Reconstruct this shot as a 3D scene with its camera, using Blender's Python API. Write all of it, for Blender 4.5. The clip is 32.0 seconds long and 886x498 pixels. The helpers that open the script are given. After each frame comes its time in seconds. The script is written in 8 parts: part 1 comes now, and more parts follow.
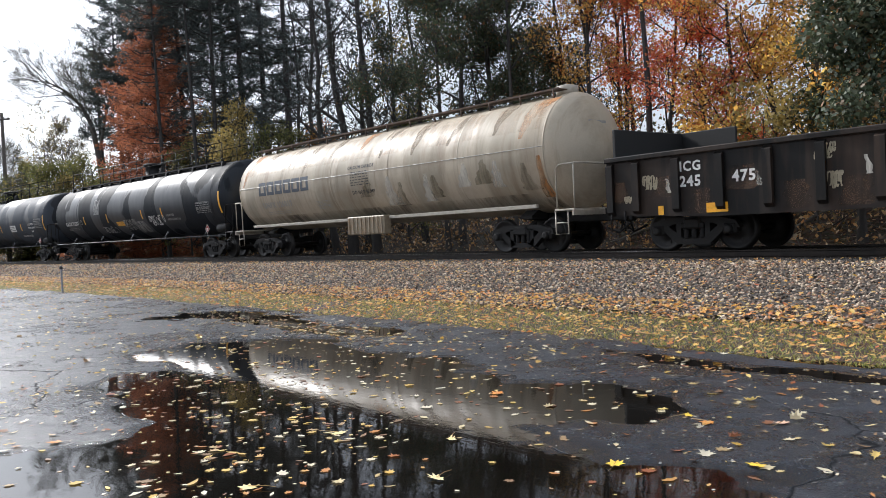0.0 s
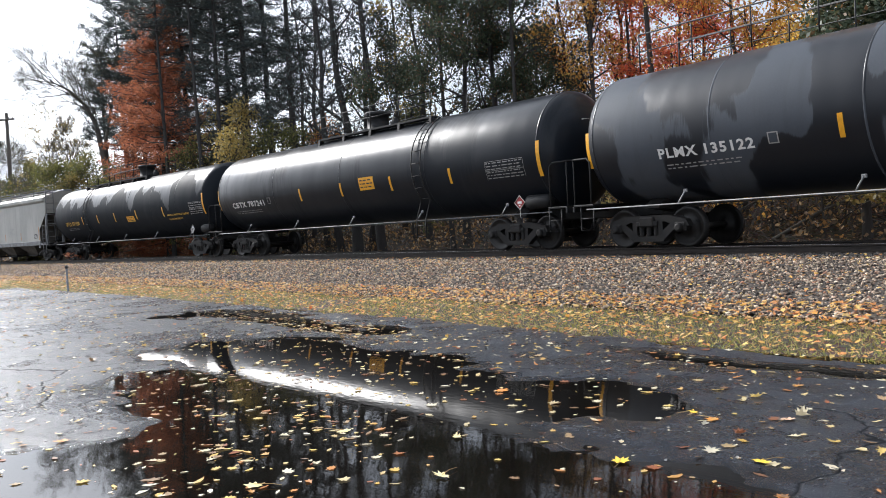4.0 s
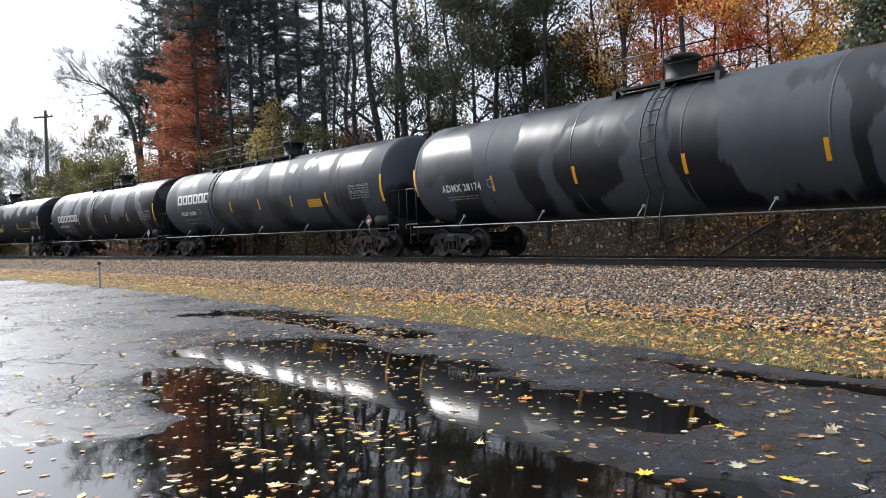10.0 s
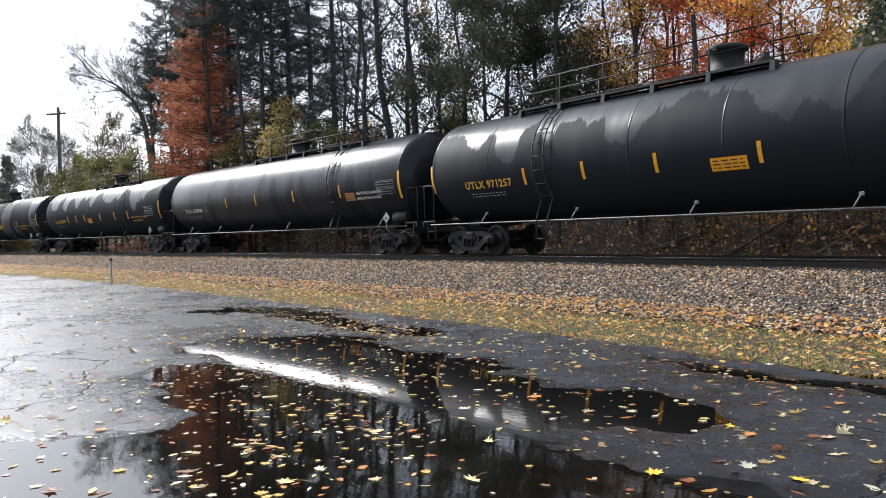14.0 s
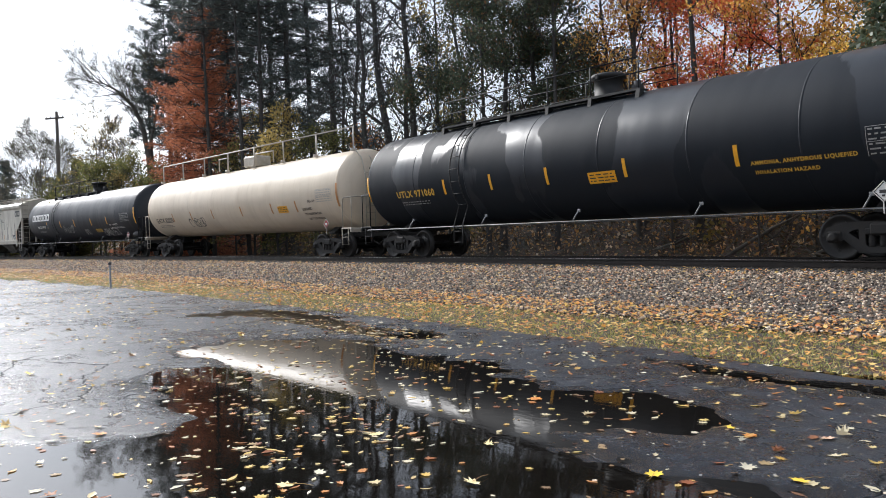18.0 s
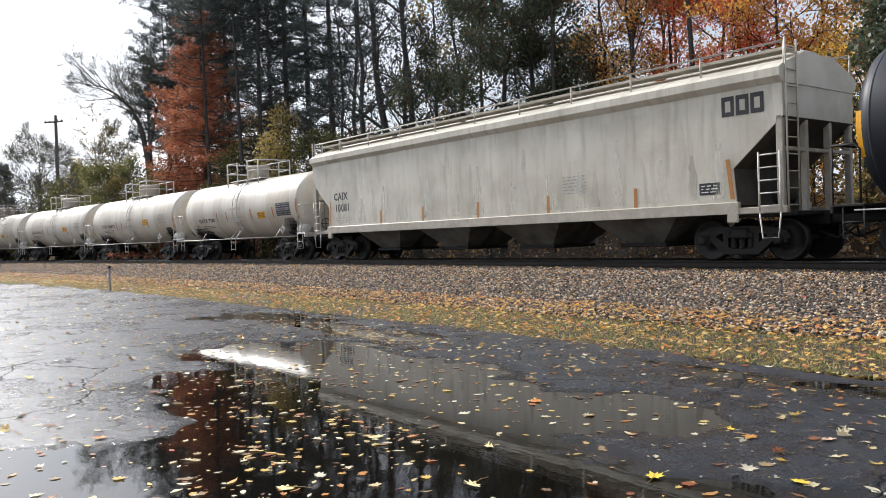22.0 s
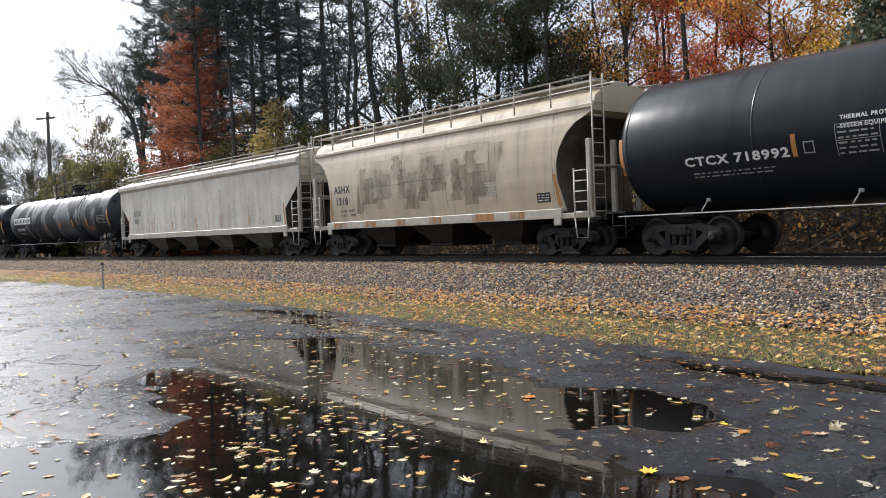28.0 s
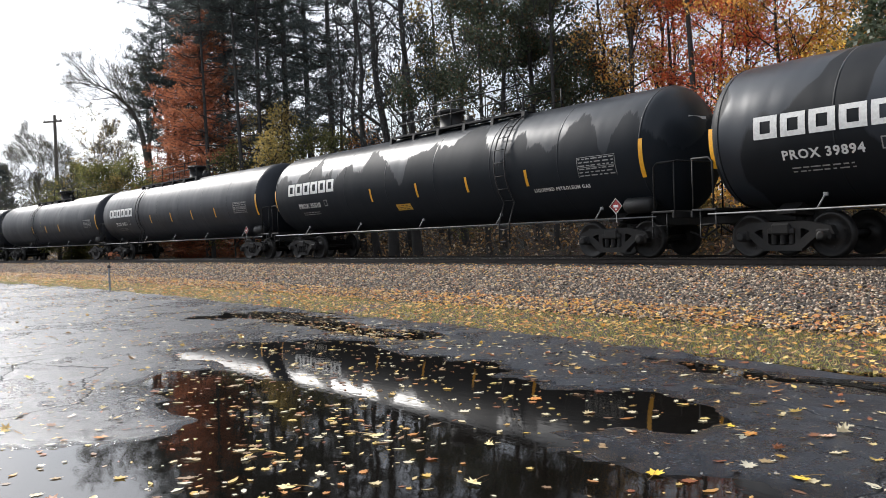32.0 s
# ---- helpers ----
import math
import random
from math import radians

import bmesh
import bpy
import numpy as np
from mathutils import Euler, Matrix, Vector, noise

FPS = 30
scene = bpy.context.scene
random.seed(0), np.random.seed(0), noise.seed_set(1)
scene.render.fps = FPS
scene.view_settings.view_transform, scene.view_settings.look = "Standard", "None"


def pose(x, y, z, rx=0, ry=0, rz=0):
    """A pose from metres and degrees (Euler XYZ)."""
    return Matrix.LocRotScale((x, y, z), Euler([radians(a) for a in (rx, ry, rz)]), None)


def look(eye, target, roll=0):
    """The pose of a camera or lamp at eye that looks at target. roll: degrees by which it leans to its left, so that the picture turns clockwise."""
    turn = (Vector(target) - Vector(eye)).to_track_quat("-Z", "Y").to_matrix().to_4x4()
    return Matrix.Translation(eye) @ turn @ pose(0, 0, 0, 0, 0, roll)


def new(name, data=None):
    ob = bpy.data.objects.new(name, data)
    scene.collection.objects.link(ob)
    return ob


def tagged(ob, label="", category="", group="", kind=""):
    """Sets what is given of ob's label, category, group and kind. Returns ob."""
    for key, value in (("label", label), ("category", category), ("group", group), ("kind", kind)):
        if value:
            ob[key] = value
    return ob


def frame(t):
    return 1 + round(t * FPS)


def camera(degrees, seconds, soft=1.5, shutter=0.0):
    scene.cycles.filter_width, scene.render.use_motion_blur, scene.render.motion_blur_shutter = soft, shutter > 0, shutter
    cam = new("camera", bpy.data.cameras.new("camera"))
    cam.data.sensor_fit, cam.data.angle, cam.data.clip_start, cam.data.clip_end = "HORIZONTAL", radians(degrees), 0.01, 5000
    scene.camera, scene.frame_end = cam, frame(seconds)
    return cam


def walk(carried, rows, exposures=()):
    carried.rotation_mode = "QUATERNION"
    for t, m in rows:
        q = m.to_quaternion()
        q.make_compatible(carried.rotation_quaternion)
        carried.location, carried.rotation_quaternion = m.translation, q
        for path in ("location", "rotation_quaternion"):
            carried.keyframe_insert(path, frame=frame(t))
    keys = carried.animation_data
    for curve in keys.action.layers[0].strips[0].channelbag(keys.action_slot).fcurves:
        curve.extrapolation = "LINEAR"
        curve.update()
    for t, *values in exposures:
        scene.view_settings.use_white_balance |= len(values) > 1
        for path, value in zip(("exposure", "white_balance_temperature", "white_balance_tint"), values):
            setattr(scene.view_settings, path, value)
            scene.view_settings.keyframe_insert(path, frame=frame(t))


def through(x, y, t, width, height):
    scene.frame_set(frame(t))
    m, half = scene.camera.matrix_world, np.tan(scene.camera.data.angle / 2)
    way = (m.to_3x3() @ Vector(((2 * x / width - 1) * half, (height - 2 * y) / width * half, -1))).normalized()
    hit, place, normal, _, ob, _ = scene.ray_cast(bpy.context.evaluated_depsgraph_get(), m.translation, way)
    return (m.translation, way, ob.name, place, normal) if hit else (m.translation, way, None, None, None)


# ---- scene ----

# ------------------------------------------------------------------ camera
EYE = Vector((0.0, 0.0, 1.431))


def aim(yaw, dip, lean):
    """A view from the eye: yaw from -x towards +y, dip below the horizon, lean to the right, in degrees."""
    a, p = radians(yaw), radians(dip)
    way = Vector((-math.cos(a) * math.cos(p), math.sin(a) * math.cos(p), -math.sin(p)))
    return look(EYE, EYE + way * 10, -lean)


cam = camera(57.86, 32.0, 0.9)
walk(cam, [
    (0.0, aim(38.338, 1.431, 2.918)),
    (0.5, aim(38.350, 1.531, 3.109)),
    (1.0, aim(38.353, 1.577, 3.162)),
    (1.5, aim(38.328, 1.621, 3.204)),
    (2.0, aim(38.316, 1.632, 3.119)),
    (2.5, aim(38.294, 1.497, 3.069)),
    (3.0, aim(38.174, 1.493, 3.232)),
    (3.5, aim(38.074, 1.600, 3.263)),
    (5.5, aim(37.741, 1.329, 2.910)),
    (6.0, aim(37.431, 1.303, 2.864)),
    (6.5, aim(37.220, 1.240, 2.667)),
    (7.0, aim(37.042, 1.101, 2.305)),
    (7.5, aim(36.571, 0.993, 2.146)),
    (8.0, aim(36.116, 1.063, 2.191)),
    (8.5, aim(35.941, 1.164, 2.243)),
    (9.0, aim(36.016, 1.126, 2.065)),
    (9.5, aim(36.079, 1.145, 1.848)),
    (10.0, aim(36.070, 1.112, 1.791)),
    (10.5, aim(36.006, 1.065, 1.906)),
    (11.0, aim(36.010, 1.061, 2.060)),
    (11.5, aim(35.997, 1.138, 2.079)),
    (12.0, aim(35.898, 1.221, 1.983)),
    (12.5, aim(35.836, 1.220, 1.844)),
    (13.0, aim(35.749, 1.267, 1.581)),
    (13.5, aim(35.575, 1.355, 1.477)),
    (14.0, aim(35.353, 1.246, 1.555)),
    (14.5, aim(35.294, 1.158, 1.592)),
    (16.5, aim(35.411, 1.048, 1.834)),
    (17.0, aim(35.480, 1.059, 1.871)),
    (17.5, aim(35.480, 1.063, 1.820)),
    (18.0, aim(35.423, 1.062, 1.794)),
    (18.5, aim(35.405, 1.126, 1.944)),
    (19.0, aim(35.396, 1.134, 2.083)),
    (19.5, aim(35.427, 1.147, 2.039)),
    (20.0, aim(35.533, 1.116, 2.046)),
    (20.5, aim(35.669, 1.095, 2.080)),
    (21.0, aim(35.663, 1.066, 2.141)),
    (21.5, aim(35.580, 1.017, 2.070)),
    (22.0, aim(35.469, 0.898, 2.004)),
    (22.5, aim(35.385, 0.776, 2.039)),
    (23.0, aim(35.364, 0.828, 2.096)),
    (23.5, aim(35.533, 1.001, 2.173)),
    (24.0, aim(35.788, 1.051, 2.123)),
    (24.5, aim(35.872, 0.993, 2.111)),
    (25.0, aim(35.808, 1.020, 2.210)),
    (25.5, aim(35.800, 1.081, 2.182)),
    (27.5, aim(35.899, 1.163, 2.113)),
    (28.0, aim(35.890, 1.180, 2.106)),
    (28.5, aim(35.822, 1.212, 2.186)),
    (29.0, aim(35.786, 1.279, 2.242)),
    (29.5, aim(35.668, 1.295, 2.138)),
    (30.0, aim(35.640, 1.272, 2.100)),
    (30.5, aim(35.653, 1.162, 2.177)),
    (31.0, aim(35.533, 1.066, 2.270)),
    (31.5, aim(35.492, 1.029, 2.283)),
    (32.0, aim(35.486, 1.028, 2.236)),
], [(t, e, k, 11) for t, e, k in ((0.0, -0.02, 6250), (1.0, -0.05, 6250), (2.0, 0.06, 6250), (3.0, 0.19, 6250), (6.0, 0.22, 6250), (7.0, 0.10, 6250), (8.0, -0.02, 6250), (9.0, 0.06, 6250), (13.0, 0.10, 6250), (14.0, 0.10, 6250), (17.0, 0.06, 6250), (18.0, 0.06, 6250), (19.0, -0.07, 6300),
                                     (20.0, -0.28, 6350), (21.0, -0.04, 6380), (22.0, -0.03, 6400), (23.0, -0.24, 6420), (24.0, -0.28, 6450), (25.0, -0.33, 6500), (28.0, -0.03, 6350), (30.0, -0.08, 6380), (31.0, -0.10, 6420), (32.0, 0.02, 6450))])

# ------------------------------------------------------------------ world, sun, exposure
SUN_TURN, SUN_RISE = 189.0, 33.0      # degrees: turn from +x towards +y, rise above the horizon
world = bpy.data.worlds.new("overcast_sky")
scene.world = world
world.use_nodes = True
wn, wl = world.node_tree.nodes, world.node_tree.links
wn.clear()
w_out = wn.new("ShaderNodeOutputWorld")
w_bg = wn.new("ShaderNodeBackground")
w_bg.inputs["Strength"].default_value = 0.122
w_sky = wn.new("ShaderNodeTexSky")
w_sky.sky_type = "NISHITA"
w_sky.sun_disc = False
w_sky.sun_elevation = radians(SUN_RISE)
w_sky.sun_rotation = radians(90 - SUN_TURN)
w_sky.dust_density, w_sky.air_density = 2.0, 1.0
w_geo = wn.new("ShaderNodeTexCoord")
w_map = wn.new("ShaderNodeMapping")
w_map.inputs["Scale"].default_value = (1.0, 1.0, 2.6)
w_noise = wn.new("ShaderNodeTexNoise")
w_noise.inputs["Scale"].default_value = 2.2
w_noise.inputs["Detail"].default_value = 6.0
w_ramp = wn.new("ShaderNodeValToRGB")
w_ramp.color_ramp.elements[0].position, w_ramp.color_ramp.elements[0].color = 0.34, (0.45, 0.45, 0.45, 1)
w_ramp.color_ramp.elements[1].position, w_ramp.color_ramp.elements[1].color = 0.56, (1, 1, 1, 1)
w_mix = wn.new("ShaderNodeMix")
w_mix.data_type = "RGBA"
w_mix.inputs["B"].default_value = (6.3, 6.7, 7.3, 1)
wl.new(w_geo.outputs["Generated"], w_map.inputs["Vector"])
wl.new(w_map.outputs["Vector"], w_noise.inputs["Vector"])
wl.new(w_noise.outputs["Fac"], w_ramp.inputs["Fac"])
wl.new(w_ramp.outputs["Color"], w_mix.inputs["Factor"])
wl.new(w_sky.outputs["Color"], w_mix.inputs["A"])
# thin cloud is brighter round the sun
w_dot = wn.new("ShaderNodeVectorMath")
w_dot.operation = "DOT_PRODUCT"
w_dot.inputs[1].default_value = (math.cos(radians(SUN_TURN)) * math.cos(radians(SUN_RISE)), math.sin(radians(SUN_TURN)) * math.cos(radians(SUN_RISE)), math.sin(radians(SUN_RISE)))
w_pow = wn.new("ShaderNodeMath")
w_pow.operation = "POWER"
w_pow.use_clamp = True
w_pow.inputs[1].default_value = 10.0
w_glow = wn.new("ShaderNodeMix")
w_glow.data_type, w_glow.blend_type = "RGBA", "ADD"
w_glow.inputs["B"].default_value = (25.0, 25.4, 26.2, 1)
wl.new(w_geo.outputs["Generated"], w_dot.inputs[0])
wl.new(w_dot.outputs["Value"], w_pow.inputs[0])
wl.new(w_pow.outputs["Value"], w_glow.inputs["Factor"])
wl.new(w_mix.outputs["Result"], w_glow.inputs["A"])
wl.new(w_glow.outputs["Result"], w_bg.inputs["Color"])
wl.new(w_bg.outputs["Background"], w_out.inputs["Surface"])

sun = new("sun", bpy.data.lights.new("sun", "SUN"))
sun.data.energy, sun.data.angle, sun.data.color = 4.9, radians(9.0), (1.0, 0.965, 0.91)
_a, _e = radians(SUN_TURN), radians(SUN_RISE)
sun.matrix_world = look((math.cos(_a) * math.cos(_e) * 60, math.sin(_a) * math.cos(_e) * 60, math.sin(_e) * 60), (0, 0, 0))
scene.view_settings.exposure = 0.0

# ------------------------------------------------------------------ the line of the track
RC, DC = 384.0, 16.375                 # radius of the curve, its nearest distance from the eye
RAIL = 0.673                           # top of rail above the car park's puddles
YC = DC - RC
S_END = -130.0                         # further back the line runs straight


def spot(s, off=0.0, z=0.0):
    """A place s metres along the line, off metres beyond its middle."""
    if s < S_END:
        a = S_END / RC
        p = Vector(((RC + off) * math.sin(a), YC + (RC + off) * math.cos(a), z))
        return p + Vector((math.cos(a), -math.sin(a), 0)) * (s - S_END)
    a = s / RC
    return Vector(((RC + off) * math.sin(a), YC + (RC + off) * math.cos(a), z))


def heading(s):
    return -max(s, S_END) / RC


def on_line(s, z=RAIL):
    return Matrix.Translation(spot(s, 0, z)) @ Matrix.Rotation(heading(s), 4, "Z")


def line_coords(x, y):
    """The reverse of spot() for arrays: along and across."""
    a = np.arctan2(x, y - YC)
    s, off = a * RC, np.hypot(x, y - YC) - RC
    e = S_END / RC
    ps, pn = (math.cos(e), -math.sin(e)), (math.sin(e), math.cos(e))
    bx, by = RC * math.sin(e), YC + RC * math.cos(e)
    st = S_END + (x - bx) * ps[0] + (y - by) * ps[1]
    ot = (x - bx) * pn[0] + (y - by) * pn[1]
    far = st < S_END
    far &= x < 0
    return np.where(far, st, s), np.where(far, ot, off)


def line_distance(yaw):
    """How far the line lies from the eye in that direction (degrees from -x towards +y)."""
    a = radians(yaw)
    dx, dy = -math.cos(a), math.sin(a)
    b = -2 * dy * YC
    c = YC * YC - RC * RC
    return (-b + math.sqrt(b * b - 4 * c)) / 2


# ------------------------------------------------------------------ mesh tools
class Geo:
    """Points and faces of one mesh, gathered piece by piece."""

    def __init__(self):
        self.v, self.f, self.smooth, self.m = [], [], [], []
        self.slot = 0

    def add(self, verts, faces, smooth=False):
        n = len(self.v)
        self.v += [tuple(p) for p in verts]
        self.f += [tuple(i + n for i in f) for f in faces]
        self.smooth += [smooth] * len(faces)
        self.m += [self.slot] * len(faces)
        return self

    def box(self, c, s, bevel=0.0, turn=None):
        hx, hy, hz = s[0] / 2, s[1] / 2, s[2] / 2
        b = min(bevel, hx * 0.9, hy * 0.9, hz * 0.9)
        vs, fs = [], []
        if b <= 0:
            for x in (-hx, hx):
                for y in (-hy, hy):
                    for z in (-hz, hz):
                        vs.append(Vector((x, y, z)))
            fs = [(0, 1, 3, 2), (4, 6, 7, 5), (0, 4, 5, 1), (2, 3, 7, 6), (0, 2, 6, 4), (1, 5, 7, 3)]
        else:
            idx = {}
            for sx in (-1, 1):
                for sy in (-1, 1):
                    for sz in (-1, 1):
                        for k in range(3):
                            d = [b, b, b]
                            d[k] = 0
                            idx[sx, sy, sz, k] = len(vs)
                            vs.append(Vector((sx * (hx - d[0]), sy * (hy - d[1]), sz * (hz - d[2]))))
            for k in range(3):
                for sg in (-1, 1):
                    o = [i for i in range(3) if i != k]
                    q = []
                    for a, bb in ((-1, -1), (1, -1), (1, 1), (-1, 1)):
                        t = [0, 0, 0]
                        t[k], t[o[0]], t[o[1]] = sg, a, bb
                        q.append(idx[t[0], t[1], t[2], k])
                    if (sg > 0) == (k == 1):
                        q.reverse()
                    fs.append(tuple(q))
            for k in range(3):
                o = [i for i in range(3) if i != k]
                for a in (-1, 1):
                    for bb in (-1, 1):
                        q = []
                        for sg, kk in ((-1, o[0]), (1, o[0]), (1, o[1]), (-1, o[1])):
                            t = [0, 0, 0]
                            t[k], t[o[0]], t[o[1]] = sg, a, bb
                            q.append(idx[t[0], t[1], t[2], kk])
                        fs.append(tuple(q))
            for sx in (-1, 1):
                for sy in (-1, 1):
                    for sz in (-1, 1):
                        fs.append(tuple(idx[sx, sy, sz, k] for k in range(3)))
        c = Vector(c)
        vs = [c + (turn @ p if turn else p) for p in vs]
        return self.add(vs, fs)

    def tube(self, p, q, r, n=6, r2=None, caps=True):
        return self.pipe([p, q], r, n, [r, r if r2 is None else r2], caps)

    def pipe(self, pts, r, n=6, radii=None, caps=True):
        pts = [Vector(p) for p in pts]
        rings, k = [], len(pts)
        up = None
        for i, p in enumerate(pts):
            d = (pts[min(i + 1, k - 1)] - pts[max(i - 1, 0)])
            if d.length < 1e-6:
                d = Vector((0, 0, 1))
            d.normalize()
            if up is None:
                up = Vector((0, 0, 1)) if abs(d.z) < 0.9 else Vector((1, 0, 0))
            x = up - d * up.dot(d)
            if x.length < 1e-4:
                x = d.orthogonal()
            x.normalize()
            up = x
            y = d.cross(x)
            rr = radii[i] if radii else r
            rings += [p + x * (rr * math.cos(2 * math.pi * j / n)) + y * (rr * math.sin(2 * math.pi * j / n)) for j in range(n)]
        fs = []
        for i in range(k - 1):
            for j in range(n):
                a, b = i * n + j, i * n + (j + 1) % n
                fs.append((a, b, b + n, a + n))
        self.add(rings, fs, n > 4)
        if caps:
            m = len(self.v) - len(rings)
            self.f += [tuple(m + j for j in reversed(range(n))), tuple(m + (k - 1) * n + j for j in range(n))]
            self.smooth += [False, False]
            self.m += [self.slot] * 2
        return self

    def lathe(self, prof, n=48, c=(0, 0, 0), axis="x"):
        vs, fs = [], []
        k = len(prof)
        for x, r in prof:
            for j in range(n):
                a = 2 * math.pi * j / n
                u, w = r * math.cos(a), r * math.sin(a)
                if axis == "x":
                    vs.append((c[0] + x, c[1] + u, c[2] + w))
                elif axis == "y":
                    vs.append((c[0] + w, c[1] + x, c[2] + u))
                else:
                    vs.append((c[0] + u, c[1] + w, c[2] + x))
        for i in range(k - 1):
            for j in range(n):
                a, b = i * n + j, i * n + (j + 1) % n
                fs.append((a, b, b + n, a + n))
        self.add(vs, fs, True)
        if prof[0][1] > 1e-4:
            self.cap(len(self.v) - len(vs), n, True)
        if prof[-1][1] > 1e-4:
            self.cap(len(self.v) - n, n, False)
        return self

    def cap(self, start, n, flip):
        q = [start + j for j in range(n)]
        self.f.append(tuple(reversed(q) if flip else q))
        self.smooth.append(False)
        self.m.append(self.slot)

    def prism(self, poly, axis, a, b):
        """A flat outline pushed from a to b along axis. The outline's coordinates are the other two, in order."""
        def at(p, d):
            return {"x": (d, p[0], p[1]), "y": (p[0], d, p[1]), "z": (p[0], p[1], d)}[axis]
        n = len(poly)
        vs = [at(p, a) for p in poly] + [at(p, b) for p in poly]
        fs = [(i, (i + 1) % n, n + (i + 1) % n, n + i) for i in range(n)]
        fs += [tuple(reversed(range(n))), tuple(range(n, 2 * n))]
        return self.add(vs, fs)

    def mesh(self, name, mats):
        me = bpy.data.meshes.new(name)
        me.from_pydata(self.v, [], self.f)
        me.polygons.foreach_set("use_smooth", self.smooth)
        if any(self.m):
            me.polygons.foreach_set("material_index", self.m)
        for m in (mats if isinstance(mats, (list, tuple)) else [mats]):
            me.materials.append(m)
        me.update()
        return me


def part(name, geo, mat=None, parent=None, label="", at=None):
    """One mesh object, under a thing or a part. geo: a Geo, or a mesh made before."""
    me = geo.mesh(name, mat) if isinstance(geo, Geo) else geo
    ob = new(name, me)
    if parent is not None:
        ob.parent = parent
    if at is not None:
        ob.matrix_basis = at
    if label:
        ob["label"] = label
    return ob


def thing(name, label, category, group="", at=None, kind=""):
    ob = new(name)
    ob.empty_display_size = 0.2
    if at is not None:
        ob.matrix_basis = at
    return tagged(ob, label, category, group, kind)


def mass_mesh(name, verts, faces, mat, smooth=False):
    """A mesh from numpy arrays: verts (n, 3), faces (m, k)."""
    me = bpy.data.meshes.new(name)
    n, m, k = len(verts), len(faces), faces.shape[1]
    me.vertices.add(n)
    me.vertices.foreach_set("co", np.ascontiguousarray(verts, dtype=np.float32).ravel())
    me.loops.add(m * k)
    me.loops.foreach_set("vertex_index", np.ascontiguousarray(faces, dtype=np.int32).ravel())
    me.polygons.add(m)
    me.polygons.foreach_set("loop_start", np.arange(0, m * k, k, dtype=np.int32))
    me.polygons.foreach_set("loop_total", np.full(m, k, dtype=np.int32))
    if smooth:
        me.polygons.foreach_set("use_smooth", np.ones(m, dtype=bool))
    me.update(calc_edges=True)
    me.validate()
    for q in (mat if isinstance(mat, (list, tuple)) else [mat]):
        me.materials.append(q)
    return me


def value_noise(x, y, seed=0):
    """Smooth noise in 0..1 over arrays."""
    g = np.random.RandomState(seed).rand(64, 64)
    xi, yi = np.floor(x).astype(int), np.floor(y).astype(int)
    fx, fy = x - xi, y - yi
    fx, fy = fx * fx * (3 - 2 * fx), fy * fy * (3 - 2 * fy)
    a, b = g[xi % 64, yi % 64], g[(xi + 1) % 64, yi % 64]
    c, d = g[xi % 64, (yi + 1) % 64], g[(xi + 1) % 64, (yi + 1) % 64]
    return (a * (1 - fx) + b * fx) * (1 - fy) + (c * (1 - fx) + d * fx) * fy


def fractal(x, y, seed=0, octaves=4):
    out, amp, tot = np.zeros_like(x, dtype=float), 1.0, 0.0
    for o in range(octaves):
        out += amp * value_noise(x * 2 ** o + o * 7.3, y * 2 ** o + o * 3.1, seed + o)
        tot += amp
        amp *= 0.5
    return out / tot

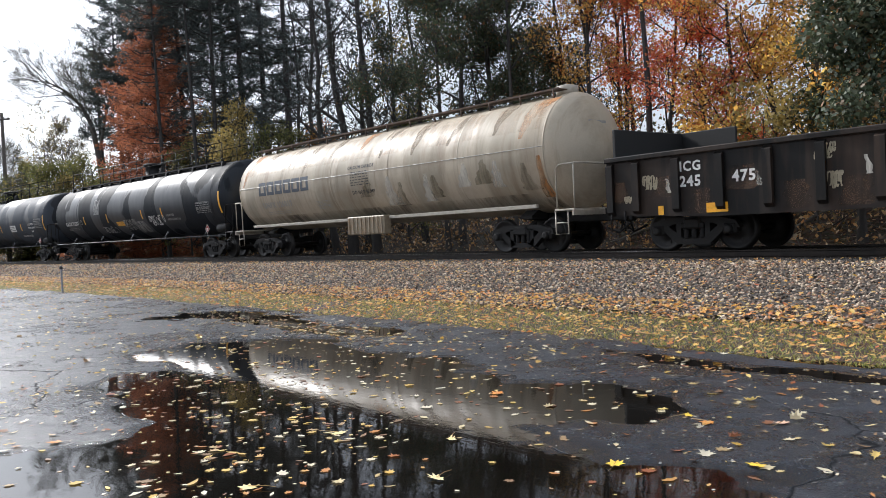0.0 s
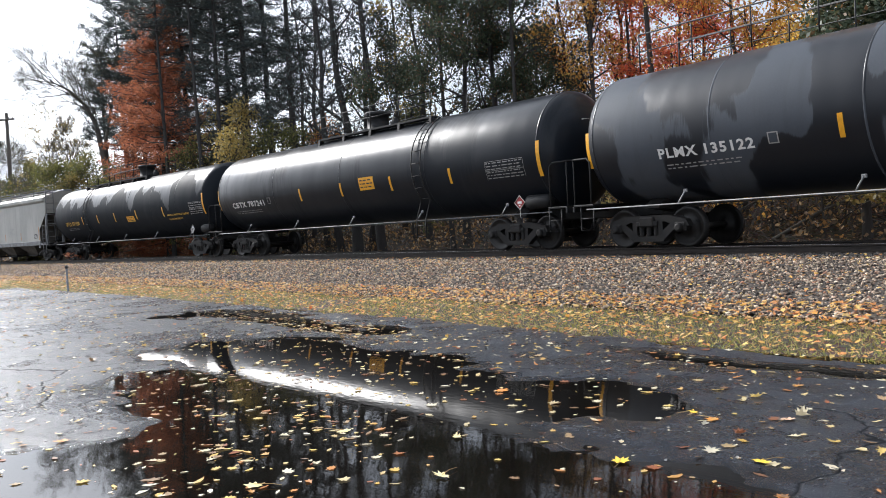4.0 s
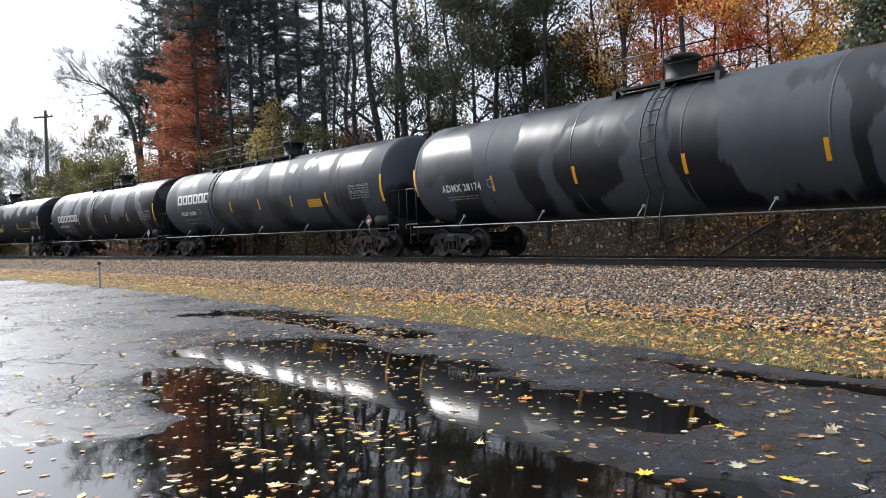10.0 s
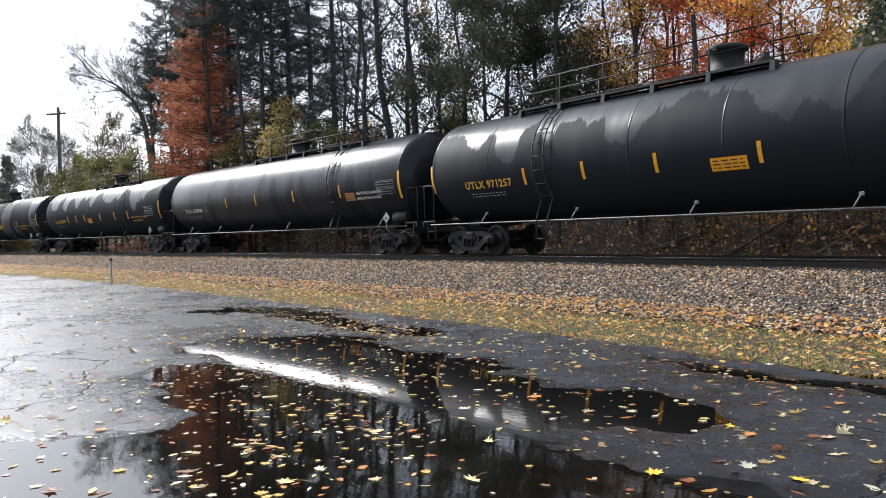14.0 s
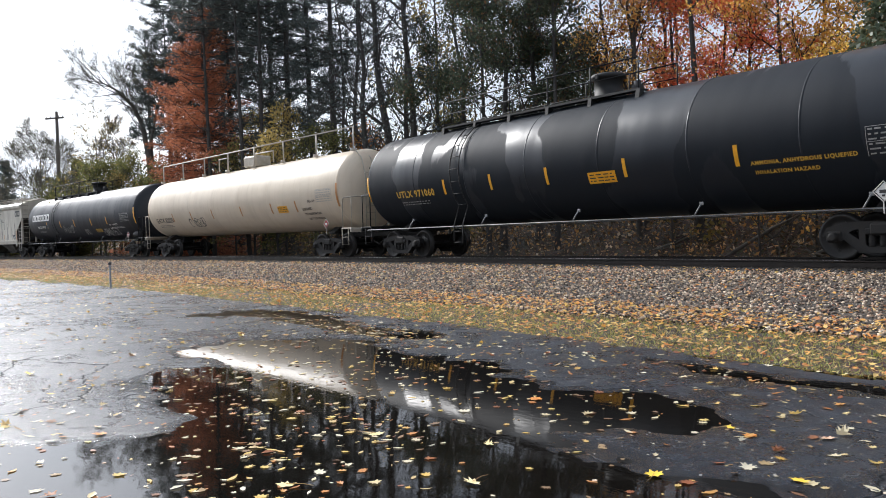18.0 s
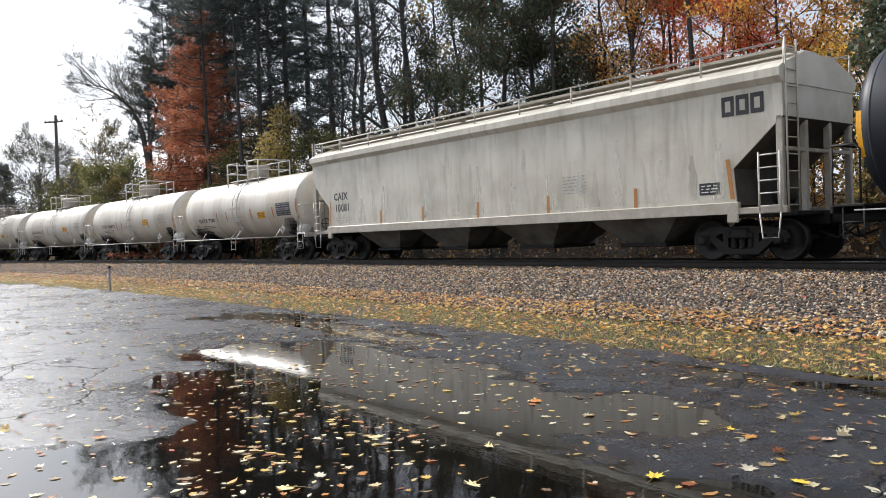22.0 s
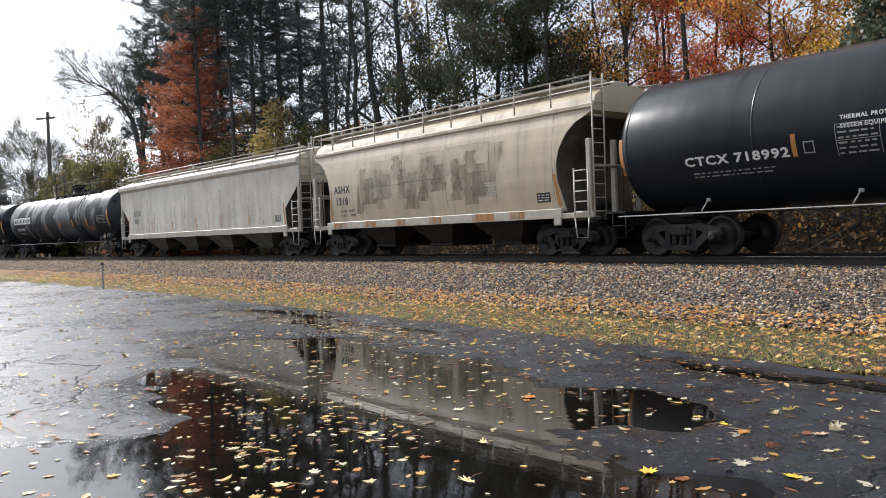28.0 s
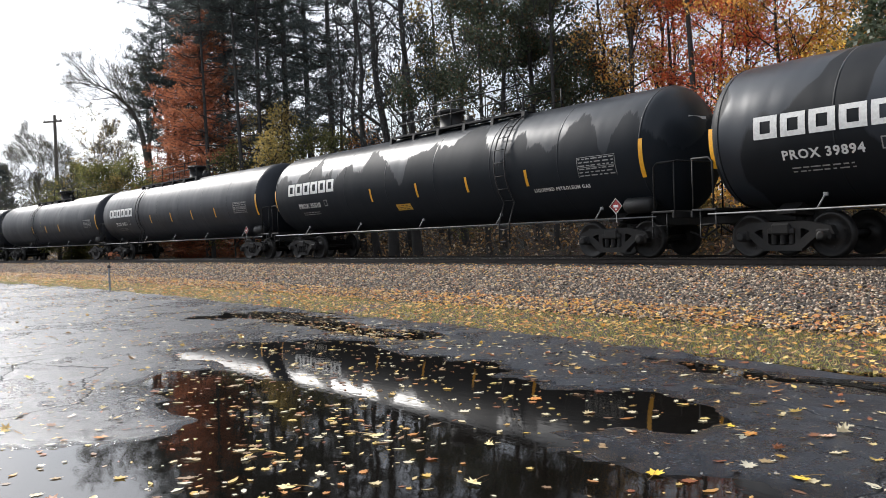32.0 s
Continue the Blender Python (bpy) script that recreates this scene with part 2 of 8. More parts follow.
# ------------------------------------------------------------------ materials
class Shade:
    """A node material under construction."""

    def __init__(self, name):
        self.mat = bpy.data.materials.new(name)
        self.mat.use_nodes = True
        self.t = self.mat.node_tree
        self.bsdf = self.t.nodes["Principled BSDF"]
        self.coord = self.node("ShaderNodeTexCoord").outputs["Object"]

    def node(self, kind, **settings):
        n = self.t.nodes.new(kind)
        for k, v in settings.items():
            setattr(n, k, v)
        return n

    def feed(self, socket, value):
        if isinstance(value, bpy.types.NodeSocket):
            self.t.links.new(value, socket)
        elif isinstance(value, (tuple, list)) and len(value) == 3 and socket.type == "RGBA":
            socket.default_value = (*value, 1)
        else:
            socket.default_value = value

    def space(self, scale=(1, 1, 1), shift=(0, 0, 0), coord=None):
        m = self.node("ShaderNodeMapping")
        m.inputs["Scale"].default_value = scale
        m.inputs["Location"].default_value = shift
        self.feed(m.inputs["Vector"], coord or self.coord)
        return m.outputs["Vector"]

    def moved(self, coord, amount):
        """The coordinates, shifted for each object by chance."""
        r = self.node("ShaderNodeObjectInfo").outputs["Random"]
        s = self.node("ShaderNodeVectorMath", operation="MULTIPLY_ADD")
        c = self.node("ShaderNodeCombineXYZ")
        for i in range(3):
            self.feed(c.inputs[i], r)
        self.feed(s.inputs[0], c.outputs[0])
        s.inputs[1].default_value = (amount, amount * 0.37, amount * 0.71)
        self.feed(s.inputs[2], coord)
        return s.outputs[0]

    def noise(self, scale, detail=4.0, rough=0.55, coord=None, warp=0.0):
        n = self.node("ShaderNodeTexNoise")
        n.inputs["Scale"].default_value = scale
        n.inputs["Detail"].default_value = detail
        n.inputs["Roughness"].default_value = rough
        n.inputs["Distortion"].default_value = warp
        self.feed(n.inputs["Vector"], coord or self.coord)
        return n.outputs["Fac"]

    def wandering(self, scale, amount, coord=None):
        """The coordinates, pushed about by a smooth noise."""
        n = self.node("ShaderNodeTexNoise")
        n.inputs["Scale"].default_value, n.inputs["Detail"].default_value = scale, 4.0
        self.feed(n.inputs["Vector"], coord or self.coord)
        s = self.node("ShaderNodeVectorMath", operation="MULTIPLY_ADD")
        self.feed(s.inputs[0], n.outputs["Color"])
        s.inputs[1].default_value = (amount, amount, 0.0)
        self.feed(s.inputs[2], coord or self.coord)
        return s.outputs[0]

    def cells(self, scale, coord=None, feature="F1"):
        n = self.node("ShaderNodeTexVoronoi", feature=feature)
        n.inputs["Scale"].default_value = scale
        self.feed(n.inputs["Vector"], coord or self.coord)
        return n.outputs

    def ramp(self, fac, stops, hard=False):
        r = self.node("ShaderNodeValToRGB")
        e = r.color_ramp.elements
        while len(e) < len(stops):
            e.new(0.5)
        for q, (p, c) in zip(e, stops):
            q.position = p
            q.color = (*c, 1) if isinstance(c, (tuple, list)) else (c, c, c, 1)
        if hard:
            r.color_ramp.interpolation = "CONSTANT"
        self.feed(r.inputs["Fac"], fac)
        return r.outputs["Color"]

    def mix(self, fac, a, b, blend="MIX"):
        m = self.node("ShaderNodeMix", data_type="RGBA", blend_type=blend)
        self.feed(m.inputs["Factor"], fac)
        self.feed(m.inputs["A"], a)
        self.feed(m.inputs["B"], b)
        return m.outputs["Result"]

    def calc(self, op, a, b=0.0):
        m = self.node("ShaderNodeMath", operation=op)
        self.feed(m.inputs[0], a)
        self.feed(m.inputs[1], b)
        return m.outputs[0]

    def bump(self, height, strength, distance=0.01, normal=None):
        b = self.node("ShaderNodeBump")
        b.inputs["Strength"].default_value = strength
        b.inputs["Distance"].default_value = distance
        self.feed(b.inputs["Height"], height)
        if normal is not None:
            self.feed(b.inputs["Normal"], normal)
        return b.outputs["Normal"]

    def done(self, color=None, rough=None, metal=0.0, normal=None, spec=None):
        for key, v in (("Base Color", color), ("Roughness", rough), ("Metallic", metal), ("Normal", normal), ("Specular IOR Level", spec)):
            if v is not None:
                self.feed(self.bsdf.inputs[key], v)
        return self.mat


def worn(name, a, b, rough=(0.4, 0.7), scale=2.0, metal=0.0, bump=0.15, grain=40.0, vary=True, edge=(0.35, 0.65)):
    """Two colours in patches, fine grain over them."""
    s = Shade(name)
    c = s.moved(s.coord, 30.0) if vary else s.coord
    big = s.noise(scale, 5.0, 0.6, c)
    fine = s.noise(grain, 3.0, 0.6, c)
    col = s.mix(s.ramp(big, [(edge[0], 0.0), (edge[1], 1.0)]), a, b)
    col = s.mix(0.25, col, s.ramp(fine, [(0.3, 0.55), (0.7, 1.0)]), "MULTIPLY")
    rg = s.calc("MULTIPLY_ADD", big, rough[1] - rough[0])
    s.t.nodes[-1].inputs[2].default_value = rough[0]
    return s.done(col, rg, metal, s.bump(fine, bump, 0.004))


def car_paint(name, base, patch, gloss=(0.18, 0.5), cover=0.5, dirt=(0.05, 0.045, 0.04), streak=0.3, width=0.5, wave=0.03, spec=0.5, soft=0.012, rag=0.10, dull=1.0, climb=0.0, beat=0.0):
    """Tank and hopper paint: broad patches round the shell, one glossy and one dull, streaks of dirt and slightly wavy plates.
    climb: how far the glossy patches keep to the shell's upper part, with brushed lower edges. beat: the usual distance from patch to patch."""
    s = Shade(name)
    c = s.moved(s.coord, 60.0)
    ragged = s.noise(1.0, 5.0, 0.7, s.space((7.0, 1.0, 0.8), coord=c), 0.4)
    band = s.noise(1.0, 2.0, 0.45, s.space((width, 0.05, 0.16), coord=c), 0.3)
    band = s.calc("ADD", band, s.calc("MULTIPLY", s.calc("SUBTRACT", ragged, 0.5), rag))
    axes = s.node("ShaderNodeSeparateXYZ")
    s.feed(axes.inputs[0], s.coord)
    if beat:
        drift = s.noise(1.0, 3.0, 0.5, s.space((0.35, 0.25, 0.3), coord=c))
        swing = s.calc("SINE", s.calc("ADD", s.calc("MULTIPLY", axes.outputs["X"], 6.283 / beat), s.calc("MULTIPLY", drift, 14.0)))
        band = s.calc("ADD", band, s.calc("MULTIPLY", swing, 0.11))
    if climb:
        band = s.calc("ADD", band, s.calc("MULTIPLY", s.calc("SUBTRACT", 3.2, axes.outputs["Z"]), climb))
    m = s.ramp(band, [(cover - soft, 0.0), (cover + soft, 1.0)])
    run = s.noise(1.0, 4.0, 0.6, s.space((5.0, 0.5, 0.5), coord=c))
    low = s.noise(0.8, 5.0, 0.6, c)
    fine = s.noise(30.0, 4.0, 0.65, c)
    col = s.mix(m, base, patch)
    col = s.mix(s.calc("MULTIPLY", s.ramp(run, [(0.5, 0.0), (0.78, 1.0)]), streak), col, dirt)
    col = s.mix(s.calc("MULTIPLY", s.ramp(low, [(0.45, 0.0), (0.75, 1.0)]), streak * 0.8), col, dirt)
    col = s.mix(0.2, col, s.ramp(fine, [(0.3, 0.6), (0.7, 1.0)]), "MULTIPLY")
    rg = s.mix(m, (gloss[0],) * 3, (gloss[1],) * 3)
    rg = s.mix(s.calc("MULTIPLY", s.ramp(low, [(0.5, 0.0), (0.75, 1.0)]), 0.3), rg, (0.55, 0.55, 0.55))
    dent = s.noise(1.0, 2.0, 0.5, s.space((0.85, 0.3, 0.3), coord=c))
    nrm = s.bump(dent, 1.0, wave, s.bump(fine, 0.08, 0.003))
    shine = s.calc("MULTIPLY", s.ramp(m, [(0.0, 1.0), (1.0, dull)]), spec)
    return s.done(col, rg, 0.0, nrm, shine)


def plain(name, color, rough=0.5, metal=0.0):
    """Small lettering and marks, with a little wear."""
    s = Shade(name)
    n = s.noise(14.0, 5.0, 0.7)
    col = s.mix(s.ramp(n, [(0.35, 0.0), (0.75, 0.5)]), color, tuple(c * 0.45 for c in color))
    return s.done(col, rough, metal)


def wash(name, color, most, full=0.0):
    """A thin stain run down over paint, with gaps in it. full: fewer gaps, up to about 0.2."""
    s = Shade(name)
    c = s.moved(s.coord, 40.0)
    n = s.noise(1.0, 5.0, 0.65, s.space((4.0, 0.7, 0.7), coord=c))
    p = s.noise(0.9, 3.0, 0.5, c)
    s.feed(s.bsdf.inputs["Alpha"], s.calc("MULTIPLY", s.calc("MULTIPLY", s.ramp(n, [(0.40 - full, 0.0), (0.70 - full, 1.0)]), s.ramp(p, [(0.38 - full, 0.1 + full), (0.62 - full, 1.0)])), most))
    return s.done(color, 0.7)


def leafy(name, stops, rough=0.5, through=0.5):
    """Leaves: one colour for each leaf by chance, and light that shines through them."""
    s = Shade(name)
    r = s.node("ShaderNodeNewGeometry").outputs["Random Per Island"]
    col = s.ramp(r, stops)
    patch = s.noise(0.35, 3.0)
    col = s.mix(0.5, col, s.ramp(patch, [(0.3, 0.6), (0.7, 1.2)]), "MULTIPLY")
    s.done(col, rough)
    t = s.node("ShaderNodeBsdfTranslucent")
    s.feed(t.inputs["Color"], col)
    m = s.node("ShaderNodeMixShader")
    m.inputs[0].default_value = through
    s.t.links.new(s.bsdf.outputs[0], m.inputs[1])
    s.t.links.new(t.outputs[0], m.inputs[2])
    s.t.links.new(m.outputs[0], s.t.nodes["Material Output"].inputs["Surface"])
    return s.mat


def asphalt_material():
    s = Shade("wet_asphalt")
    grit = s.cells(90.0)["Distance"]
    fine = s.noise(160.0, 3.0, 0.7)
    big = s.noise(0.35, 5.0, 0.6)
    mid = s.noise(2.2, 5.0, 0.6, warp=0.6)
    roam = s.wandering(0.9, 1.1, s.wandering(6.0, 0.12))
    crack = s.cells(0.42, roam, "DISTANCE_TO_EDGE")["Distance"]
    cr = s.ramp(crack, [(0.0, 1.0), (0.0035, 0.6), (0.006, 0.0)])
    cr = s.calc("MULTIPLY", cr, s.ramp(s.noise(0.8, 3.0), [(0.36, 0.2), (0.52, 1.0)]))
    speck = s.ramp(grit, [(0.10, 1.0), (0.3, 0.0)])
    chips = s.ramp(s.cells(38.0)["Distance"], [(0.06, 1.0), (0.14, 0.0)])
    col = s.mix(s.ramp(mid, [(0.35, 0.0), (0.7, 1.0)]), (0.0085, 0.011, 0.0165), (0.023, 0.029, 0.040))
    vein = s.cells(1.1, s.space((1, 1, 1), (7, 4, 0), coord=roam), "DISTANCE_TO_EDGE")["Distance"]
    vein = s.calc("MULTIPLY", s.ramp(vein, [(0.0, 1.0), (0.0035, 0.0)]), s.ramp(s.noise(14.0, 3.0), [(0.45, 0.0), (0.6, 0.35)]))
    col = s.mix(s.calc("MULTIPLY", speck, 0.4), col, (0.22, 0.225, 0.24))
    col = s.mix(s.calc("MULTIPLY", cr, 0.8), col, (0.012, 0.012, 0.012))
    col = s.mix(vein, col, (0.34, 0.35, 0.36))
    wet = s.ramp(s.calc("ADD", s.calc("MULTIPLY", big, 0.6), s.calc("MULTIPLY", mid, 0.4)), [(0.46, 0.0), (0.54, 1.0)])
    col = s.mix(s.calc("MULTIPLY", chips, 0.8), col, (0.42, 0.42, 0.40))
    rg = s.mix(wet, (0.17, 0.17, 0.17), (0.40, 0.40, 0.40))
    rg = s.mix(s.ramp(s.noise(26.0, 4.0, 0.65), [(0.45, 0.0), (0.62, 0.5)]), rg, (0.45, 0.45, 0.45))
    rg = s.mix(s.ramp(s.noise(5.0, 5.0, 0.7, s.space((1.0, 2.2, 1.0))), [(0.40, 0.0), (0.66, 0.55)]), rg, (0.40, 0.40, 0.40))
    axes = s.node("ShaderNodeSeparateXYZ")
    s.feed(axes.inputs[0], s.coord)
    margin = s.ramp(s.calc("MULTIPLY", axes.outputs["Z"], 100.0), [(0.05, 1.0), (0.75, 0.0)])
    rg = s.mix(margin, rg, (0.10, 0.10, 0.10))
    col = s.mix(s.calc("MULTIPLY", margin, 0.7), col, (0.005, 0.006, 0.008))
    rg = s.mix(cr, rg, (0.9, 0.9, 0.9))
    h = s.calc("ADD", s.calc("MULTIPLY", grit, -0.6), s.calc("MULTIPLY", fine, 0.5))
    h = s.calc("SUBTRACT", h, s.calc("MULTIPLY", cr, 1.5))
    gloss = s.ramp(cr, [(0.0, 0.40), (0.8, 0.05)])
    return s.done(col, rg, 0.0, s.bump(h, 0.75, 0.007), gloss)


def water_material():
    s = Shade("rain_water")
    film = s.noise(3.0, 4.0)
    ripple = s.noise(7.0, 3.0, 0.5, s.space((1.0, 2.5, 1.0)))
    col = s.mix(film, (0.003, 0.0028, 0.0025), (0.008, 0.0065, 0.005))
    s.done(col, s.ramp(film, [(0.3, 0.012), (0.75, 0.045)]), 0.0, s.bump(ripple, 0.035, 0.01))
    s.bsdf.inputs["IOR"].default_value = 1.36
    return s.mat


def stones_material(name, stops):
    s = Shade(name)
    r = s.node("ShaderNodeNewGeometry").outputs["Random Per Island"]
    col = s.ramp(r, stops)
    n = s.noise(60.0, 4.0, 0.7)
    col = s.mix(0.5, col, s.ramp(n, [(0.3, 0.5), (0.7, 1.2)]), "MULTIPLY")
    return s.done(col, 0.75, 0.0, s.bump(n, 0.4, 0.006))


def ground_material():
    s = Shade("leaf_litter_soil")
    a, b = s.noise(0.5, 6.0, 0.6), s.noise(9.0, 6.0, 0.7)
    c = s.cells(14.0)
    col = s.mix(s.ramp(a, [(0.35, 0.0), (0.65, 1.0)]), (0.035, 0.025, 0.016), (0.07, 0.045, 0.026))
    col = s.mix(s.ramp(b, [(0.45, 0.0), (0.75, 0.8)]), col, (0.05, 0.042, 0.03))
    col = s.mix(0.4, col, c["Color"], "SOFT_LIGHT")
    return s.done(col, 0.85, 0.0, s.bump(s.calc("ADD", b, c["Distance"]), 0.8, 0.05))


def gravel_base_material(name, a, b, c_far):
    s = Shade(name)
    c = s.cells(17.0)
    n = s.noise(40.0, 4.0, 0.7)
    big = s.noise(0.4, 4.0)
    col = s.mix(c["Distance"], a, b)
    col = s.mix(0.5, col, s.ramp(n, [(0.3, 0.5), (0.7, 1.1)]), "MULTIPLY")
    col = s.mix(s.ramp(big, [(0.4, 0.0), (0.7, 0.5)]), col, c_far)
    return s.done(col, 0.85, 0.0, s.bump(c["Distance"], 0.9, 0.03))


def bark_material(name, a, b):
    s = Shade(name)
    n = s.noise(5.0, 6.0, 0.7, s.space((3, 3, 0.6)))
    m = s.noise(0.8, 3.0)
    col = s.mix(n, a, b)
    col = s.mix(s.ramp(m, [(0.5, 0.0), (0.8, 0.4)]), col, (0.07, 0.08, 0.05))
    return s.done(col, 0.9, 0.0, s.bump(n, 0.8, 0.03))


ASPHALT, WATER, SOIL, GRAVEL = asphalt_material(), water_material(), ground_material(), gravel_base_material("gravel_bed", (0.08, 0.068, 0.058), (0.014, 0.012, 0.011), (0.10, 0.078, 0.055))
# oil stain and the train's shade, both put into this darker gravel colour
GRAVEL_DARK = gravel_base_material("shaded_oily_gravel_bed", (0.03, 0.026, 0.023), (0.008, 0.007, 0.007), (0.02, 0.018, 0.016))
STONE = stones_material("ballast_stone", [(0.0, (0.025, 0.02, 0.018)), (0.25, (0.075, 0.056, 0.044)), (0.45, (0.22, 0.16, 0.118)), (0.68, (0.46, 0.35, 0.255)), (0.88, (0.76, 0.64, 0.49)), (0.94, (0.44, 0.20, 0.11)), (1.0, (0.16, 0.125, 0.105))])
# stones to match: stained, and darkened for the shade under the cars
STONE_DARK = stones_material("shaded_oily_ballast_stone", [(0.0, (0.012, 0.011, 0.011)), (0.5, (0.03, 0.026, 0.023)), (0.85, (0.07, 0.06, 0.052)), (1.0, (0.14, 0.115, 0.095))])
GRASS = leafy("autumn_grass", [(0.0, (0.22, 0.28, 0.06)), (0.35, (0.40, 0.40, 0.10)), (0.6, (0.44, 0.34, 0.11)), (1.0, (0.54, 0.43, 0.2))], 0.6, 0.3)
FALLEN = leafy("fallen_leaves", [(0.0, (0.74, 0.46, 0.10)), (0.14, (0.76, 0.58, 0.20)), (0.26, (0.60, 0.27, 0.08)), (0.38, (0.36, 0.12, 0.05)), (0.48, (0.20, 0.11, 0.06)), (0.60, (0.44, 0.30, 0.16)), (0.70, (0.72, 0.56, 0.26)), (0.80, (0.72, 0.62, 0.40)), (1.0, (0.84, 0.78, 0.62))], 0.42, 0.25)
GRIT = stones_material("pale_grit", [(0.0, (0.10, 0.10, 0.10)), (0.5, (0.30, 0.28, 0.25)), (0.8, (0.45, 0.38, 0.27)), (1.0, (0.6, 0.58, 0.54))])
VERGE_LEAF = leafy("verge_leaves", [(0.0, (0.78, 0.33, 0.07)), (0.2, (0.84, 0.54, 0.14)), (0.4, (0.74, 0.28, 0.08)), (0.55, (0.52, 0.26, 0.11)), (0.7, (0.74, 0.50, 0.20)), (0.88, (0.86, 0.62, 0.20)), (1.0, (0.66, 0.16, 0.07))], 0.5, 0.3)
LITTER = leafy("dry_leaf_litter", [(0.0, (0.10, 0.075, 0.05)), (0.35, (0.22, 0.15, 0.09)), (0.6, (0.42, 0.24, 0.10)), (0.8, (0.68, 0.38, 0.13)), (1.0, (0.72, 0.62, 0.46))], 0.7, 0.2)
LEAF_FAR = leafy("dim_far_leaves", [(0.0, (0.05, 0.055, 0.04)), (0.5, (0.09, 0.085, 0.05)), (0.85, (0.20, 0.14, 0.06)), (1.0, (0.10, 0.08, 0.05))])
BARK = bark_material("dark_bark", (0.035, 0.034, 0.034), (0.085, 0.078, 0.074))
BARK_PALE = bark_material("grey_bark", (0.07, 0.065, 0.058), (0.17, 0.16, 0.145))
LEAF_RED = leafy("red_maple_leaves", [(0.0, (0.80, 0.15, 0.08)), (0.4, (0.90, 0.24, 0.11)), (0.75, (0.90, 0.37, 0.14)), (1.0, (0.86, 0.20, 0.12))], 0.5, 0.74)
LEAF_ORANGE = leafy("orange_maple_leaves", [(0.0, (0.86, 0.42, 0.09)), (0.5, (0.90, 0.56, 0.14)), (0.8, (0.90, 0.66, 0.20)), (1.0, (0.82, 0.34, 0.09))], 0.5, 0.74)
LEAF_GOLD = leafy("golden_maple_leaves", [(0.0, (0.72, 0.42, 0.07)), (0.5, (0.80, 0.54, 0.12)), (0.8, (0.84, 0.62, 0.18)), (1.0, (0.76, 0.38, 0.07))], 0.5, 0.74)
LEAF_RUST = leafy("rusty_maple_leaves", [(0.0, (0.40, 0.12, 0.04)), (0.5, (0.56, 0.24, 0.06)), (1.0, (0.64, 0.34, 0.08))])
LEAF_YELLOW = leafy("yellow_leaves", [(0.0, (0.40, 0.28, 0.08)), (0.5, (0.46, 0.35, 0.12)), (1.0, (0.26, 0.23, 0.09))])
LEAF_OAK = leafy("dark_oak_leaves", [(0.0, (0.060, 0.085, 0.050)), (0.6, (0.088, 0.115, 0.066)), (0.88, (0.12, 0.115, 0.06)), (1.0, (0.26, 0.13, 0.06))], 0.55, 0.3)
LEAF_OLIVE = leafy("olive_leaves", [(0.0, (0.10, 0.12, 0.04)), (0.6, (0.18, 0.18, 0.06)), (1.0, (0.28, 0.24, 0.09))])
NEEDLE = leafy("pine_needles", [(0.0, (0.056, 0.076, 0.080)), (0.6, (0.088, 0.112, 0.110)), (1.0, (0.125, 0.145, 0.125))], 0.4, 0.25)
NEEDLE_RUST = leafy("rusty_needles", [(0.0, (0.48, 0.16, 0.08)), (0.5, (0.60, 0.235, 0.115)), (0.8, (0.36, 0.14, 0.08)), (1.0, (0.14, 0.09, 0.06))], 0.6, 0.4)
RAIL_STEEL = worn("rail_steel", (0.035, 0.026, 0.021), (0.018, 0.015, 0.013), (0.4, 0.7), 6.0, 0.4)
RAIL_HEAD = worn("polished_rail_head", (0.45, 0.44, 0.43), (0.3, 0.29, 0.28), (0.15, 0.3), 6.0, 1.0)
TIE = worn("creosoted_tie", (0.014, 0.012, 0.011), (0.03, 0.026, 0.022), (0.7, 0.9), 5.0)
TRUCK_STEEL = worn("sooty_truck_steel", (0.006, 0.006, 0.0065), (0.016, 0.014, 0.0125), (0.6, 0.8), 5.0, 0.2)
TRUCK_RUST = worn("rusty_truck_steel", (0.045, 0.026, 0.019), (0.016, 0.013, 0.011), (0.6, 0.85), 5.0, 0.1)
WHEEL_STEEL = worn("wheel_steel", (0.008, 0.0075, 0.0075), (0.018, 0.016, 0.0145), (0.4, 0.65), 8.0, 0.3)
BLACK_IRON = worn("black_painted_iron", (0.006, 0.0065, 0.0075), (0.011, 0.011, 0.0115), (0.6, 0.75), 4.0)
WHITE_IRON = worn("white_painted_iron", (0.70, 0.69, 0.66), (0.5, 0.47, 0.43), (0.45, 0.6), 4.0)
BEIGE_IRON = worn("cream_painted_iron", (0.52, 0.48, 0.41), (0.4, 0.36, 0.29), (0.45, 0.6), 4.0)
GREY_IRON = worn("grey_painted_iron", (0.24, 0.25, 0.26), (0.13, 0.13, 0.13), (0.45, 0.65), 4.0)
RUSTY_IRON = worn("rusty_walkway_iron", (0.13, 0.075, 0.045), (0.05, 0.035, 0.028), (0.6, 0.85), 4.0)
MARK_WHITE, MARK_BLACK = plain("white_lettering", (0.78, 0.78, 0.76)), plain("black_lettering", (0.03, 0.03, 0.032))
MARK_YELLOW, MARK_AMBER = plain("yellow_marking", (0.88, 0.42, 0.02), 0.4), plain("amber_lettering", (0.72, 0.42, 0.05))
MARK_ORANGE, MARK_BLUE = plain("faded_orange_reflector", (0.50, 0.22, 0.06), 0.4), plain("faded_blue_lettering", (0.065, 0.08, 0.105))
MARK_GREY, MARK_RED = plain("grey_stencil", (0.35, 0.35, 0.34)), plain("red_placard", (0.42, 0.045, 0.045), 0.4)
SPRAY_BLUE = plain("blue_spray_paint", (0.05, 0.12, 0.32))
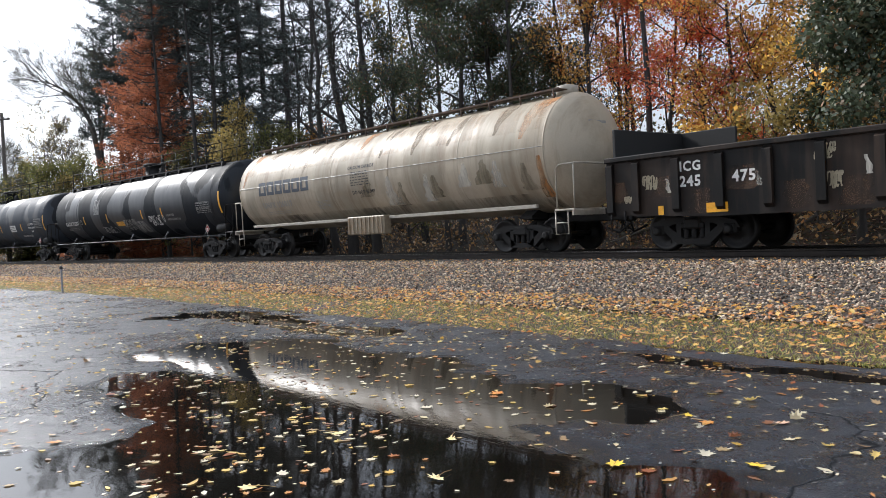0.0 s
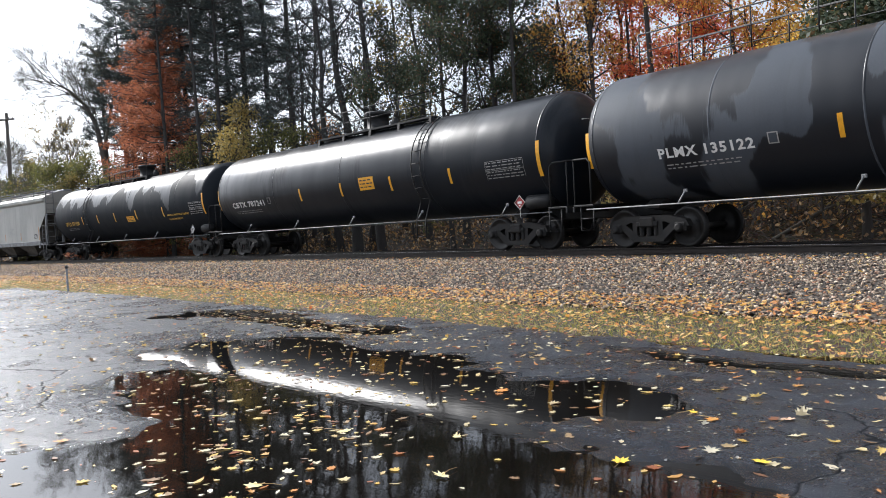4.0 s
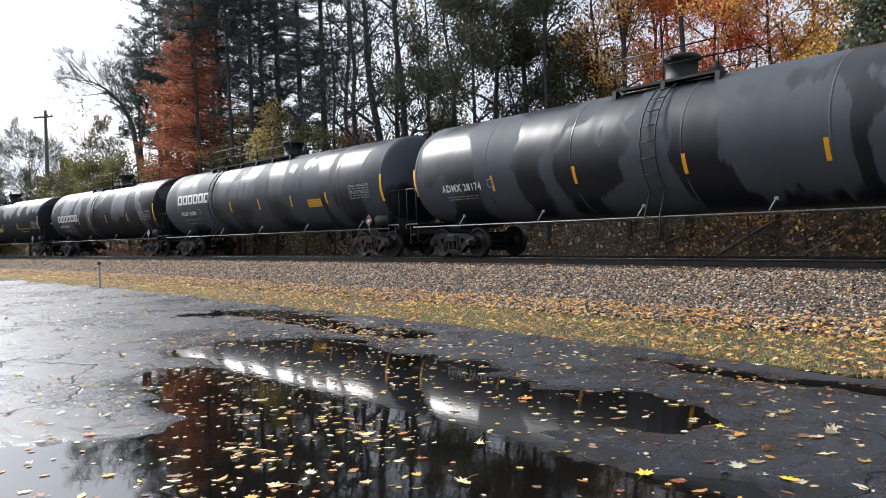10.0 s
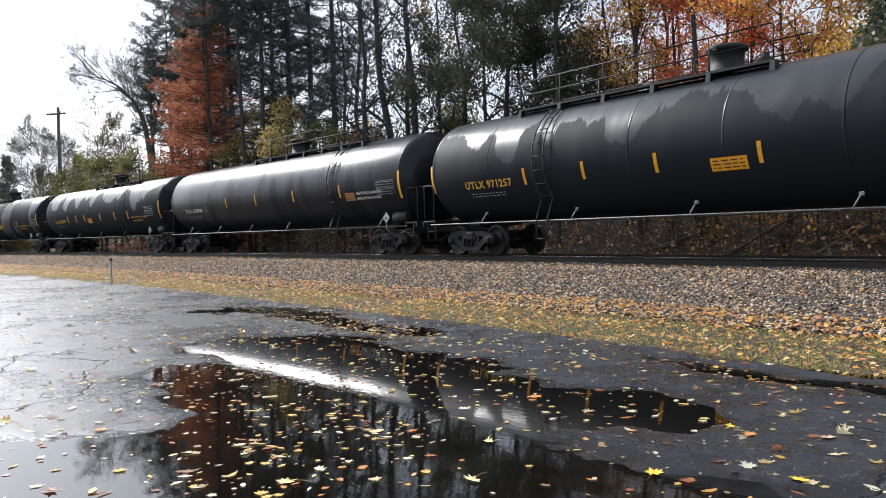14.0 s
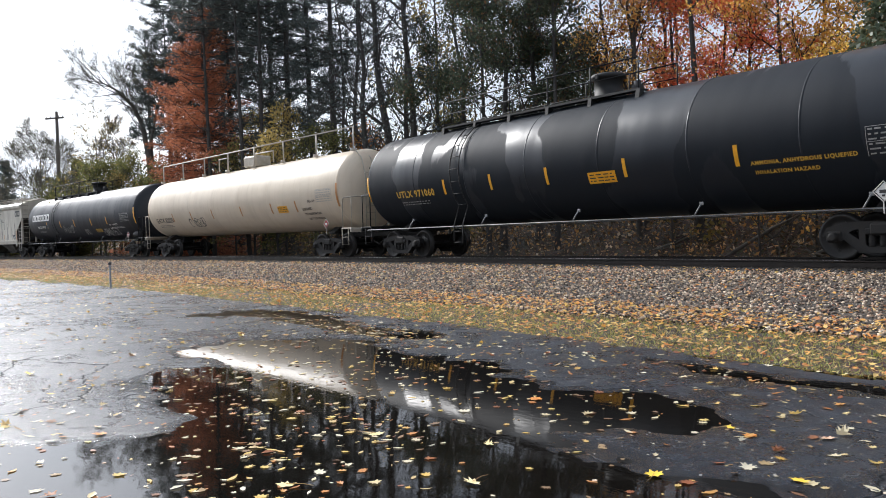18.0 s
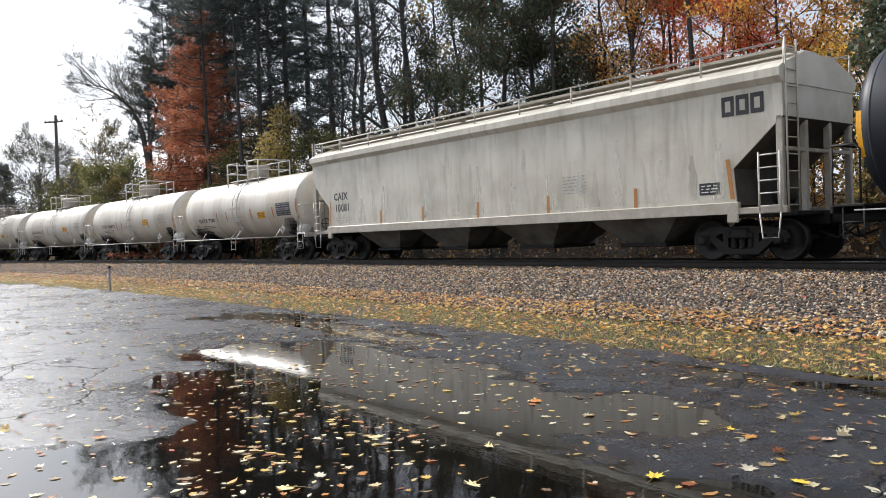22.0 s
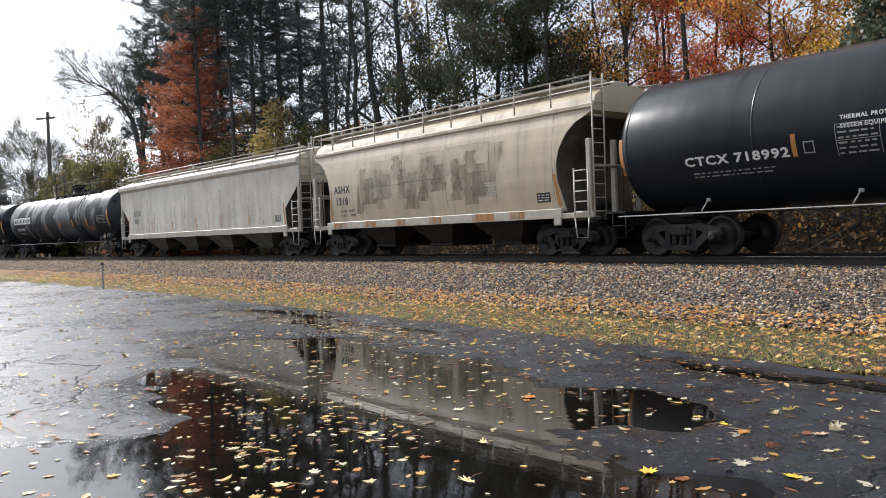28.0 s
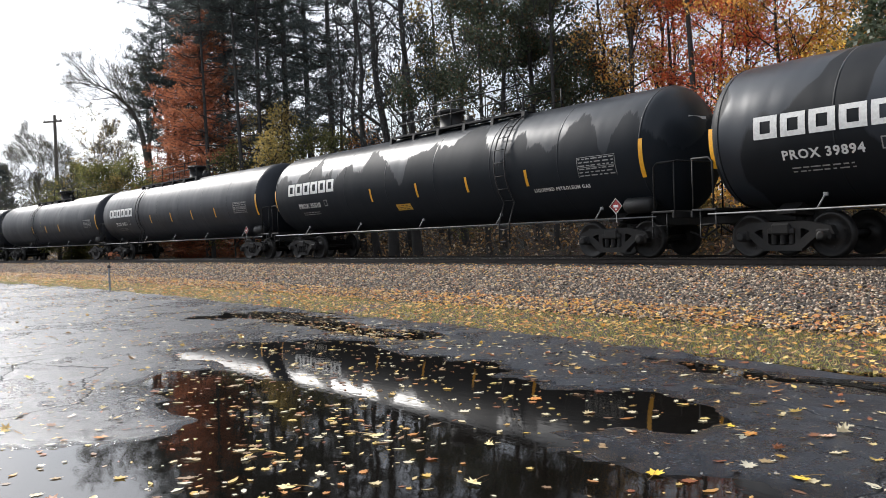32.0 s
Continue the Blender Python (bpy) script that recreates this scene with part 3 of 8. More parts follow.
SMUT = (0.012, 0.012, 0.013)
BLACK_PATCHY = car_paint("scraped_black_tank_paint", (0.018, 0.022, 0.028), (0.017, 0.0205, 0.0255), (0.33, 0.62), 0.50, SMUT, 0.15, 0.55, 0.05, 0.30, 0.012, 0.22, 0.33, 0.34, 2.2)
BLACK_BANDED = car_paint("banded_black_tank_paint", (0.015, 0.019, 0.026), (0.017, 0.0205, 0.026), (0.36, 0.62), 0.50, SMUT, 0.15, 0.5, 0.05, 0.29, 0.010, 0.10, 0.38, 0.02, 3.0)
BLACK_GLOSSY = car_paint("glossy_black_tank_paint", (0.011, 0.0138, 0.019), (0.014, 0.017, 0.022), (0.29, 0.40), 0.60, SMUT, 0.1, 0.5, 0.03, 0.26, 0.03, 0.2, 0.5)
BLACK_DULL = car_paint("dull_black_tank_paint", (0.030, 0.034, 0.043), (0.018, 0.021, 0.027), (0.50, 0.40), 0.58, SMUT, 0.15, 0.35, 0.06, 0.26, 0.05, 0.12, 0.9)
GREY_PATCHY = car_paint("grey_and_black_patched_tank_paint", (0.010, 0.0125, 0.018), (0.070, 0.079, 0.094), (0.36, 0.65), 0.51, SMUT, 0.12, 0.42, 0.04, 0.36, 0.010, 0.13, 0.40, 0.0, 2.9)
BLACK_WAVY = car_paint("smoky_black_tank_paint", (0.021, 0.026, 0.034), (0.010, 0.012, 0.015), (0.33, 0.55), 0.52, SMUT, 0.08, 0.42, 0.07, 0.34, 0.012, 0.05, 0.45, 0.05, 3.4)
PALE_PAINT = car_paint("weathered_cream_tank_paint", (0.53, 0.46, 0.355), (0.39, 0.34, 0.26), (0.38, 0.55), 0.5, (0.20, 0.13, 0.08), 0.6, 0.6, 0.12, 0.30, 0.05, 0.25)
CREAM_PAINT = car_paint("cream_tank_paint", (0.72, 0.62, 0.49), (0.66, 0.57, 0.45), (0.40, 0.50), 0.5, (0.46, 0.37, 0.26), 0.35, 0.4, 0.06, 0.26, 0.06)
WHITE_PAINT = car_paint("white_tank_paint", (0.70, 0.655, 0.575), (0.60, 0.55, 0.465), (0.38, 0.48), 0.5, (0.45, 0.30, 0.16), 0.4, 0.5, 0.05, 0.27)
HOPPER_GREY = car_paint("grey_hopper_paint", (0.45, 0.445, 0.405), (0.39, 0.385, 0.35), (0.4, 0.5), 0.5, (0.2, 0.2, 0.18), 0.35, 0.9, 0.015, 0.5, 0.12)
HOPPER_WHITE = car_paint("chalky_white_hopper_paint", (0.71, 0.67, 0.575), (0.60, 0.565, 0.48), (0.42, 0.55), 0.5, (0.40, 0.36, 0.28), 0.85, 0.9, 0.015, 0.5, 0.12)
HOPPER_TAN = car_paint("stained_tan_hopper_paint", (0.60, 0.51, 0.37), (0.50, 0.42, 0.30), (0.45, 0.55), 0.55, (0.16, 0.11, 0.065), 0.35, 0.9, 0.015, 0.5, 0.1)
GONDOLA_PAINT = car_paint("rusty_black_gondola_paint", (0.010, 0.0095, 0.0095), (0.022, 0.018, 0.016), (0.4, 0.6), 0.5, (0.10, 0.058, 0.036), 0.3, 1.4, 0.01, 0.2)
RUST_WASH, SOOT_WASH = wash("rust_wash", (0.36, 0.19, 0.08), 0.5), wash("soot_wash", (0.03, 0.025, 0.02), 0.75)
CABINET_PAINT = worn("weathered_tan_cabinet_paint", (0.36, 0.31, 0.23), (0.22, 0.17, 0.11), (0.5, 0.7), 3.0)
GONDOLA_RUST = wash("dark_rust_wash", (0.11, 0.062, 0.036), 0.7, 0.05)
CHALK = plain("yellowed_chalk", (0.46, 0.40, 0.28))
SOOT_DEEP = wash("deep_soot", (0.02, 0.018, 0.016), 0.6, 0.14)
SOOT_SMEAR = wash("soot_smear", (0.06, 0.05, 0.042), 0.5, 0.02)
# outlet paint darkened to hold the shade beneath the hopper body
OUTLET_SHADED = worn("shaded_outlet_paint", (0.16, 0.15, 0.13), (0.07, 0.062, 0.052), (0.6, 0.8), 1.5)
# dirt plus the shade of the overhanging ends, in one dark colour
SLOPE_SHADE_SOOT = worn("shaded_sooty_slope_sheet", (0.045, 0.040, 0.035), (0.10, 0.088, 0.072), (0.6, 0.8), 2.0)
RUST_SPOT, GREY_WASH = wash("orange_rust", (0.45, 0.20, 0.06), 0.9, 0.1), wash("dusty_grey_wash", (0.36, 0.34, 0.285), 0.30, 0.06)
OLIVE_WASH, PALE_WASH, BROWN_WASH = wash("olive_grey_wash", (0.22, 0.18, 0.11), 0.6, 0.10), wash("chalky_wash", (0.80, 0.77, 0.69), 0.6, 0.12), wash("brown_wash", (0.20, 0.14, 0.08), 0.6, 0.10)
PATCH_PAINT = worn("olive_grey_touch_up_paint", (0.54, 0.46, 0.335), (0.36, 0.31, 0.215), (0.5, 0.6), 1.5)
POLE_WOOD = bark_material("pole_wood", (0.08, 0.07, 0.06), (0.18, 0.16, 0.14))
POST_GREY = worn("painted_post", (0.30, 0.33, 0.38), (0.2, 0.22, 0.25), (0.4, 0.6), 8.0)
STEM = worn("leaf_stem", (0.5, 0.35, 0.12), (0.4, 0.22, 0.08), (0.6, 0.7), 20.0)

# ------------------------------------------------------------------ ground, car park, puddles
PUDDLE = [(-10.5, 3.33), (-10.78, 3.78), (-10.94, 4.24), (-10.6, 4.69), (-10.16, 5.01), (-9.6, 5.5), (-8.89, 5.27), (-8.36, 5.1),
          (-7.42, 5.28), (-7.03, 5.38), (-6.35, 5.15), (-5.38, 4.88), (-4.72, 5.19), (-4.27, 5.59), (-3.53, 4.97), (-3.58, 4.49),
          (-4.07, 4.22), (-4.23, 4.05), (-3.99, 3.66), (-3.49, 3.62), (-3.02, 3.68), (-2.39, 3.9), (-1.4, 3.4), (-1.6, 1.6),
          (-4.2, -0.6), (-7.2, 0.1), (-6.58, 0.7), (-6.15, 1.11), (-5.99, 1.51), (-5.95, 1.91), (-6.7, 2.16), (-7.59, 2.33),
          (-8.47, 2.33), (-9.14, 2.67), (-8.92, 3.25), (-9.81, 3.32)]
PUDDLE_TWO = [(-6.0, 6.88), (-5.37, 7.05), (-4.67, 7.0), (-3.47, 7.17), (-2.4, 7.1), (-2.6, 6.6), (-3.55, 6.5), (-4.36, 6.28), (-5.59, 6.59)]
PUDDLE_THREE = [(-15.49, 4.73), (-15.67, 5.34), (-15.73, 5.95), (-15.3, 6.37), (-14.64, 6.68), (-13.59, 6.89), (-12.21, 6.61), (-11.04, 6.48), (-10.21, 6.49), (-9.65, 6.67),
                (-9.12, 6.3), (-9.33, 5.92), (-9.98, 5.85), (-11.02, 5.96), (-12.15, 6.05), (-12.93, 5.89), (-13.77, 5.72), (-14.46, 5.46), (-14.86, 5.06)]
LOT_EDGE, GRAVEL_EDGE = -9.05, -7.2    # across the line: where asphalt and grass end


def outline_distance(px, py, poly):
    """Distance to an outline, negative inside."""
    best = np.full(px.shape, 1e9)
    inside = np.zeros(px.shape, dtype=bool)
    n = len(poly)
    for i in range(n):
        (ax, ay), (bx, by) = poly[i], poly[(i + 1) % n]
        ex, ey = bx - ax, by - ay
        t = np.clip(((px - ax) * ex + (py - ay) * ey) / (ex * ex + ey * ey), 0, 1)
        best = np.minimum(best, np.hypot(px - ax - t * ex, py - ay - t * ey))
        cross = (ay > py) != (by > py)
        if ey != 0:
            inside ^= cross & (px < ax + (py - ay) / ey * ex)
    return np.where(inside, -best, best)


def asphalt_height(x, y):
    d = np.minimum(outline_distance(x, y, PUDDLE), np.minimum(outline_distance(x, y, PUDDLE_TWO) + 0.2, outline_distance(x, y, PUDDLE_THREE) + 0.10 + (fractal(x * 1.6, y * 5.0, 77, 3) - 0.5) * 0.9))
    jag = (fractal(x * 2.6, y * 3.4, 5, 5) - 0.5) * 0.95 + (fractal(x * 0.9, y * 0.9, 9, 3) - 0.5) * 0.2
    z = np.clip((d + jag * 0.8 - 0.06) * 0.03, -0.035, 0.010)
    z = z + (fractal(x * 0.25, y * 0.25, 3, 3) - 0.5) * 0.012 * np.clip(d, 0, 1)
    s, off = line_coords(x, y)
    return z + np.clip((off - LOT_EDGE + 1.2) / 1.2, 0, 1) * 0.03 * np.clip(d * 1.5, 0, 1) + np.clip(d - 3, 0, 8) * 0.002


def bank_height(off, s):
    """Height of the ground across the line."""
    z = np.interp(off, [-60, LOT_EDGE - 0.5, LOT_EDGE, GRAVEL_EDGE, -5.0, -3.2, -1.9, 2.0, 2.8, 4.5, 9.0, 14.0, 40.0],
                  [-0.25, -0.12, -0.01, 0.10, 0.30, 0.44, RAIL - 0.2, RAIL - 0.2, RAIL - 0.4, RAIL - 0.35, RAIL + 1.35, RAIL + 1.9, RAIL + 2.3])
    rough = (fractal(s * 0.6, off * 0.6, 21, 4) - 0.5)
    return z + rough * np.interp(off, [-9.5, -7, -3, 2.5, 5, 10], [0.02, 0.05, 0.03, 0.03, 0.35, 0.5])


def stretch_lines(lo, hi, fine_lo, fine_hi, step, growth=1.25):
    a = list(np.arange(fine_lo, fine_hi + step / 2, step))
    d, p = step, fine_hi
    while p < hi:
        d *= growth
        p = min(p + d, hi)
        a.append(p)
    d, p = step, fine_lo
    while p > lo:
        d *= growth
        p = max(p - d, lo)
        a.insert(0, p)
    return np.array(a)


def sheet(name, gx, gy, height, mat, keep=None, smooth=True):
    x, y = np.meshgrid(gx, gy)
    z = height(x, y)
    nx, ny = len(gx), len(gy)
    i, j = np.meshgrid(np.arange(nx - 1), np.arange(ny - 1))
    a = (j * nx + i).ravel()
    f = np.stack([a, a + 1, a + 1 + nx, a + nx], 1)
    if keep is not None:
        f = f[keep(x, y).ravel()[f].all(1)]
    return mass_mesh(name, np.stack([x.ravel(), y.ravel(), z.ravel()], 1), f, mat, smooth)


def ground_height(x, y):
    s, off = line_coords(x, y)
    far = np.clip((np.hypot(x + 20, y - 10) - 140) / 200, 0, 1)
    z = bank_height(off, s) * (1 - far) + far * 0.6
    return np.where(off < LOT_EDGE - 0.4, np.minimum(z, -0.12), z)


part("ground", sheet("ground", stretch_lines(-2500, 2500, -75, 25, 0.5), stretch_lines(-2500, 2500, -3, 34, 0.4), ground_height, SOIL))
tagged(bpy.data.objects["ground"], "brown soil under leaf litter along the railway", "ground", kind="structure")

lot = part("car_park", sheet("car_park", stretch_lines(-110, 30, -16.4, 0, 0.045, 1.3), stretch_lines(-40, 18, -0.2, 8.2, 0.045, 1.3), asphalt_height, ASPHALT,
                             lambda x, y: line_coords(x, y)[1] < LOT_EDGE + (fractal(x * 1.5, y * 1.5, 31, 4) - 0.5) * 0.35))
tagged(lot, "wet dark grey cracked asphalt strewn with autumn leaves", "car park", kind="structure")

_wx, _wy = np.arange(-16.8, 0.4, 0.2), np.arange(-1.6, 8.0, 0.2)
pool = part("water", sheet("water", _wx, _wy, lambda x, y: x * 0, WATER,
                           lambda x, y: np.minimum(np.minimum(outline_distance(x, y, PUDDLE), outline_distance(x, y, PUDDLE_TWO)), outline_distance(x, y, PUDDLE_THREE)) < 0.5))
tagged(pool, "still dark rain puddle mirroring the train and trees", "puddle", kind="structure")


# ballast bed: a strip along the line
def strip(name, s0, s1, ds, offs, lift, mat, wobble=0.0):
    ss = np.arange(s0, s1 + ds / 2, ds)
    S2, O2 = np.meshgrid(ss, np.array(offs))
    O2 = O2 + wobble * (fractal(S2 * 1.1, O2 * 0.8, 41, 3) - 0.5)
    a = S2 / RC
    x, y = (RC + O2) * np.sin(a), YC + (RC + O2) * np.cos(a)
    z = bank_height(O2, S2) + lift
    nx, ny = len(ss), len(offs)
    i, j = np.meshgrid(np.arange(nx - 1), np.arange(ny - 1))
    b = (j * nx + i).ravel()
    return mass_mesh(name, np.stack([x.ravel(), y.ravel(), z.ravel()], 1), np.stack([b, b + 1, b + 1 + nx, b + nx], 1), mat, True)


bed = part("ballast", strip("ballast", -130, 60, 0.5, np.linspace(GRAVEL_EDGE, 2.9, 26), 0.03, GRAVEL, 0.0))
tagged(bed, "grey crushed stone ballast under the railway track", "ballast", kind="structure")


# strip whose dark colour holds the train's shadow as well as oil
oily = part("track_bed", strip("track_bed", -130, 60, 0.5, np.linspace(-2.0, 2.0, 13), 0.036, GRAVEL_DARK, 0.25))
tagged(oily, "oily ballast along the rails, coloured darker for the train's shade", "ballast", kind="structure")


def scatter_on_bank(n, s_lo, s_hi, o_lo, o_hi, rng, near=1.0):
    """Places along the line, denser where the eye is near."""
    u = rng.rand(n) ** near
    s = s_hi - (s_hi - s_lo) * u
    off = o_lo + (o_hi - o_lo) * rng.rand(n)
    a = s / RC
    return s, off, (RC + off) * np.sin(a), YC + (RC + off) * np.cos(a), bank_height(off, s)


def stones(name, n, seed, lo, hi, mat):
    rng = np.random.RandomState(seed)
    s, off, x, y, z = scatter_on_bank(n, -70, 4, lo, hi, rng, 1.5)
    size = 0.012 + 0.022 * rng.rand(n) ** 1.6 * (1 + 0.5 * (rng.rand(n) > 0.93))
    octa = np.array([(1, 0, 0), (0, 1, 0), (-1, 0, 0), (0, -1, 0), (0, 0, 1), (0, 0, -1), (0.7, 0.7, 0.45), (-0.6, 0.7, -0.4)])
    faces = np.array([(0, 6, 4), (6, 1, 4), (1, 2, 4), (2, 3, 4), (3, 0, 4), (6, 0, 1), (1, 0, 5), (1, 5, 7), (7, 5, 2), (1, 7, 2), (3, 2, 5), (0, 3, 5)])
    k = len(octa)
    v = octa[None] * rng.uniform(0.6, 1.15, (n, k, 1)) * rng.uniform(0.7, 1.3, (n, 1, 3))
    an = rng.rand(n) * 6.283
    c, q = np.cos(an), np.sin(an)
    vx, vy = v[..., 0] * c[:, None] - v[..., 1] * q[:, None], v[..., 0] * q[:, None] + v[..., 1] * c[:, None]
    tl = rng.uniform(-0.8, 0.8, n)
    c, q = np.cos(tl)[:, None], np.sin(tl)[:, None]
    vy, vz = vy * c - v[..., 2] * q, vy * q + v[..., 2] * c
    P = np.stack([vx, vy, vz * 0.8], -1) * size[:, None, None] + np.stack([x, y, z + 0.03 + size * 0.35], -1)[:, None]
    F = faces[None] + (np.arange(n) * k)[:, None, None]
    return mass_mesh(name, P.reshape(-1, 3), F.reshape(-1, 3), mat)


# the first batch carries the train's shade in its colour
tagged(part("sooty_stones", stones("sooty_stones", 13000, 6, -2.15, -0.9, STONE_DARK), None), "oily crushed stones beside the near rail, coloured darker for the train's shade", "gravel", kind="stuff")
tagged(part("ballast_stones", stones("ballast_stones", 108000, 4, GRAVEL_EDGE - 0.25, -1.95, STONE), None), "loose grey and tan crushed stones on the ballast shoulder", "gravel", kind="stuff")


def grass(n, seed):
    rng = np.random.RandomState(seed)
    s, off, x, y, z = scatter_on_bank(n, -75, 4, LOT_EDGE - 0.15, GRAVEL_EDGE + 0.5, rng, 1.4)
    keep = fractal(s * 1.3, off * 1.3, 51, 3) + 0.25 * rng.rand(n) > 0.42 + 0.3 * (off > GRAVEL_EDGE)
    x, y, z = x[keep], y[keep], z[keep]
    n = len(x)
    an, h, w = rng.rand(n) * 6.283, rng.uniform(0.015, 0.05, n), rng.uniform(0.004, 0.009, n)
    dx, dy = np.cos(an), np.sin(an)
    lx, ly = rng.uniform(-0.05, 0.05, n), rng.uniform(-0.05, 0.05, n)
    a = np.stack([x - dx * w, y - dy * w, z], -1)
    b = np.stack([x + dx * w, y + dy * w, z], -1)
    c = np.stack([x + lx, y + ly, z + h], -1)
    P = np.stack([a, b, c], 1).reshape(-1, 3)
    return mass_mesh("grass", P, np.arange(3 * n).reshape(-1, 3), GRASS)


tagged(part("grass", grass(98000, 8), None), "thin yellowing grass verge between asphalt and ballast", "grass", kind="stuff")

# one lobed maple leaf, flat, about one unit across
LEAF_RIM = [(0.0, -0.40), (0.14, -0.28), (0.42, -0.34), (0.30, -0.10), (0.56, 0.12), (0.30, 0.16), (0.36, 0.38), (0.14, 0.28), (0.0, 0.58),
            (-0.14, 0.28), (-0.36, 0.38), (-0.30, 0.16), (-0.56, 0.12), (-0.30, -0.10), (-0.42, -0.34), (-0.14, -0.28)]


LEAF_OVAL = [(0.0, -0.50), (0.10, -0.40), (0.19, -0.26), (0.25, -0.12), (0.27, 0.02), (0.24, 0.17), (0.17, 0.32), (0.08, 0.44), (0.0, 0.58),
             (-0.08, 0.44), (-0.17, 0.32), (-0.24, 0.17), (-0.27, 0.02), (-0.25, -0.12), (-0.19, -0.26), (-0.10, -0.40)]


def leaves_mesh(name, x, y, z, size, seed, mat, curl=0.25, slope=0.10, ovals=0.0):
    """Lobed leaves, and a share of oval ones, some folded along the rib."""
    rng = np.random.RandomState(seed)
    k, n = len(LEAF_RIM) + 1, len(x)
    lobed, oval = np.array([(0.0, 0.0)] + LEAF_RIM), np.array([(0.0, 0.0)] + LEAF_OVAL)
    pick = (rng.rand(n) < ovals)[:, None, None]
    q = np.where(pick, oval[None], lobed[None]) * (1 + rng.uniform(-0.15, 0.15, (n, k, 1)))
    q[..., 0] *= rng.uniform(0.45, 1.0, (n, 1))
    fold = np.abs(q[..., 0]) * np.maximum(rng.normal(0, 0.5, (n, 1)), 0) * curl * 2.0
    an = rng.rand(n) * 6.283
    c, s = np.cos(an)[:, None], np.sin(an)[:, None]
    vx, vy = q[..., 0] * c - q[..., 1] * s, q[..., 0] * s + q[..., 1] * c
    lift = fold + curl * rng.uniform(0.0, 1.6, (n, 1)) * (np.hypot(q[..., 0], q[..., 1]) ** 2) * rng.uniform(0.2, 1.0, (n, k))
    tilt = rng.uniform(-slope, slope, (n, 2))
    vz = lift + 0.02 + vx * tilt[:, :1] + vy * tilt[:, 1:]
    vz -= np.minimum(vz.min(1, keepdims=True), 0)
    P = np.stack([vx, vy, vz], -1) * size[:, None, None] + np.stack([x, y, z], -1)[:, None]
    r = np.arange(1, k)
    tri = np.stack([np.zeros(k - 1, int), r, np.roll(r, -1)], 1)
    F = tri[None] + (np.arange(n) * k)[:, None, None]
    return mass_mesh(name, P.reshape(-1, 3), F.reshape(-1, 3), mat)


# where the wind has gathered leaves: middle, spread along and across, how many
RAFTS = ((-4.5, 1.6, 0.35, 0.14, 42), (-5.1, 2.1, 0.3, 0.12, 22), (-7.0, 3.3, 0.6, 0.25, 34), (-4.8, 2.95, 0.35, 0.16, 26), (-5.4, 2.8, 0.3, 0.16, 20), (-4.2, 2.4, 0.3, 0.2, 16), (-7.8, 3.9, 0.7, 0.3, 34),
         (-10.5, 5.9, 1.1, 0.3, 150), (-9.2, 5.7, 0.8, 0.25, 100), (-13.4, 6.0, 1.4, 0.35, 170), (-8.0, 2.9, 0.5, 0.3, 30), (-6.2, 2.6, 0.5, 0.3, 26), (-11.6, 6.3, 1.2, 0.3, 130), (-7.2, 6.4, 1.6, 0.35, 90), (-4.5, 6.7, 1.4, 0.3, 60), (-5.6, 4.3, 0.8, 0.4, 26))


def lot_leaves(seed):
    rng = np.random.RandomState(seed)
    # strewn all over the lot, thinner away from the trees
    n = 30000
    x, y = rng.uniform(-46, 8, n), rng.uniform(-12, 9, n)
    s, off = line_coords(x, y)
    keep = (off < LOT_EDGE) & (fractal(x * 0.7, y * 0.7, 61, 3) + 0.35 * rng.rand(n) > np.interp(off, (-24, -13, -9), (0.53, 0.50, 0.47)))
    x, y = x[keep], y[keep]
    # more of them on and round the water
    n = 600
    u, v = rng.uniform(-13, -1, n), rng.uniform(0.5, 7.3, n)
    keep = (line_coords(u, v)[1] < LOT_EDGE) & (outline_distance(u, v, PUDDLE) < 1.0)
    x, y = np.append(x, u[keep]), np.append(y, v[keep])
    for cx, cy, du, dv, m in RAFTS:
        x, y = np.append(x, rng.normal(cx, du, m)), np.append(y, rng.normal(cy, dv, m))
    z = asphalt_height(x, y)
    size = 0.024 + 0.085 * rng.rand(len(x)) ** 2.0
    dry = z > 0.004
    wet = ~dry
    return (leaves_mesh("fallen_leaves", x[dry], y[dry], z[dry] + 0.004, size[dry], seed + 1, FALLEN, 0.42, 0.20, 0.38),
            leaves_mesh("floating_leaves", x[wet], y[wet], np.maximum(z[wet], 0.0) + 0.002, size[wet], seed + 2, FALLEN, 0.20, 0.05, 0.38))


def crumbs(n, seed):
    """Bits of leaf and grit on the asphalt."""
    rng = np.random.RandomState(seed)
    x, y = rng.uniform(-36, 7, n), rng.uniform(-9, 8, n)
    keep = (line_coords(x, y)[1] < LOT_EDGE) & (asphalt_height(x, y) > 0.001)
    x, y = x[keep], y[keep]
    n = len(x)
    z = asphalt_height(x, y) + 0.002
    an, q = rng.rand(n) * 6.283, 0.002 + 0.017 * rng.rand(n) ** 3
    c, s = np.cos(an) * q, np.sin(an) * q
    h = q * rng.uniform(0.1, 0.7, n)
    P = np.stack([np.stack([x + c, y + s, z], -1), np.stack([x - s * 0.6, y + c * 0.6, z + h], -1), np.stack([x - c, y - s, z + h * 0.3], -1), np.stack([x + s * 0.6, y - c * 0.6, z], -1)], 1).reshape(-1, 3)
    return mass_mesh("leaf_crumbs", P, np.arange(4 * n).reshape(-1, 4), GRIT)


tagged(part("leaf_crumbs", crumbs(34000, 17), None), "pale crumbs of leaf and grit on the asphalt", "debris", kind="stuff")
LOT_LEAVES, WATER_LEAVES = lot_leaves(15)
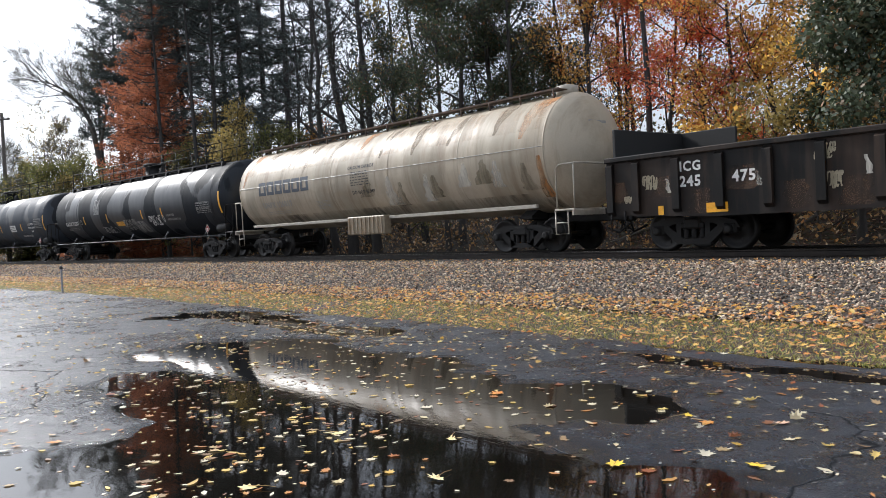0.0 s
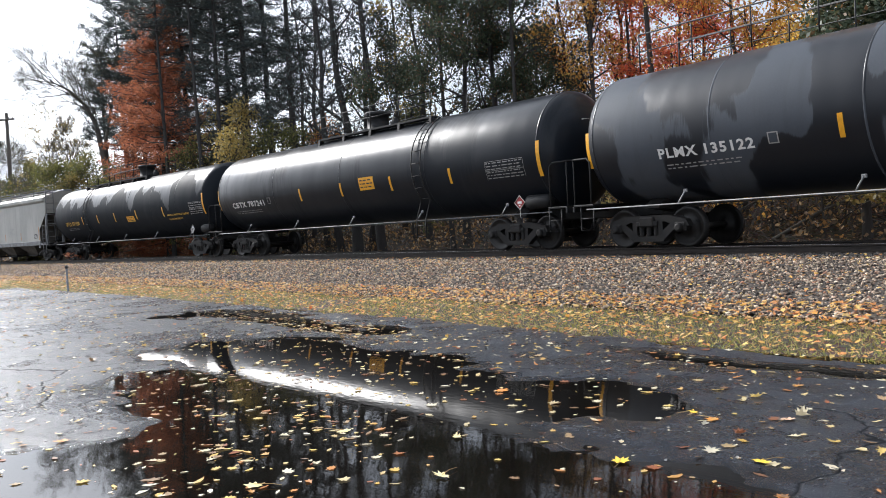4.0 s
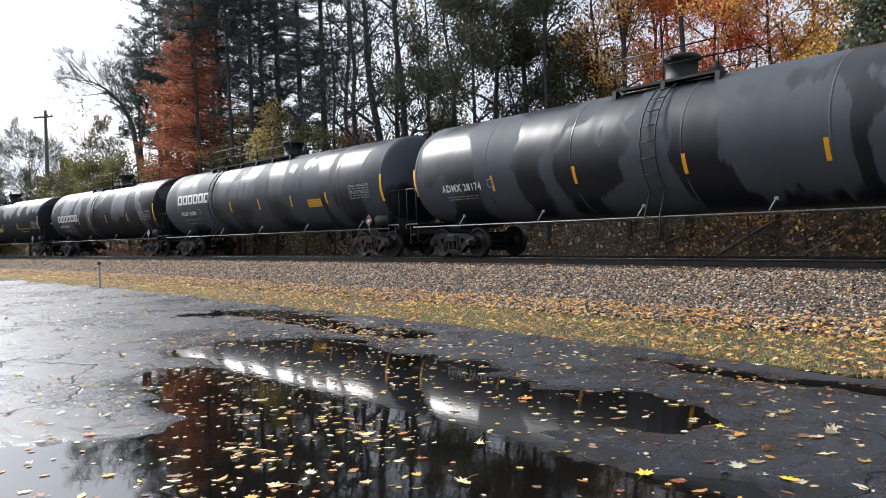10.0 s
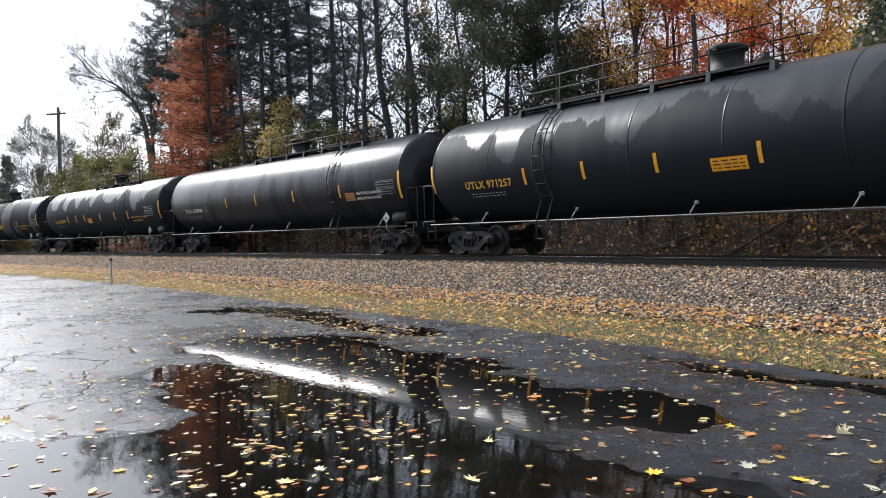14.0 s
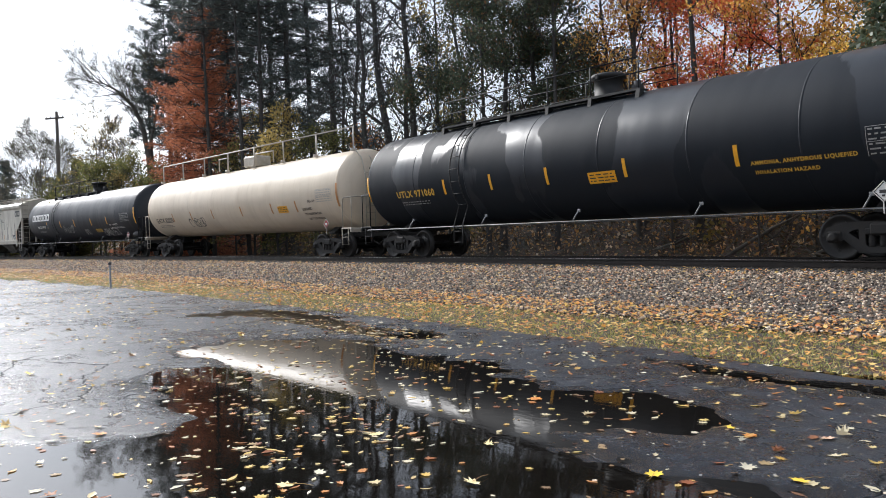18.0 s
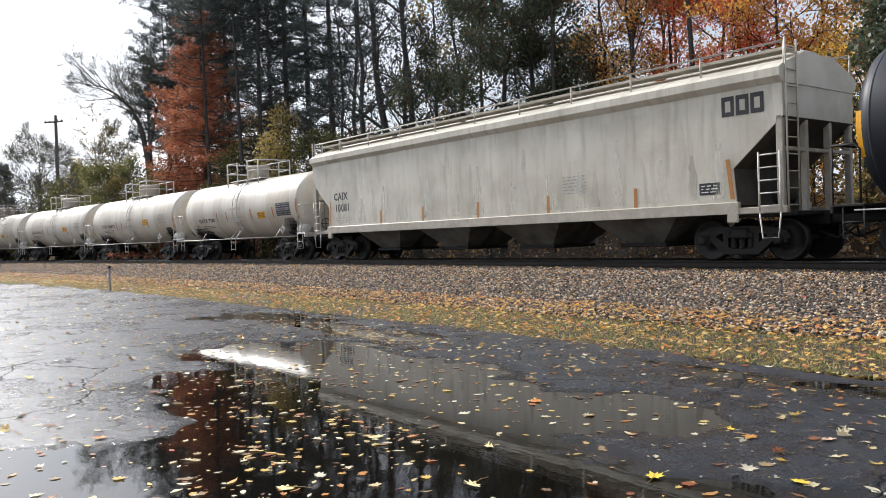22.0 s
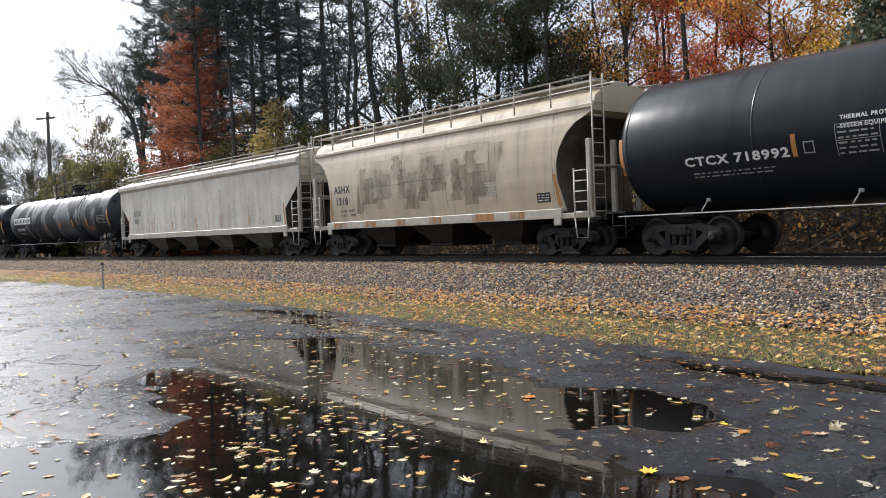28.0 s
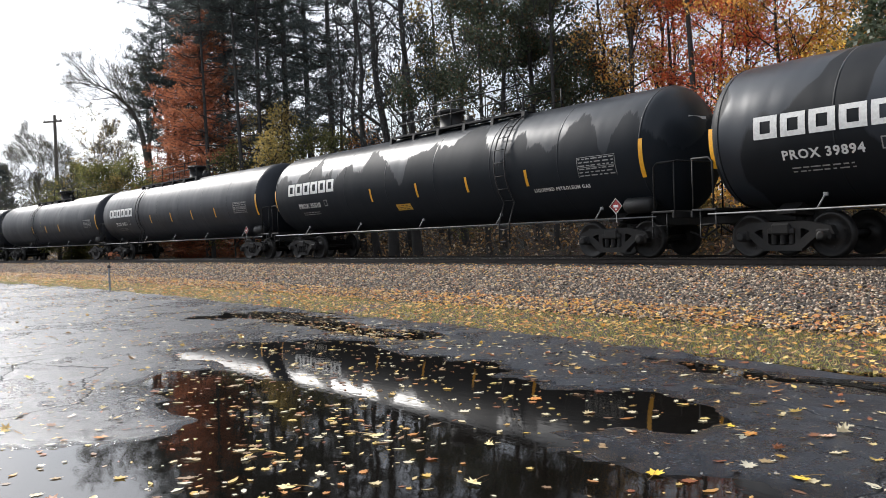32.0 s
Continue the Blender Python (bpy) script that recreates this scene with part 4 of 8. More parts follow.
tagged(part("fallen_leaves", LOT_LEAVES, None), "curled yellow, orange and tan maple leaves scattered on wet asphalt", "leaves", kind="stuff")
tagged(part("floating_leaves", WATER_LEAVES, None), "yellow and tan maple leaves floating flat on puddle water", "leaves", kind="stuff")


def bank_leaves(name, n, s_lo, s_hi, lo, hi, seed, mat, near, small, large, lift=0.08, lean=0.0):
    """lean: how much thicker they lie towards hi."""
    rng = np.random.RandomState(seed)
    s, off, x, y, z = scatter_on_bank(n, s_lo, s_hi, lo, hi, rng, near)
    ok = rng.rand(n) < (1 - lean) + lean * (off - lo) / (hi - lo)
    s, off, x, y, z = s[ok], off[ok], x[ok], y[ok], z[ok]
    n = len(x)
    return leaves_mesh(name, x, y, z + lift, rng.uniform(small, large, n), seed + 1, mat, 0.5, 0.40, 0.4)


tagged(part("verge_leaves", bank_leaves("verge_leaves", 26000, -70, 8, LOT_EDGE - 0.1, GRAVEL_EDGE + 0.7, 71, VERGE_LEAF, 1.5, 0.035, 0.095, 0.07, 0.45), None),
       "orange and yellow leaves lying in the grass verge", "leaves", kind="stuff")
tagged(part("ballast_leaves", bank_leaves("ballast_leaves", 9500, -70, 8, GRAVEL_EDGE, -1.9, 75, VERGE_LEAF, 1.4, 0.03, 0.085, 0.085), None),
       "yellow and brown leaves blown over the ballast", "leaves", kind="stuff")
tagged(part("bank_leaf_litter", bank_leaves("bank_leaf_litter", 17000, -70, 16, 3.0, 10.0, 79, LITTER, 1.25, 0.05, 0.13), None),
       "brown and orange leaf litter on the wooded bank", "leaves", kind="stuff")

# large single leaves on the asphalt
YELLOW_LEAF = worn("clear_yellow_leaf", (0.86, 0.64, 0.06), (0.82, 0.50, 0.05), (0.35, 0.5), 12.0)
PALE_LEAF = worn("pale_yellow_leaf", (0.84, 0.72, 0.40), (0.80, 0.62, 0.25), (0.35, 0.5), 12.0)
PINK_LEAF = worn("pink_leaf", (0.80, 0.42, 0.32), (0.74, 0.50, 0.34), (0.35, 0.5), 12.0)
ORANGE_LEAF = worn("orange_leaf", (0.76, 0.32, 0.05), (0.60, 0.20, 0.05), (0.35, 0.5), 12.0)
for i, (x, y, size, mat, col) in enumerate(((-3.06, 3.62, 0.15, YELLOW_LEAF, "clear yellow"), (-9.94, 1.38, 0.17, YELLOW_LEAF, "clear yellow"), (-2.46, 4.11, 0.15, YELLOW_LEAF, "clear yellow"), (-4.23, 3.34, 0.15, PALE_LEAF, "pale yellow"),
                                          (-4.99, 2.90, 0.16, PALE_LEAF, "pale yellow"), (-2.81, 5.04, 0.15, PINK_LEAF, "pink"), (-6.38, 1.34, 0.14, ORANGE_LEAF, "orange"), (-4.31, 1.90, 0.16, PALE_LEAF, "pale yellow"),
                                          (-3.63, 2.74, 0.16, PALE_LEAF, "pale yellow"), (-3.20, 4.76, 0.13, ORANGE_LEAF, "orange"), (-3.42, 4.86, 0.13, YELLOW_LEAF, "clear yellow"), (-5.10, 4.54, 0.15, ORANGE_LEAF, "orange"))):
    z = max(float(asphalt_height(np.array([x]), np.array([y]))[0]), 0.0) + 0.006
    leaf = thing("maple_leaf", "large " + col + " maple leaf lying on the wet asphalt", "leaf", "large fallen maple leaves", at=pose(x, y, z, 0, 0, i * 67))
    part("blade", leaves_mesh("blade", np.zeros(1), np.zeros(1), np.zeros(1), np.array([size * 0.85]), 900 + i, mat, 0.3, 0.05), None, leaf)
    part("stem", Geo().pipe([(0, 0, 0.012), (0.3 * size, -0.55 * size, 0.012), (0.42 * size, -0.95 * size, 0.006)], 0.002, 4, [0.0025, 0.002, 0.0015]), STEM, leaf)

# ------------------------------------------------------------------ track
def swept(profile, off, s0, s1, ds, z):
    g = Geo()
    ss = np.arange(s0, s1 + ds / 2, ds)
    n = len(profile)
    vs = []
    for s in ss:
        for u, w in profile:
            vs.append(spot(float(s), off + u, z + w))
    fs = []
    for i in range(len(ss) - 1):
        for j in range(n):
            a, b = i * n + j, i * n + (j + 1) % n
            fs.append((a, b, b + n, a + n))
    fs += [tuple(reversed(range(n))), tuple((len(ss) - 1) * n + j for j in range(n))]
    g.add(vs, fs)
    return g


track = thing("railway_track", "single railway line of rusty rails on dark wooden ties", "railway track", kind="structure")
WEB = [(-0.075, -0.18), (0.075, -0.18), (0.075, -0.165), (0.012, -0.14), (0.012, -0.05), (0.036, -0.035), (0.036, -0.006), (-0.036, -0.006), (-0.036, -0.035), (-0.012, -0.05), (-0.012, -0.14), (-0.075, -0.165)]
HEAD = [(-0.034, -0.005), (0.034, -0.005), (0.030, 0.0), (-0.030, 0.0)]
for off in (-0.753, 0.753):
    rail = part("rail", swept(WEB, off, -130, 60, 1.0, RAIL), RAIL_STEEL, track)
    part("rail_head", swept(HEAD, off, -130, 60, 1.0, RAIL), RAIL_HEAD, rail, "polished running surface")
_tie = Geo().box((0, 0, 0), (0.22, 2.6, 0.17), 0.012).mesh("tie", TIE)
for i in range(228):
    s = 12 - i * 0.5
    part("tie", _tie, None, track, at=on_line(s, RAIL - 0.27) @ pose(random.uniform(-0.02, 0.02), random.uniform(-0.03, 0.03), random.uniform(-0.006, 0.004), 0, 0, random.uniform(-0.8, 0.8)))

# ------------------------------------------------------------------ trees
def turned(v, axis, a):
    return Matrix.Rotation(a, 3, axis) @ v


def grow(g, rng, p, d, length, r, level, tips, spread=0.6, kinks=4, bend=0.18, rise=0.05, boughs=(4, 6), shrink=0.62, sides=6, thin=0.010):
    """A limb and, from it, its branches. Gathers the tips."""
    pts, rad = [p.copy()], [r]
    d = d.normalized()
    for i in range(kinks):
        d = (d + Vector((rng.uniform(-bend, bend), rng.uniform(-bend, bend), rng.uniform(-bend, bend) + rise))).normalized()
        p = p + d * (length / kinks)
        pts.append(p.copy())
        rad.append(max(r * (1 - 0.75 * (i + 1) / kinks), thin))
    g.pipe(pts, r, sides if level > 1 else (4 if level else 3), rad, False)
    if level == 0:
        tips.append((pts[-1], d))
        tips.append((pts[len(pts) // 2], d))
        return
    for i in range(rng.randint(*boughs)):
        t = rng.uniform(0.35, 1.0) * kinks
        k = min(int(t), kinks - 1)
        q = pts[k].lerp(pts[k + 1], t - k)
        axis = d.orthogonal().normalized()
        axis = turned(axis, d, rng.uniform(0, 6.283))
        nd = turned(d, axis, spread * rng.uniform(0.6, 1.3))
        grow(g, rng, q, nd, length * shrink * rng.uniform(0.7, 1.1), rad[k] * 0.6, level - 1, tips, spread, max(kinks - 1, 2), bend * 1.2, rise, boughs, shrink, sides, thin)


def leaf_cloud(name, tips, per, radius, size, rng_seed, mat, flat=0.8, squash=0.8):
    """Small four-cornered leaves in uneven clumps round the tips of the twigs."""
    rng = np.random.RandomState(rng_seed)
    c = np.array([tuple(t[0]) for t in tips])
    per_tip = rng.poisson(per, len(c))
    idx = np.repeat(np.arange(len(c)), per_tip)
    n = len(idx)
    off = rng.normal(0, 1, (n, 3))
    off *= (radius * rng.rand(n, 1) ** 0.5) / np.maximum(np.linalg.norm(off, axis=1, keepdims=True), 1e-6)
    off[:, 2] *= squash
    ctr = c[idx] + off
    u = rng.normal(0, 1, (n, 3))
    u /= np.linalg.norm(u, axis=1, keepdims=True)
    w = np.cross(u, rng.normal(0, 1, (n, 3)))
    w /= np.maximum(np.linalg.norm(w, axis=1, keepdims=True), 1e-6)
    sz = size * rng.uniform(0.55, 1.3, (n, 1))
    a, b = u * sz * 0.6, w * sz * 0.42
    P = np.stack([ctr - a, ctr - b * 0.9 + a * 0.1, ctr + a, ctr + b], 1).reshape(-1, 3)
    return mass_mesh(name, P, np.arange(4 * n).reshape(-1, 4), mat)


def place_for(yaw, beyond):
    a = radians(yaw)
    r = line_distance(yaw) + beyond
    x, y = -r * math.cos(a), r * math.sin(a)
    return Vector((x, y, float(ground_height(np.array([x]), np.array([y]))[0]) - 0.1)), r


def broadleaf(name, label, yaw, beyond, height, mat, seed, per=26, clump=0.75, size=0.17, trunk=0.2, clear=0.3, spread=0.6, bark=None, lean=(0, 0), level=3, boughs=(4, 6), width=0.42, category="tree", wander=0.06, squash=0.8, thin=0.011):
    rng = random.Random(seed)
    base, r = place_for(yaw, beyond)
    t = thing(name, label, category, at=Matrix.Translation(base))
    g, tips = Geo(), []
    pts, rad = [], []
    n = 9
    p = Vector((0, 0, 0))
    for i in range(n + 1):
        pts.append(p.copy())
        rad.append(trunk * (0.8 - 0.68 * i / n) * (1.2 if i == 0 else 1))
        p = p + Vector((lean[0] / n + rng.uniform(-wander, wander), lean[1] / n + rng.uniform(-wander, wander), 1)) * (height * 0.82 / n)
    g.pipe(pts, trunk, 8, rad, False)
    k = 14 if level > 2 else 10
    for i in range(k):
        f = clear + (1 - clear) * (i + rng.random() * 0.8) / k
        a = i * 2.4 + rng.uniform(-0.5, 0.5)
        j = min(int(f * n), n - 1)
        q = pts[j].lerp(pts[j + 1], f * n - j)
        up = 0.35 + 0.75 * f
        d = Vector((math.cos(a), math.sin(a), up))
        grow(g, rng, q, d, height * width * (1.15 - 0.7 * f) * rng.uniform(0.75, 1.1), rad[j] * 0.55, level - 1, tips, spread, 4, 0.16, 0.05, boughs, thin=thin)
    part("trunk", g, bark or BARK, t)
    if mat is not None:
        part("crown", leaf_cloud("crown", tips, per, clump, size, seed, mat, squash=squash), None, t)
    return t


def leaning_tree(label, yaw, beyond, seed):
    """A bare tree that bends to one side over the clearing, its limbs spread like a fan."""
    rng = random.Random(seed)
    base, r = place_for(yaw, beyond)
    t = thing("bare_tree", label, "tree", at=Matrix.Translation(base))
    a = radians(yaw)
    side, deep = Vector((-math.sin(a), -math.cos(a), 0)), Vector((-math.cos(a), math.sin(a), 0))
    g, tips = Geo(), []
    stem = [side * x + Vector((0, 0, z)) for x, z in ((-0.5, 0.0), (-0.35, 4.0), (-0.1, 7.2), (0.25, 9.6), (0.9, 11.0), (1.9, 12.1), (3.0, 12.7))]
    g.pipe(stem, 0.25, 8, [0.27, 0.24, 0.21, 0.17, 0.12, 0.08, 0.04], False)
    second = [stem[2], stem[2] - side * 0.5 + Vector((0, 0, 2.6)), stem[2] - side * 1.1 + Vector((0, 0, 5.0))]
    g.pipe(second, 0.14, 7, [0.15, 0.11, 0.05], False)
    # root along the stem, slant to the side, reach
    for k in range(16):
        f = 2.6 + 3.4 * (k + rng.random()) / 16
        j = min(int(f), 5)
        q = stem[j].lerp(stem[j + 1], f - j)
        lean = rng.uniform(-0.5, 1.3) if k < 9 else rng.uniform(0.3, 1.7)
        d = side * math.sin(lean) + Vector((0, 0, math.cos(lean) + 0.1)) + deep * rng.uniform(-0.6, 0.6)
        grow(g, rng, q, d, rng.uniform(2.0, 3.1), 0.045, 3, tips, 0.55, 4, 0.2, 0.05, (5, 7), 0.60, thin=0.006)
    for k in range(11):
        q = second[1].lerp(second[2], rng.uniform(-0.4, 1.0))
        lean = rng.uniform(-1.0, 0.7)
        d = side * math.sin(lean) + Vector((0, 0, math.cos(lean))) + deep * rng.uniform(-0.6, 0.6)
        grow(g, rng, q, d, rng.uniform(1.9, 3.0), 0.045, 3, tips, 0.55, 4, 0.2, 0.05, (5, 7), 0.60, thin=0.006)
    part("trunk", g, BARK_PALE, t)
    part("crown", leaf_cloud("crown", tips, 0.5, 0.25, 0.05, seed, LEAF_OLIVE), None, t)
    return t


def conifer(name, label, yaw, beyond, height, radius, mat, seed, start=0.12, dense=1.0, droop=-0.12, size=0.34, trunk=0.22, gap=0.0, pointed=1.0, per=12, step=0.022, wild=(0.75, 1.1), bare=0.0):
    """A straight trunk with whorls of boughs, each carrying sprays of needles."""
    rng = random.Random(seed)
    nr = np.random.RandomState(seed)
    base, r = place_for(yaw, beyond)
    t = thing(name, label, "tree", at=Matrix.Translation(base))
    g = Geo()
    top = Vector((rng.uniform(-0.3, 0.3), rng.uniform(-0.3, 0.3), height))
    g.pipe([Vector((0, 0, 0)), top * 0.5, top], trunk, 8, [trunk, trunk * 0.6, 0.03], False)
    ctr, way = [], []
    z = height * start
    while z < height * 0.985:
        f = (z / height - start) / (1 - start)
        reach = radius * ((1 - f) ** pointed) * rng.uniform(*wild) + 0.25
        for k in range(rng.randint(3, 6)):
            if rng.random() < gap:
                continue
            a = rng.uniform(0, 6.283)
            L = reach * rng.uniform(0.55, 1.12)
            p0 = top * (z / height)
            d = Vector((math.cos(a), math.sin(a), droop + 0.35 * f))
            p1, p2 = p0 + d * (L * 0.55), p0 + d * L + Vector((0, 0, L * 0.10))
            g.pipe([p0, p1, p2], 0.03, 3, [0.045 * (1 - 0.6 * f), 0.028, 0.01], False)
            m = max(int(per * dense * L / 2), 3)
            for i in range(m):
                u = bare + (1.0 - bare) * (i + 1.0) / m
                q = p0.lerp(p1, u / 0.55) if u < 0.55 else p1.lerp(p2, (u - 0.55) / 0.45)
                side = Vector((-d.y, d.x, 0)) * rng.uniform(-1, 1)
                w = 0.10 + 0.30 * L * 0.35
                ctr.append(tuple(q + side * w + Vector((0, 0, rng.uniform(-0.12, 0.1)))))
                dd = (d * 0.7 + side * 0.8 + Vector((0, 0, rng.uniform(-0.35, 0.25)))).normalized()
                way.append(tuple(dd))
        z += height * step * rng.uniform(0.7, 1.4)
    part("trunk", g, BARK, t)
    c, u = np.array(ctr), np.array(way)
    rep = 8
    c, u = np.repeat(c, rep, 0), np.repeat(u, rep, 0)
    n = len(c)
    c = c + nr.normal(0, 0.10, (n, 3))
    u = u + nr.normal(0, 0.45, (n, 3))
    u /= np.linalg.norm(u, axis=1, keepdims=True)
    w = np.cross(u, nr.normal(0, 1, (n, 3)))
    w /= np.maximum(np.linalg.norm(w, axis=1, keepdims=True), 1e-6)
    sz = size * nr.uniform(0.5, 1.2, (n, 1))
    a, b = u * sz * 0.55, w * sz * 0.17
    P = np.stack([c - a, c - b, c + a, c + b], 1).reshape(-1, 3)
    part("crown", mass_mesh("crown", P, np.arange(4 * n).reshape(-1, 4), mat), None, t)
    return t


def ragged_pine(label, yaw, beyond, height, radius, seed, start=0.2, gap=0.2, crown=0.5, stout=1.0):
    """An old pine: a dark stem, dead snags below, uneven boughs that turn up and end in tufts of needles. crown: where it is widest."""
    rng = random.Random(seed)
    nr = np.random.RandomState(seed)
    base, r = place_for(yaw, beyond)
    t = thing("pine", label, "tree", at=Matrix.Translation(base))
    g = Geo()
    top = Vector((rng.uniform(-0.5, 0.5), rng.uniform(-0.5, 0.5), height))
    bow = Vector((rng.uniform(-0.3, 0.3), rng.uniform(-0.3, 0.3), 0))
    g.pipe([Vector((0, 0, 0)), top * 0.3 + bow, top * 0.65 + bow, top], 0.2, 8, [0.24 * stout, 0.18 * stout, 0.11 * stout, 0.03], False)
    tufts = []
    z = height * start * 0.45
    while z < height * 0.985:
        f = z / height
        dead = f < start
        swell = 1 - 0.55 * abs(f - crown) / max(crown - start, 1 - crown) if f < crown else (max(1 - ((f - crown) / (1 - crown)) ** 2, 0.0)) ** 0.5
        for k in range(rng.randint(1, 2) if dead else rng.randint(3, 5)):
            if rng.random() < gap:
                continue
            a = rng.uniform(0, 6.283)
            L = radius * (rng.uniform(0.15, 0.5) if dead else swell * rng.uniform(0.4, 1.15)) + 0.3
            p0 = top * f + bow * (1 - f)
            d = Vector((math.cos(a), math.sin(a), rng.uniform(-0.15, 0.25)))
            p1 = p0 + d * (L * 0.5) - Vector((0, 0, L * 0.05))
            p2 = p0 + d * L + Vector((0, 0, L * rng.uniform(0.0, 0.22)))
            g.pipe([p0, p1, p2], 0.03, 4, [0.05 * (1 - 0.6 * f), 0.03, 0.012], False)
            if dead:
                continue
            side = Vector((-d.y, d.x, 0))
            for i in range(max(int(L * 5.0), 4)):
                u = rng.uniform(0.35, 1.05)
                q = p0.lerp(p1, u / 0.5) if u < 0.5 else p1.lerp(p2, (u - 0.5) / 0.5)
                e = q + side * rng.uniform(-0.45, 0.45) * L * 0.55 + d * rng.uniform(0, 0.3) + Vector((0, 0, rng.uniform(-0.1, 0.35)))
                g.tube(q, e, 0.012, 3, 0.008, False)
                tufts.append(tuple(e))
        z += height * 0.024 * rng.uniform(0.6, 1.5)
    part("trunk", g, BARK, t)
    c = np.array(tufts)
    c = np.repeat(c, 30, 0)
    n = len(c)
    u = nr.normal(0, 1, (n, 3)) * (1, 1, 0.75) + (0, 0, 0.35)
    u /= np.linalg.norm(u, axis=1, keepdims=True)
    w = np.cross(u, nr.normal(0, 1, (n, 3)))
    w /= np.maximum(np.linalg.norm(w, axis=1, keepdims=True), 1e-6)
    c = c + nr.normal(0, 0.11, (n, 3)) * (1, 1, 0.6)
    sz = nr.uniform(0.12, 0.30, (n, 1))
    P = np.stack([c, c + u * sz * 0.5 - w * 0.020, c + u * sz, c + u * sz * 0.5 + w * 0.020], 1).reshape(-1, 3)
    part("crown", mass_mesh("crown", P, np.arange(4 * n).reshape(-1, 4), NEEDLE), None, t)
    return t


# far left: shrubs, a bare willow, small conifers
broadleaf("bare_tree", "round bare grey tree with olive twigs", 8.9, 10, 11.0, LEAF_OLIVE, 101, per=0.8, clump=0.35, size=0.05, trunk=0.18, clear=0.10, spread=0.62, bark=BARK_PALE, level=4, boughs=(7, 9), width=0.46, wander=0.12, thin=0.008)
leaning_tree("leaning bare grey tree with a broad fan of twigs", 15.4, 14, 102)
broadleaf("bare_tree", "young bare tree with pale fine twigs", 13.2, 12, 11.4, LEAF_YELLOW, 109, per=1.2, clump=0.35, size=0.06, trunk=0.12, clear=0.15, spread=0.6, bark=BARK_PALE, level=4, boughs=(5, 7), width=0.32, wander=0.1)
for i, (yaw, beyond, h, m) in enumerate(((21.0, 8, 7.0, LEAF_OLIVE), (22.9, 10, 9.0, LEAF_YELLOW), (26.4, 8, 7.5, LEAF_OLIVE), (28.4, 9, 7.0, LEAF_OLIVE), (30.4, 10, 6.5, LEAF_RUST), (36.0, 9, 6.0, LEAF_OLIVE))):
    broadleaf("shrub", "dim olive-brown understorey shrub between trunks", yaw, beyond, h, m, 240 + i, per=6, width=0.3, clump=0.6, size=0.10, trunk=0.08, clear=0.12, category="shrub")
conifer("spruce", "small dark green spruce", 7.0, 16, 9.5, 2.6, NEEDLE, 103, start=0.05)
conifer("spruce", "small dark green spruce", 5.6, 20, 8.8, 2.6, NEEDLE, 104, start=0.05)
conifer("cypress", "narrow yellow-green young conifer", 11.1, 12, 8.2, 1.3, LEAF_OLIVE, 105, start=0.04, dense=1.4)
broadleaf("shrub", "tall olive-green shrub at the edge of the wood", 12.6, 6, 7.5, LEAF_OLIVE, 106, per=12, clump=0.7, size=0.12, trunk=0.12, clear=0.1, bark=BARK_PALE, level=3, width=0.34, category="shrub")
broadleaf("shrub", "low green shrub thick with leaves", 10.0, 6, 4.8, LEAF_OLIVE, 107, per=18, width=0.4, clump=0.6, size=0.15, trunk=0.1, clear=0.1, category="shrub")
broadleaf("shrub", "low olive shrub beside the railway", 6.8, 7, 4.2, LEAF_OLIVE, 117, per=16, width=0.42, clump=0.6, size=0.15, trunk=0.1, clear=0.1, category="shrub")
for i, (yaw, beyond, h, m) in enumerate(((5.4, 9, 4.6, LEAF_OLIVE), (8.0, 7, 4.0, LEAF_YELLOW), (9.2, 12, 7.5, LEAF_OLIVE), (10.6, 9, 7.0, LEAF_OLIVE), (11.8, 9, 6.6, LEAF_OLIVE), (13.6, 7, 6.4, LEAF_YELLOW), (14.8, 9, 8.0, LEAF_OLIVE), (15.9, 6, 5.6, LEAF_OLIVE))):
    broadleaf("shrub", "olive and yellow-green shrub at the wood's edge", yaw, beyond, h, m, 230 + i, per=9, width=0.36, clump=0.6, size=0.11, trunk=0.07, clear=0.08, bark=BARK_PALE, category="shrub")
broadleaf("sapling", "thin pale sapling with sparse yellow leaves", 12.3, 12, 13.0, LEAF_YELLOW, 108, per=1.5, clump=0.6, size=0.14, trunk=0.11, clear=0.2, bark=BARK_PALE, level=3, width=0.24)
# the rust-red conifer and the dark pines
conifer("larch", "rust-red larch with thinning autumn needles", 19.25, 9.5, 15.8, 4.9, NEEDLE_RUST, 111, start=0.05, dense=2.9, droop=-0.18, size=0.17, gap=0.05, pointed=0.5, wild=(0.68, 1.1))
conifer("larch", "smaller rust-red larch with autumn needles", 17.3, 11, 11.8, 3.6, NEEDLE_RUST, 112, start=0.05, dense=2.4, droop=-0.18, size=0.17, gap=0.10, pointed=0.6, wild=(0.55, 1.2))
for i, (yaw, beyond, h, rad) in enumerate(((19.55, 6.5, 20.0, 2.9), (21.9, 7.5, 21.0, 3.2), (22.9, 8.5, 22.0, 3.2))):
    ragged_pine("dark pine stem with dead snags and a high crown", yaw, beyond, h, rad, 140 + i, 0.66, 0.0, 0.85, 0.62)
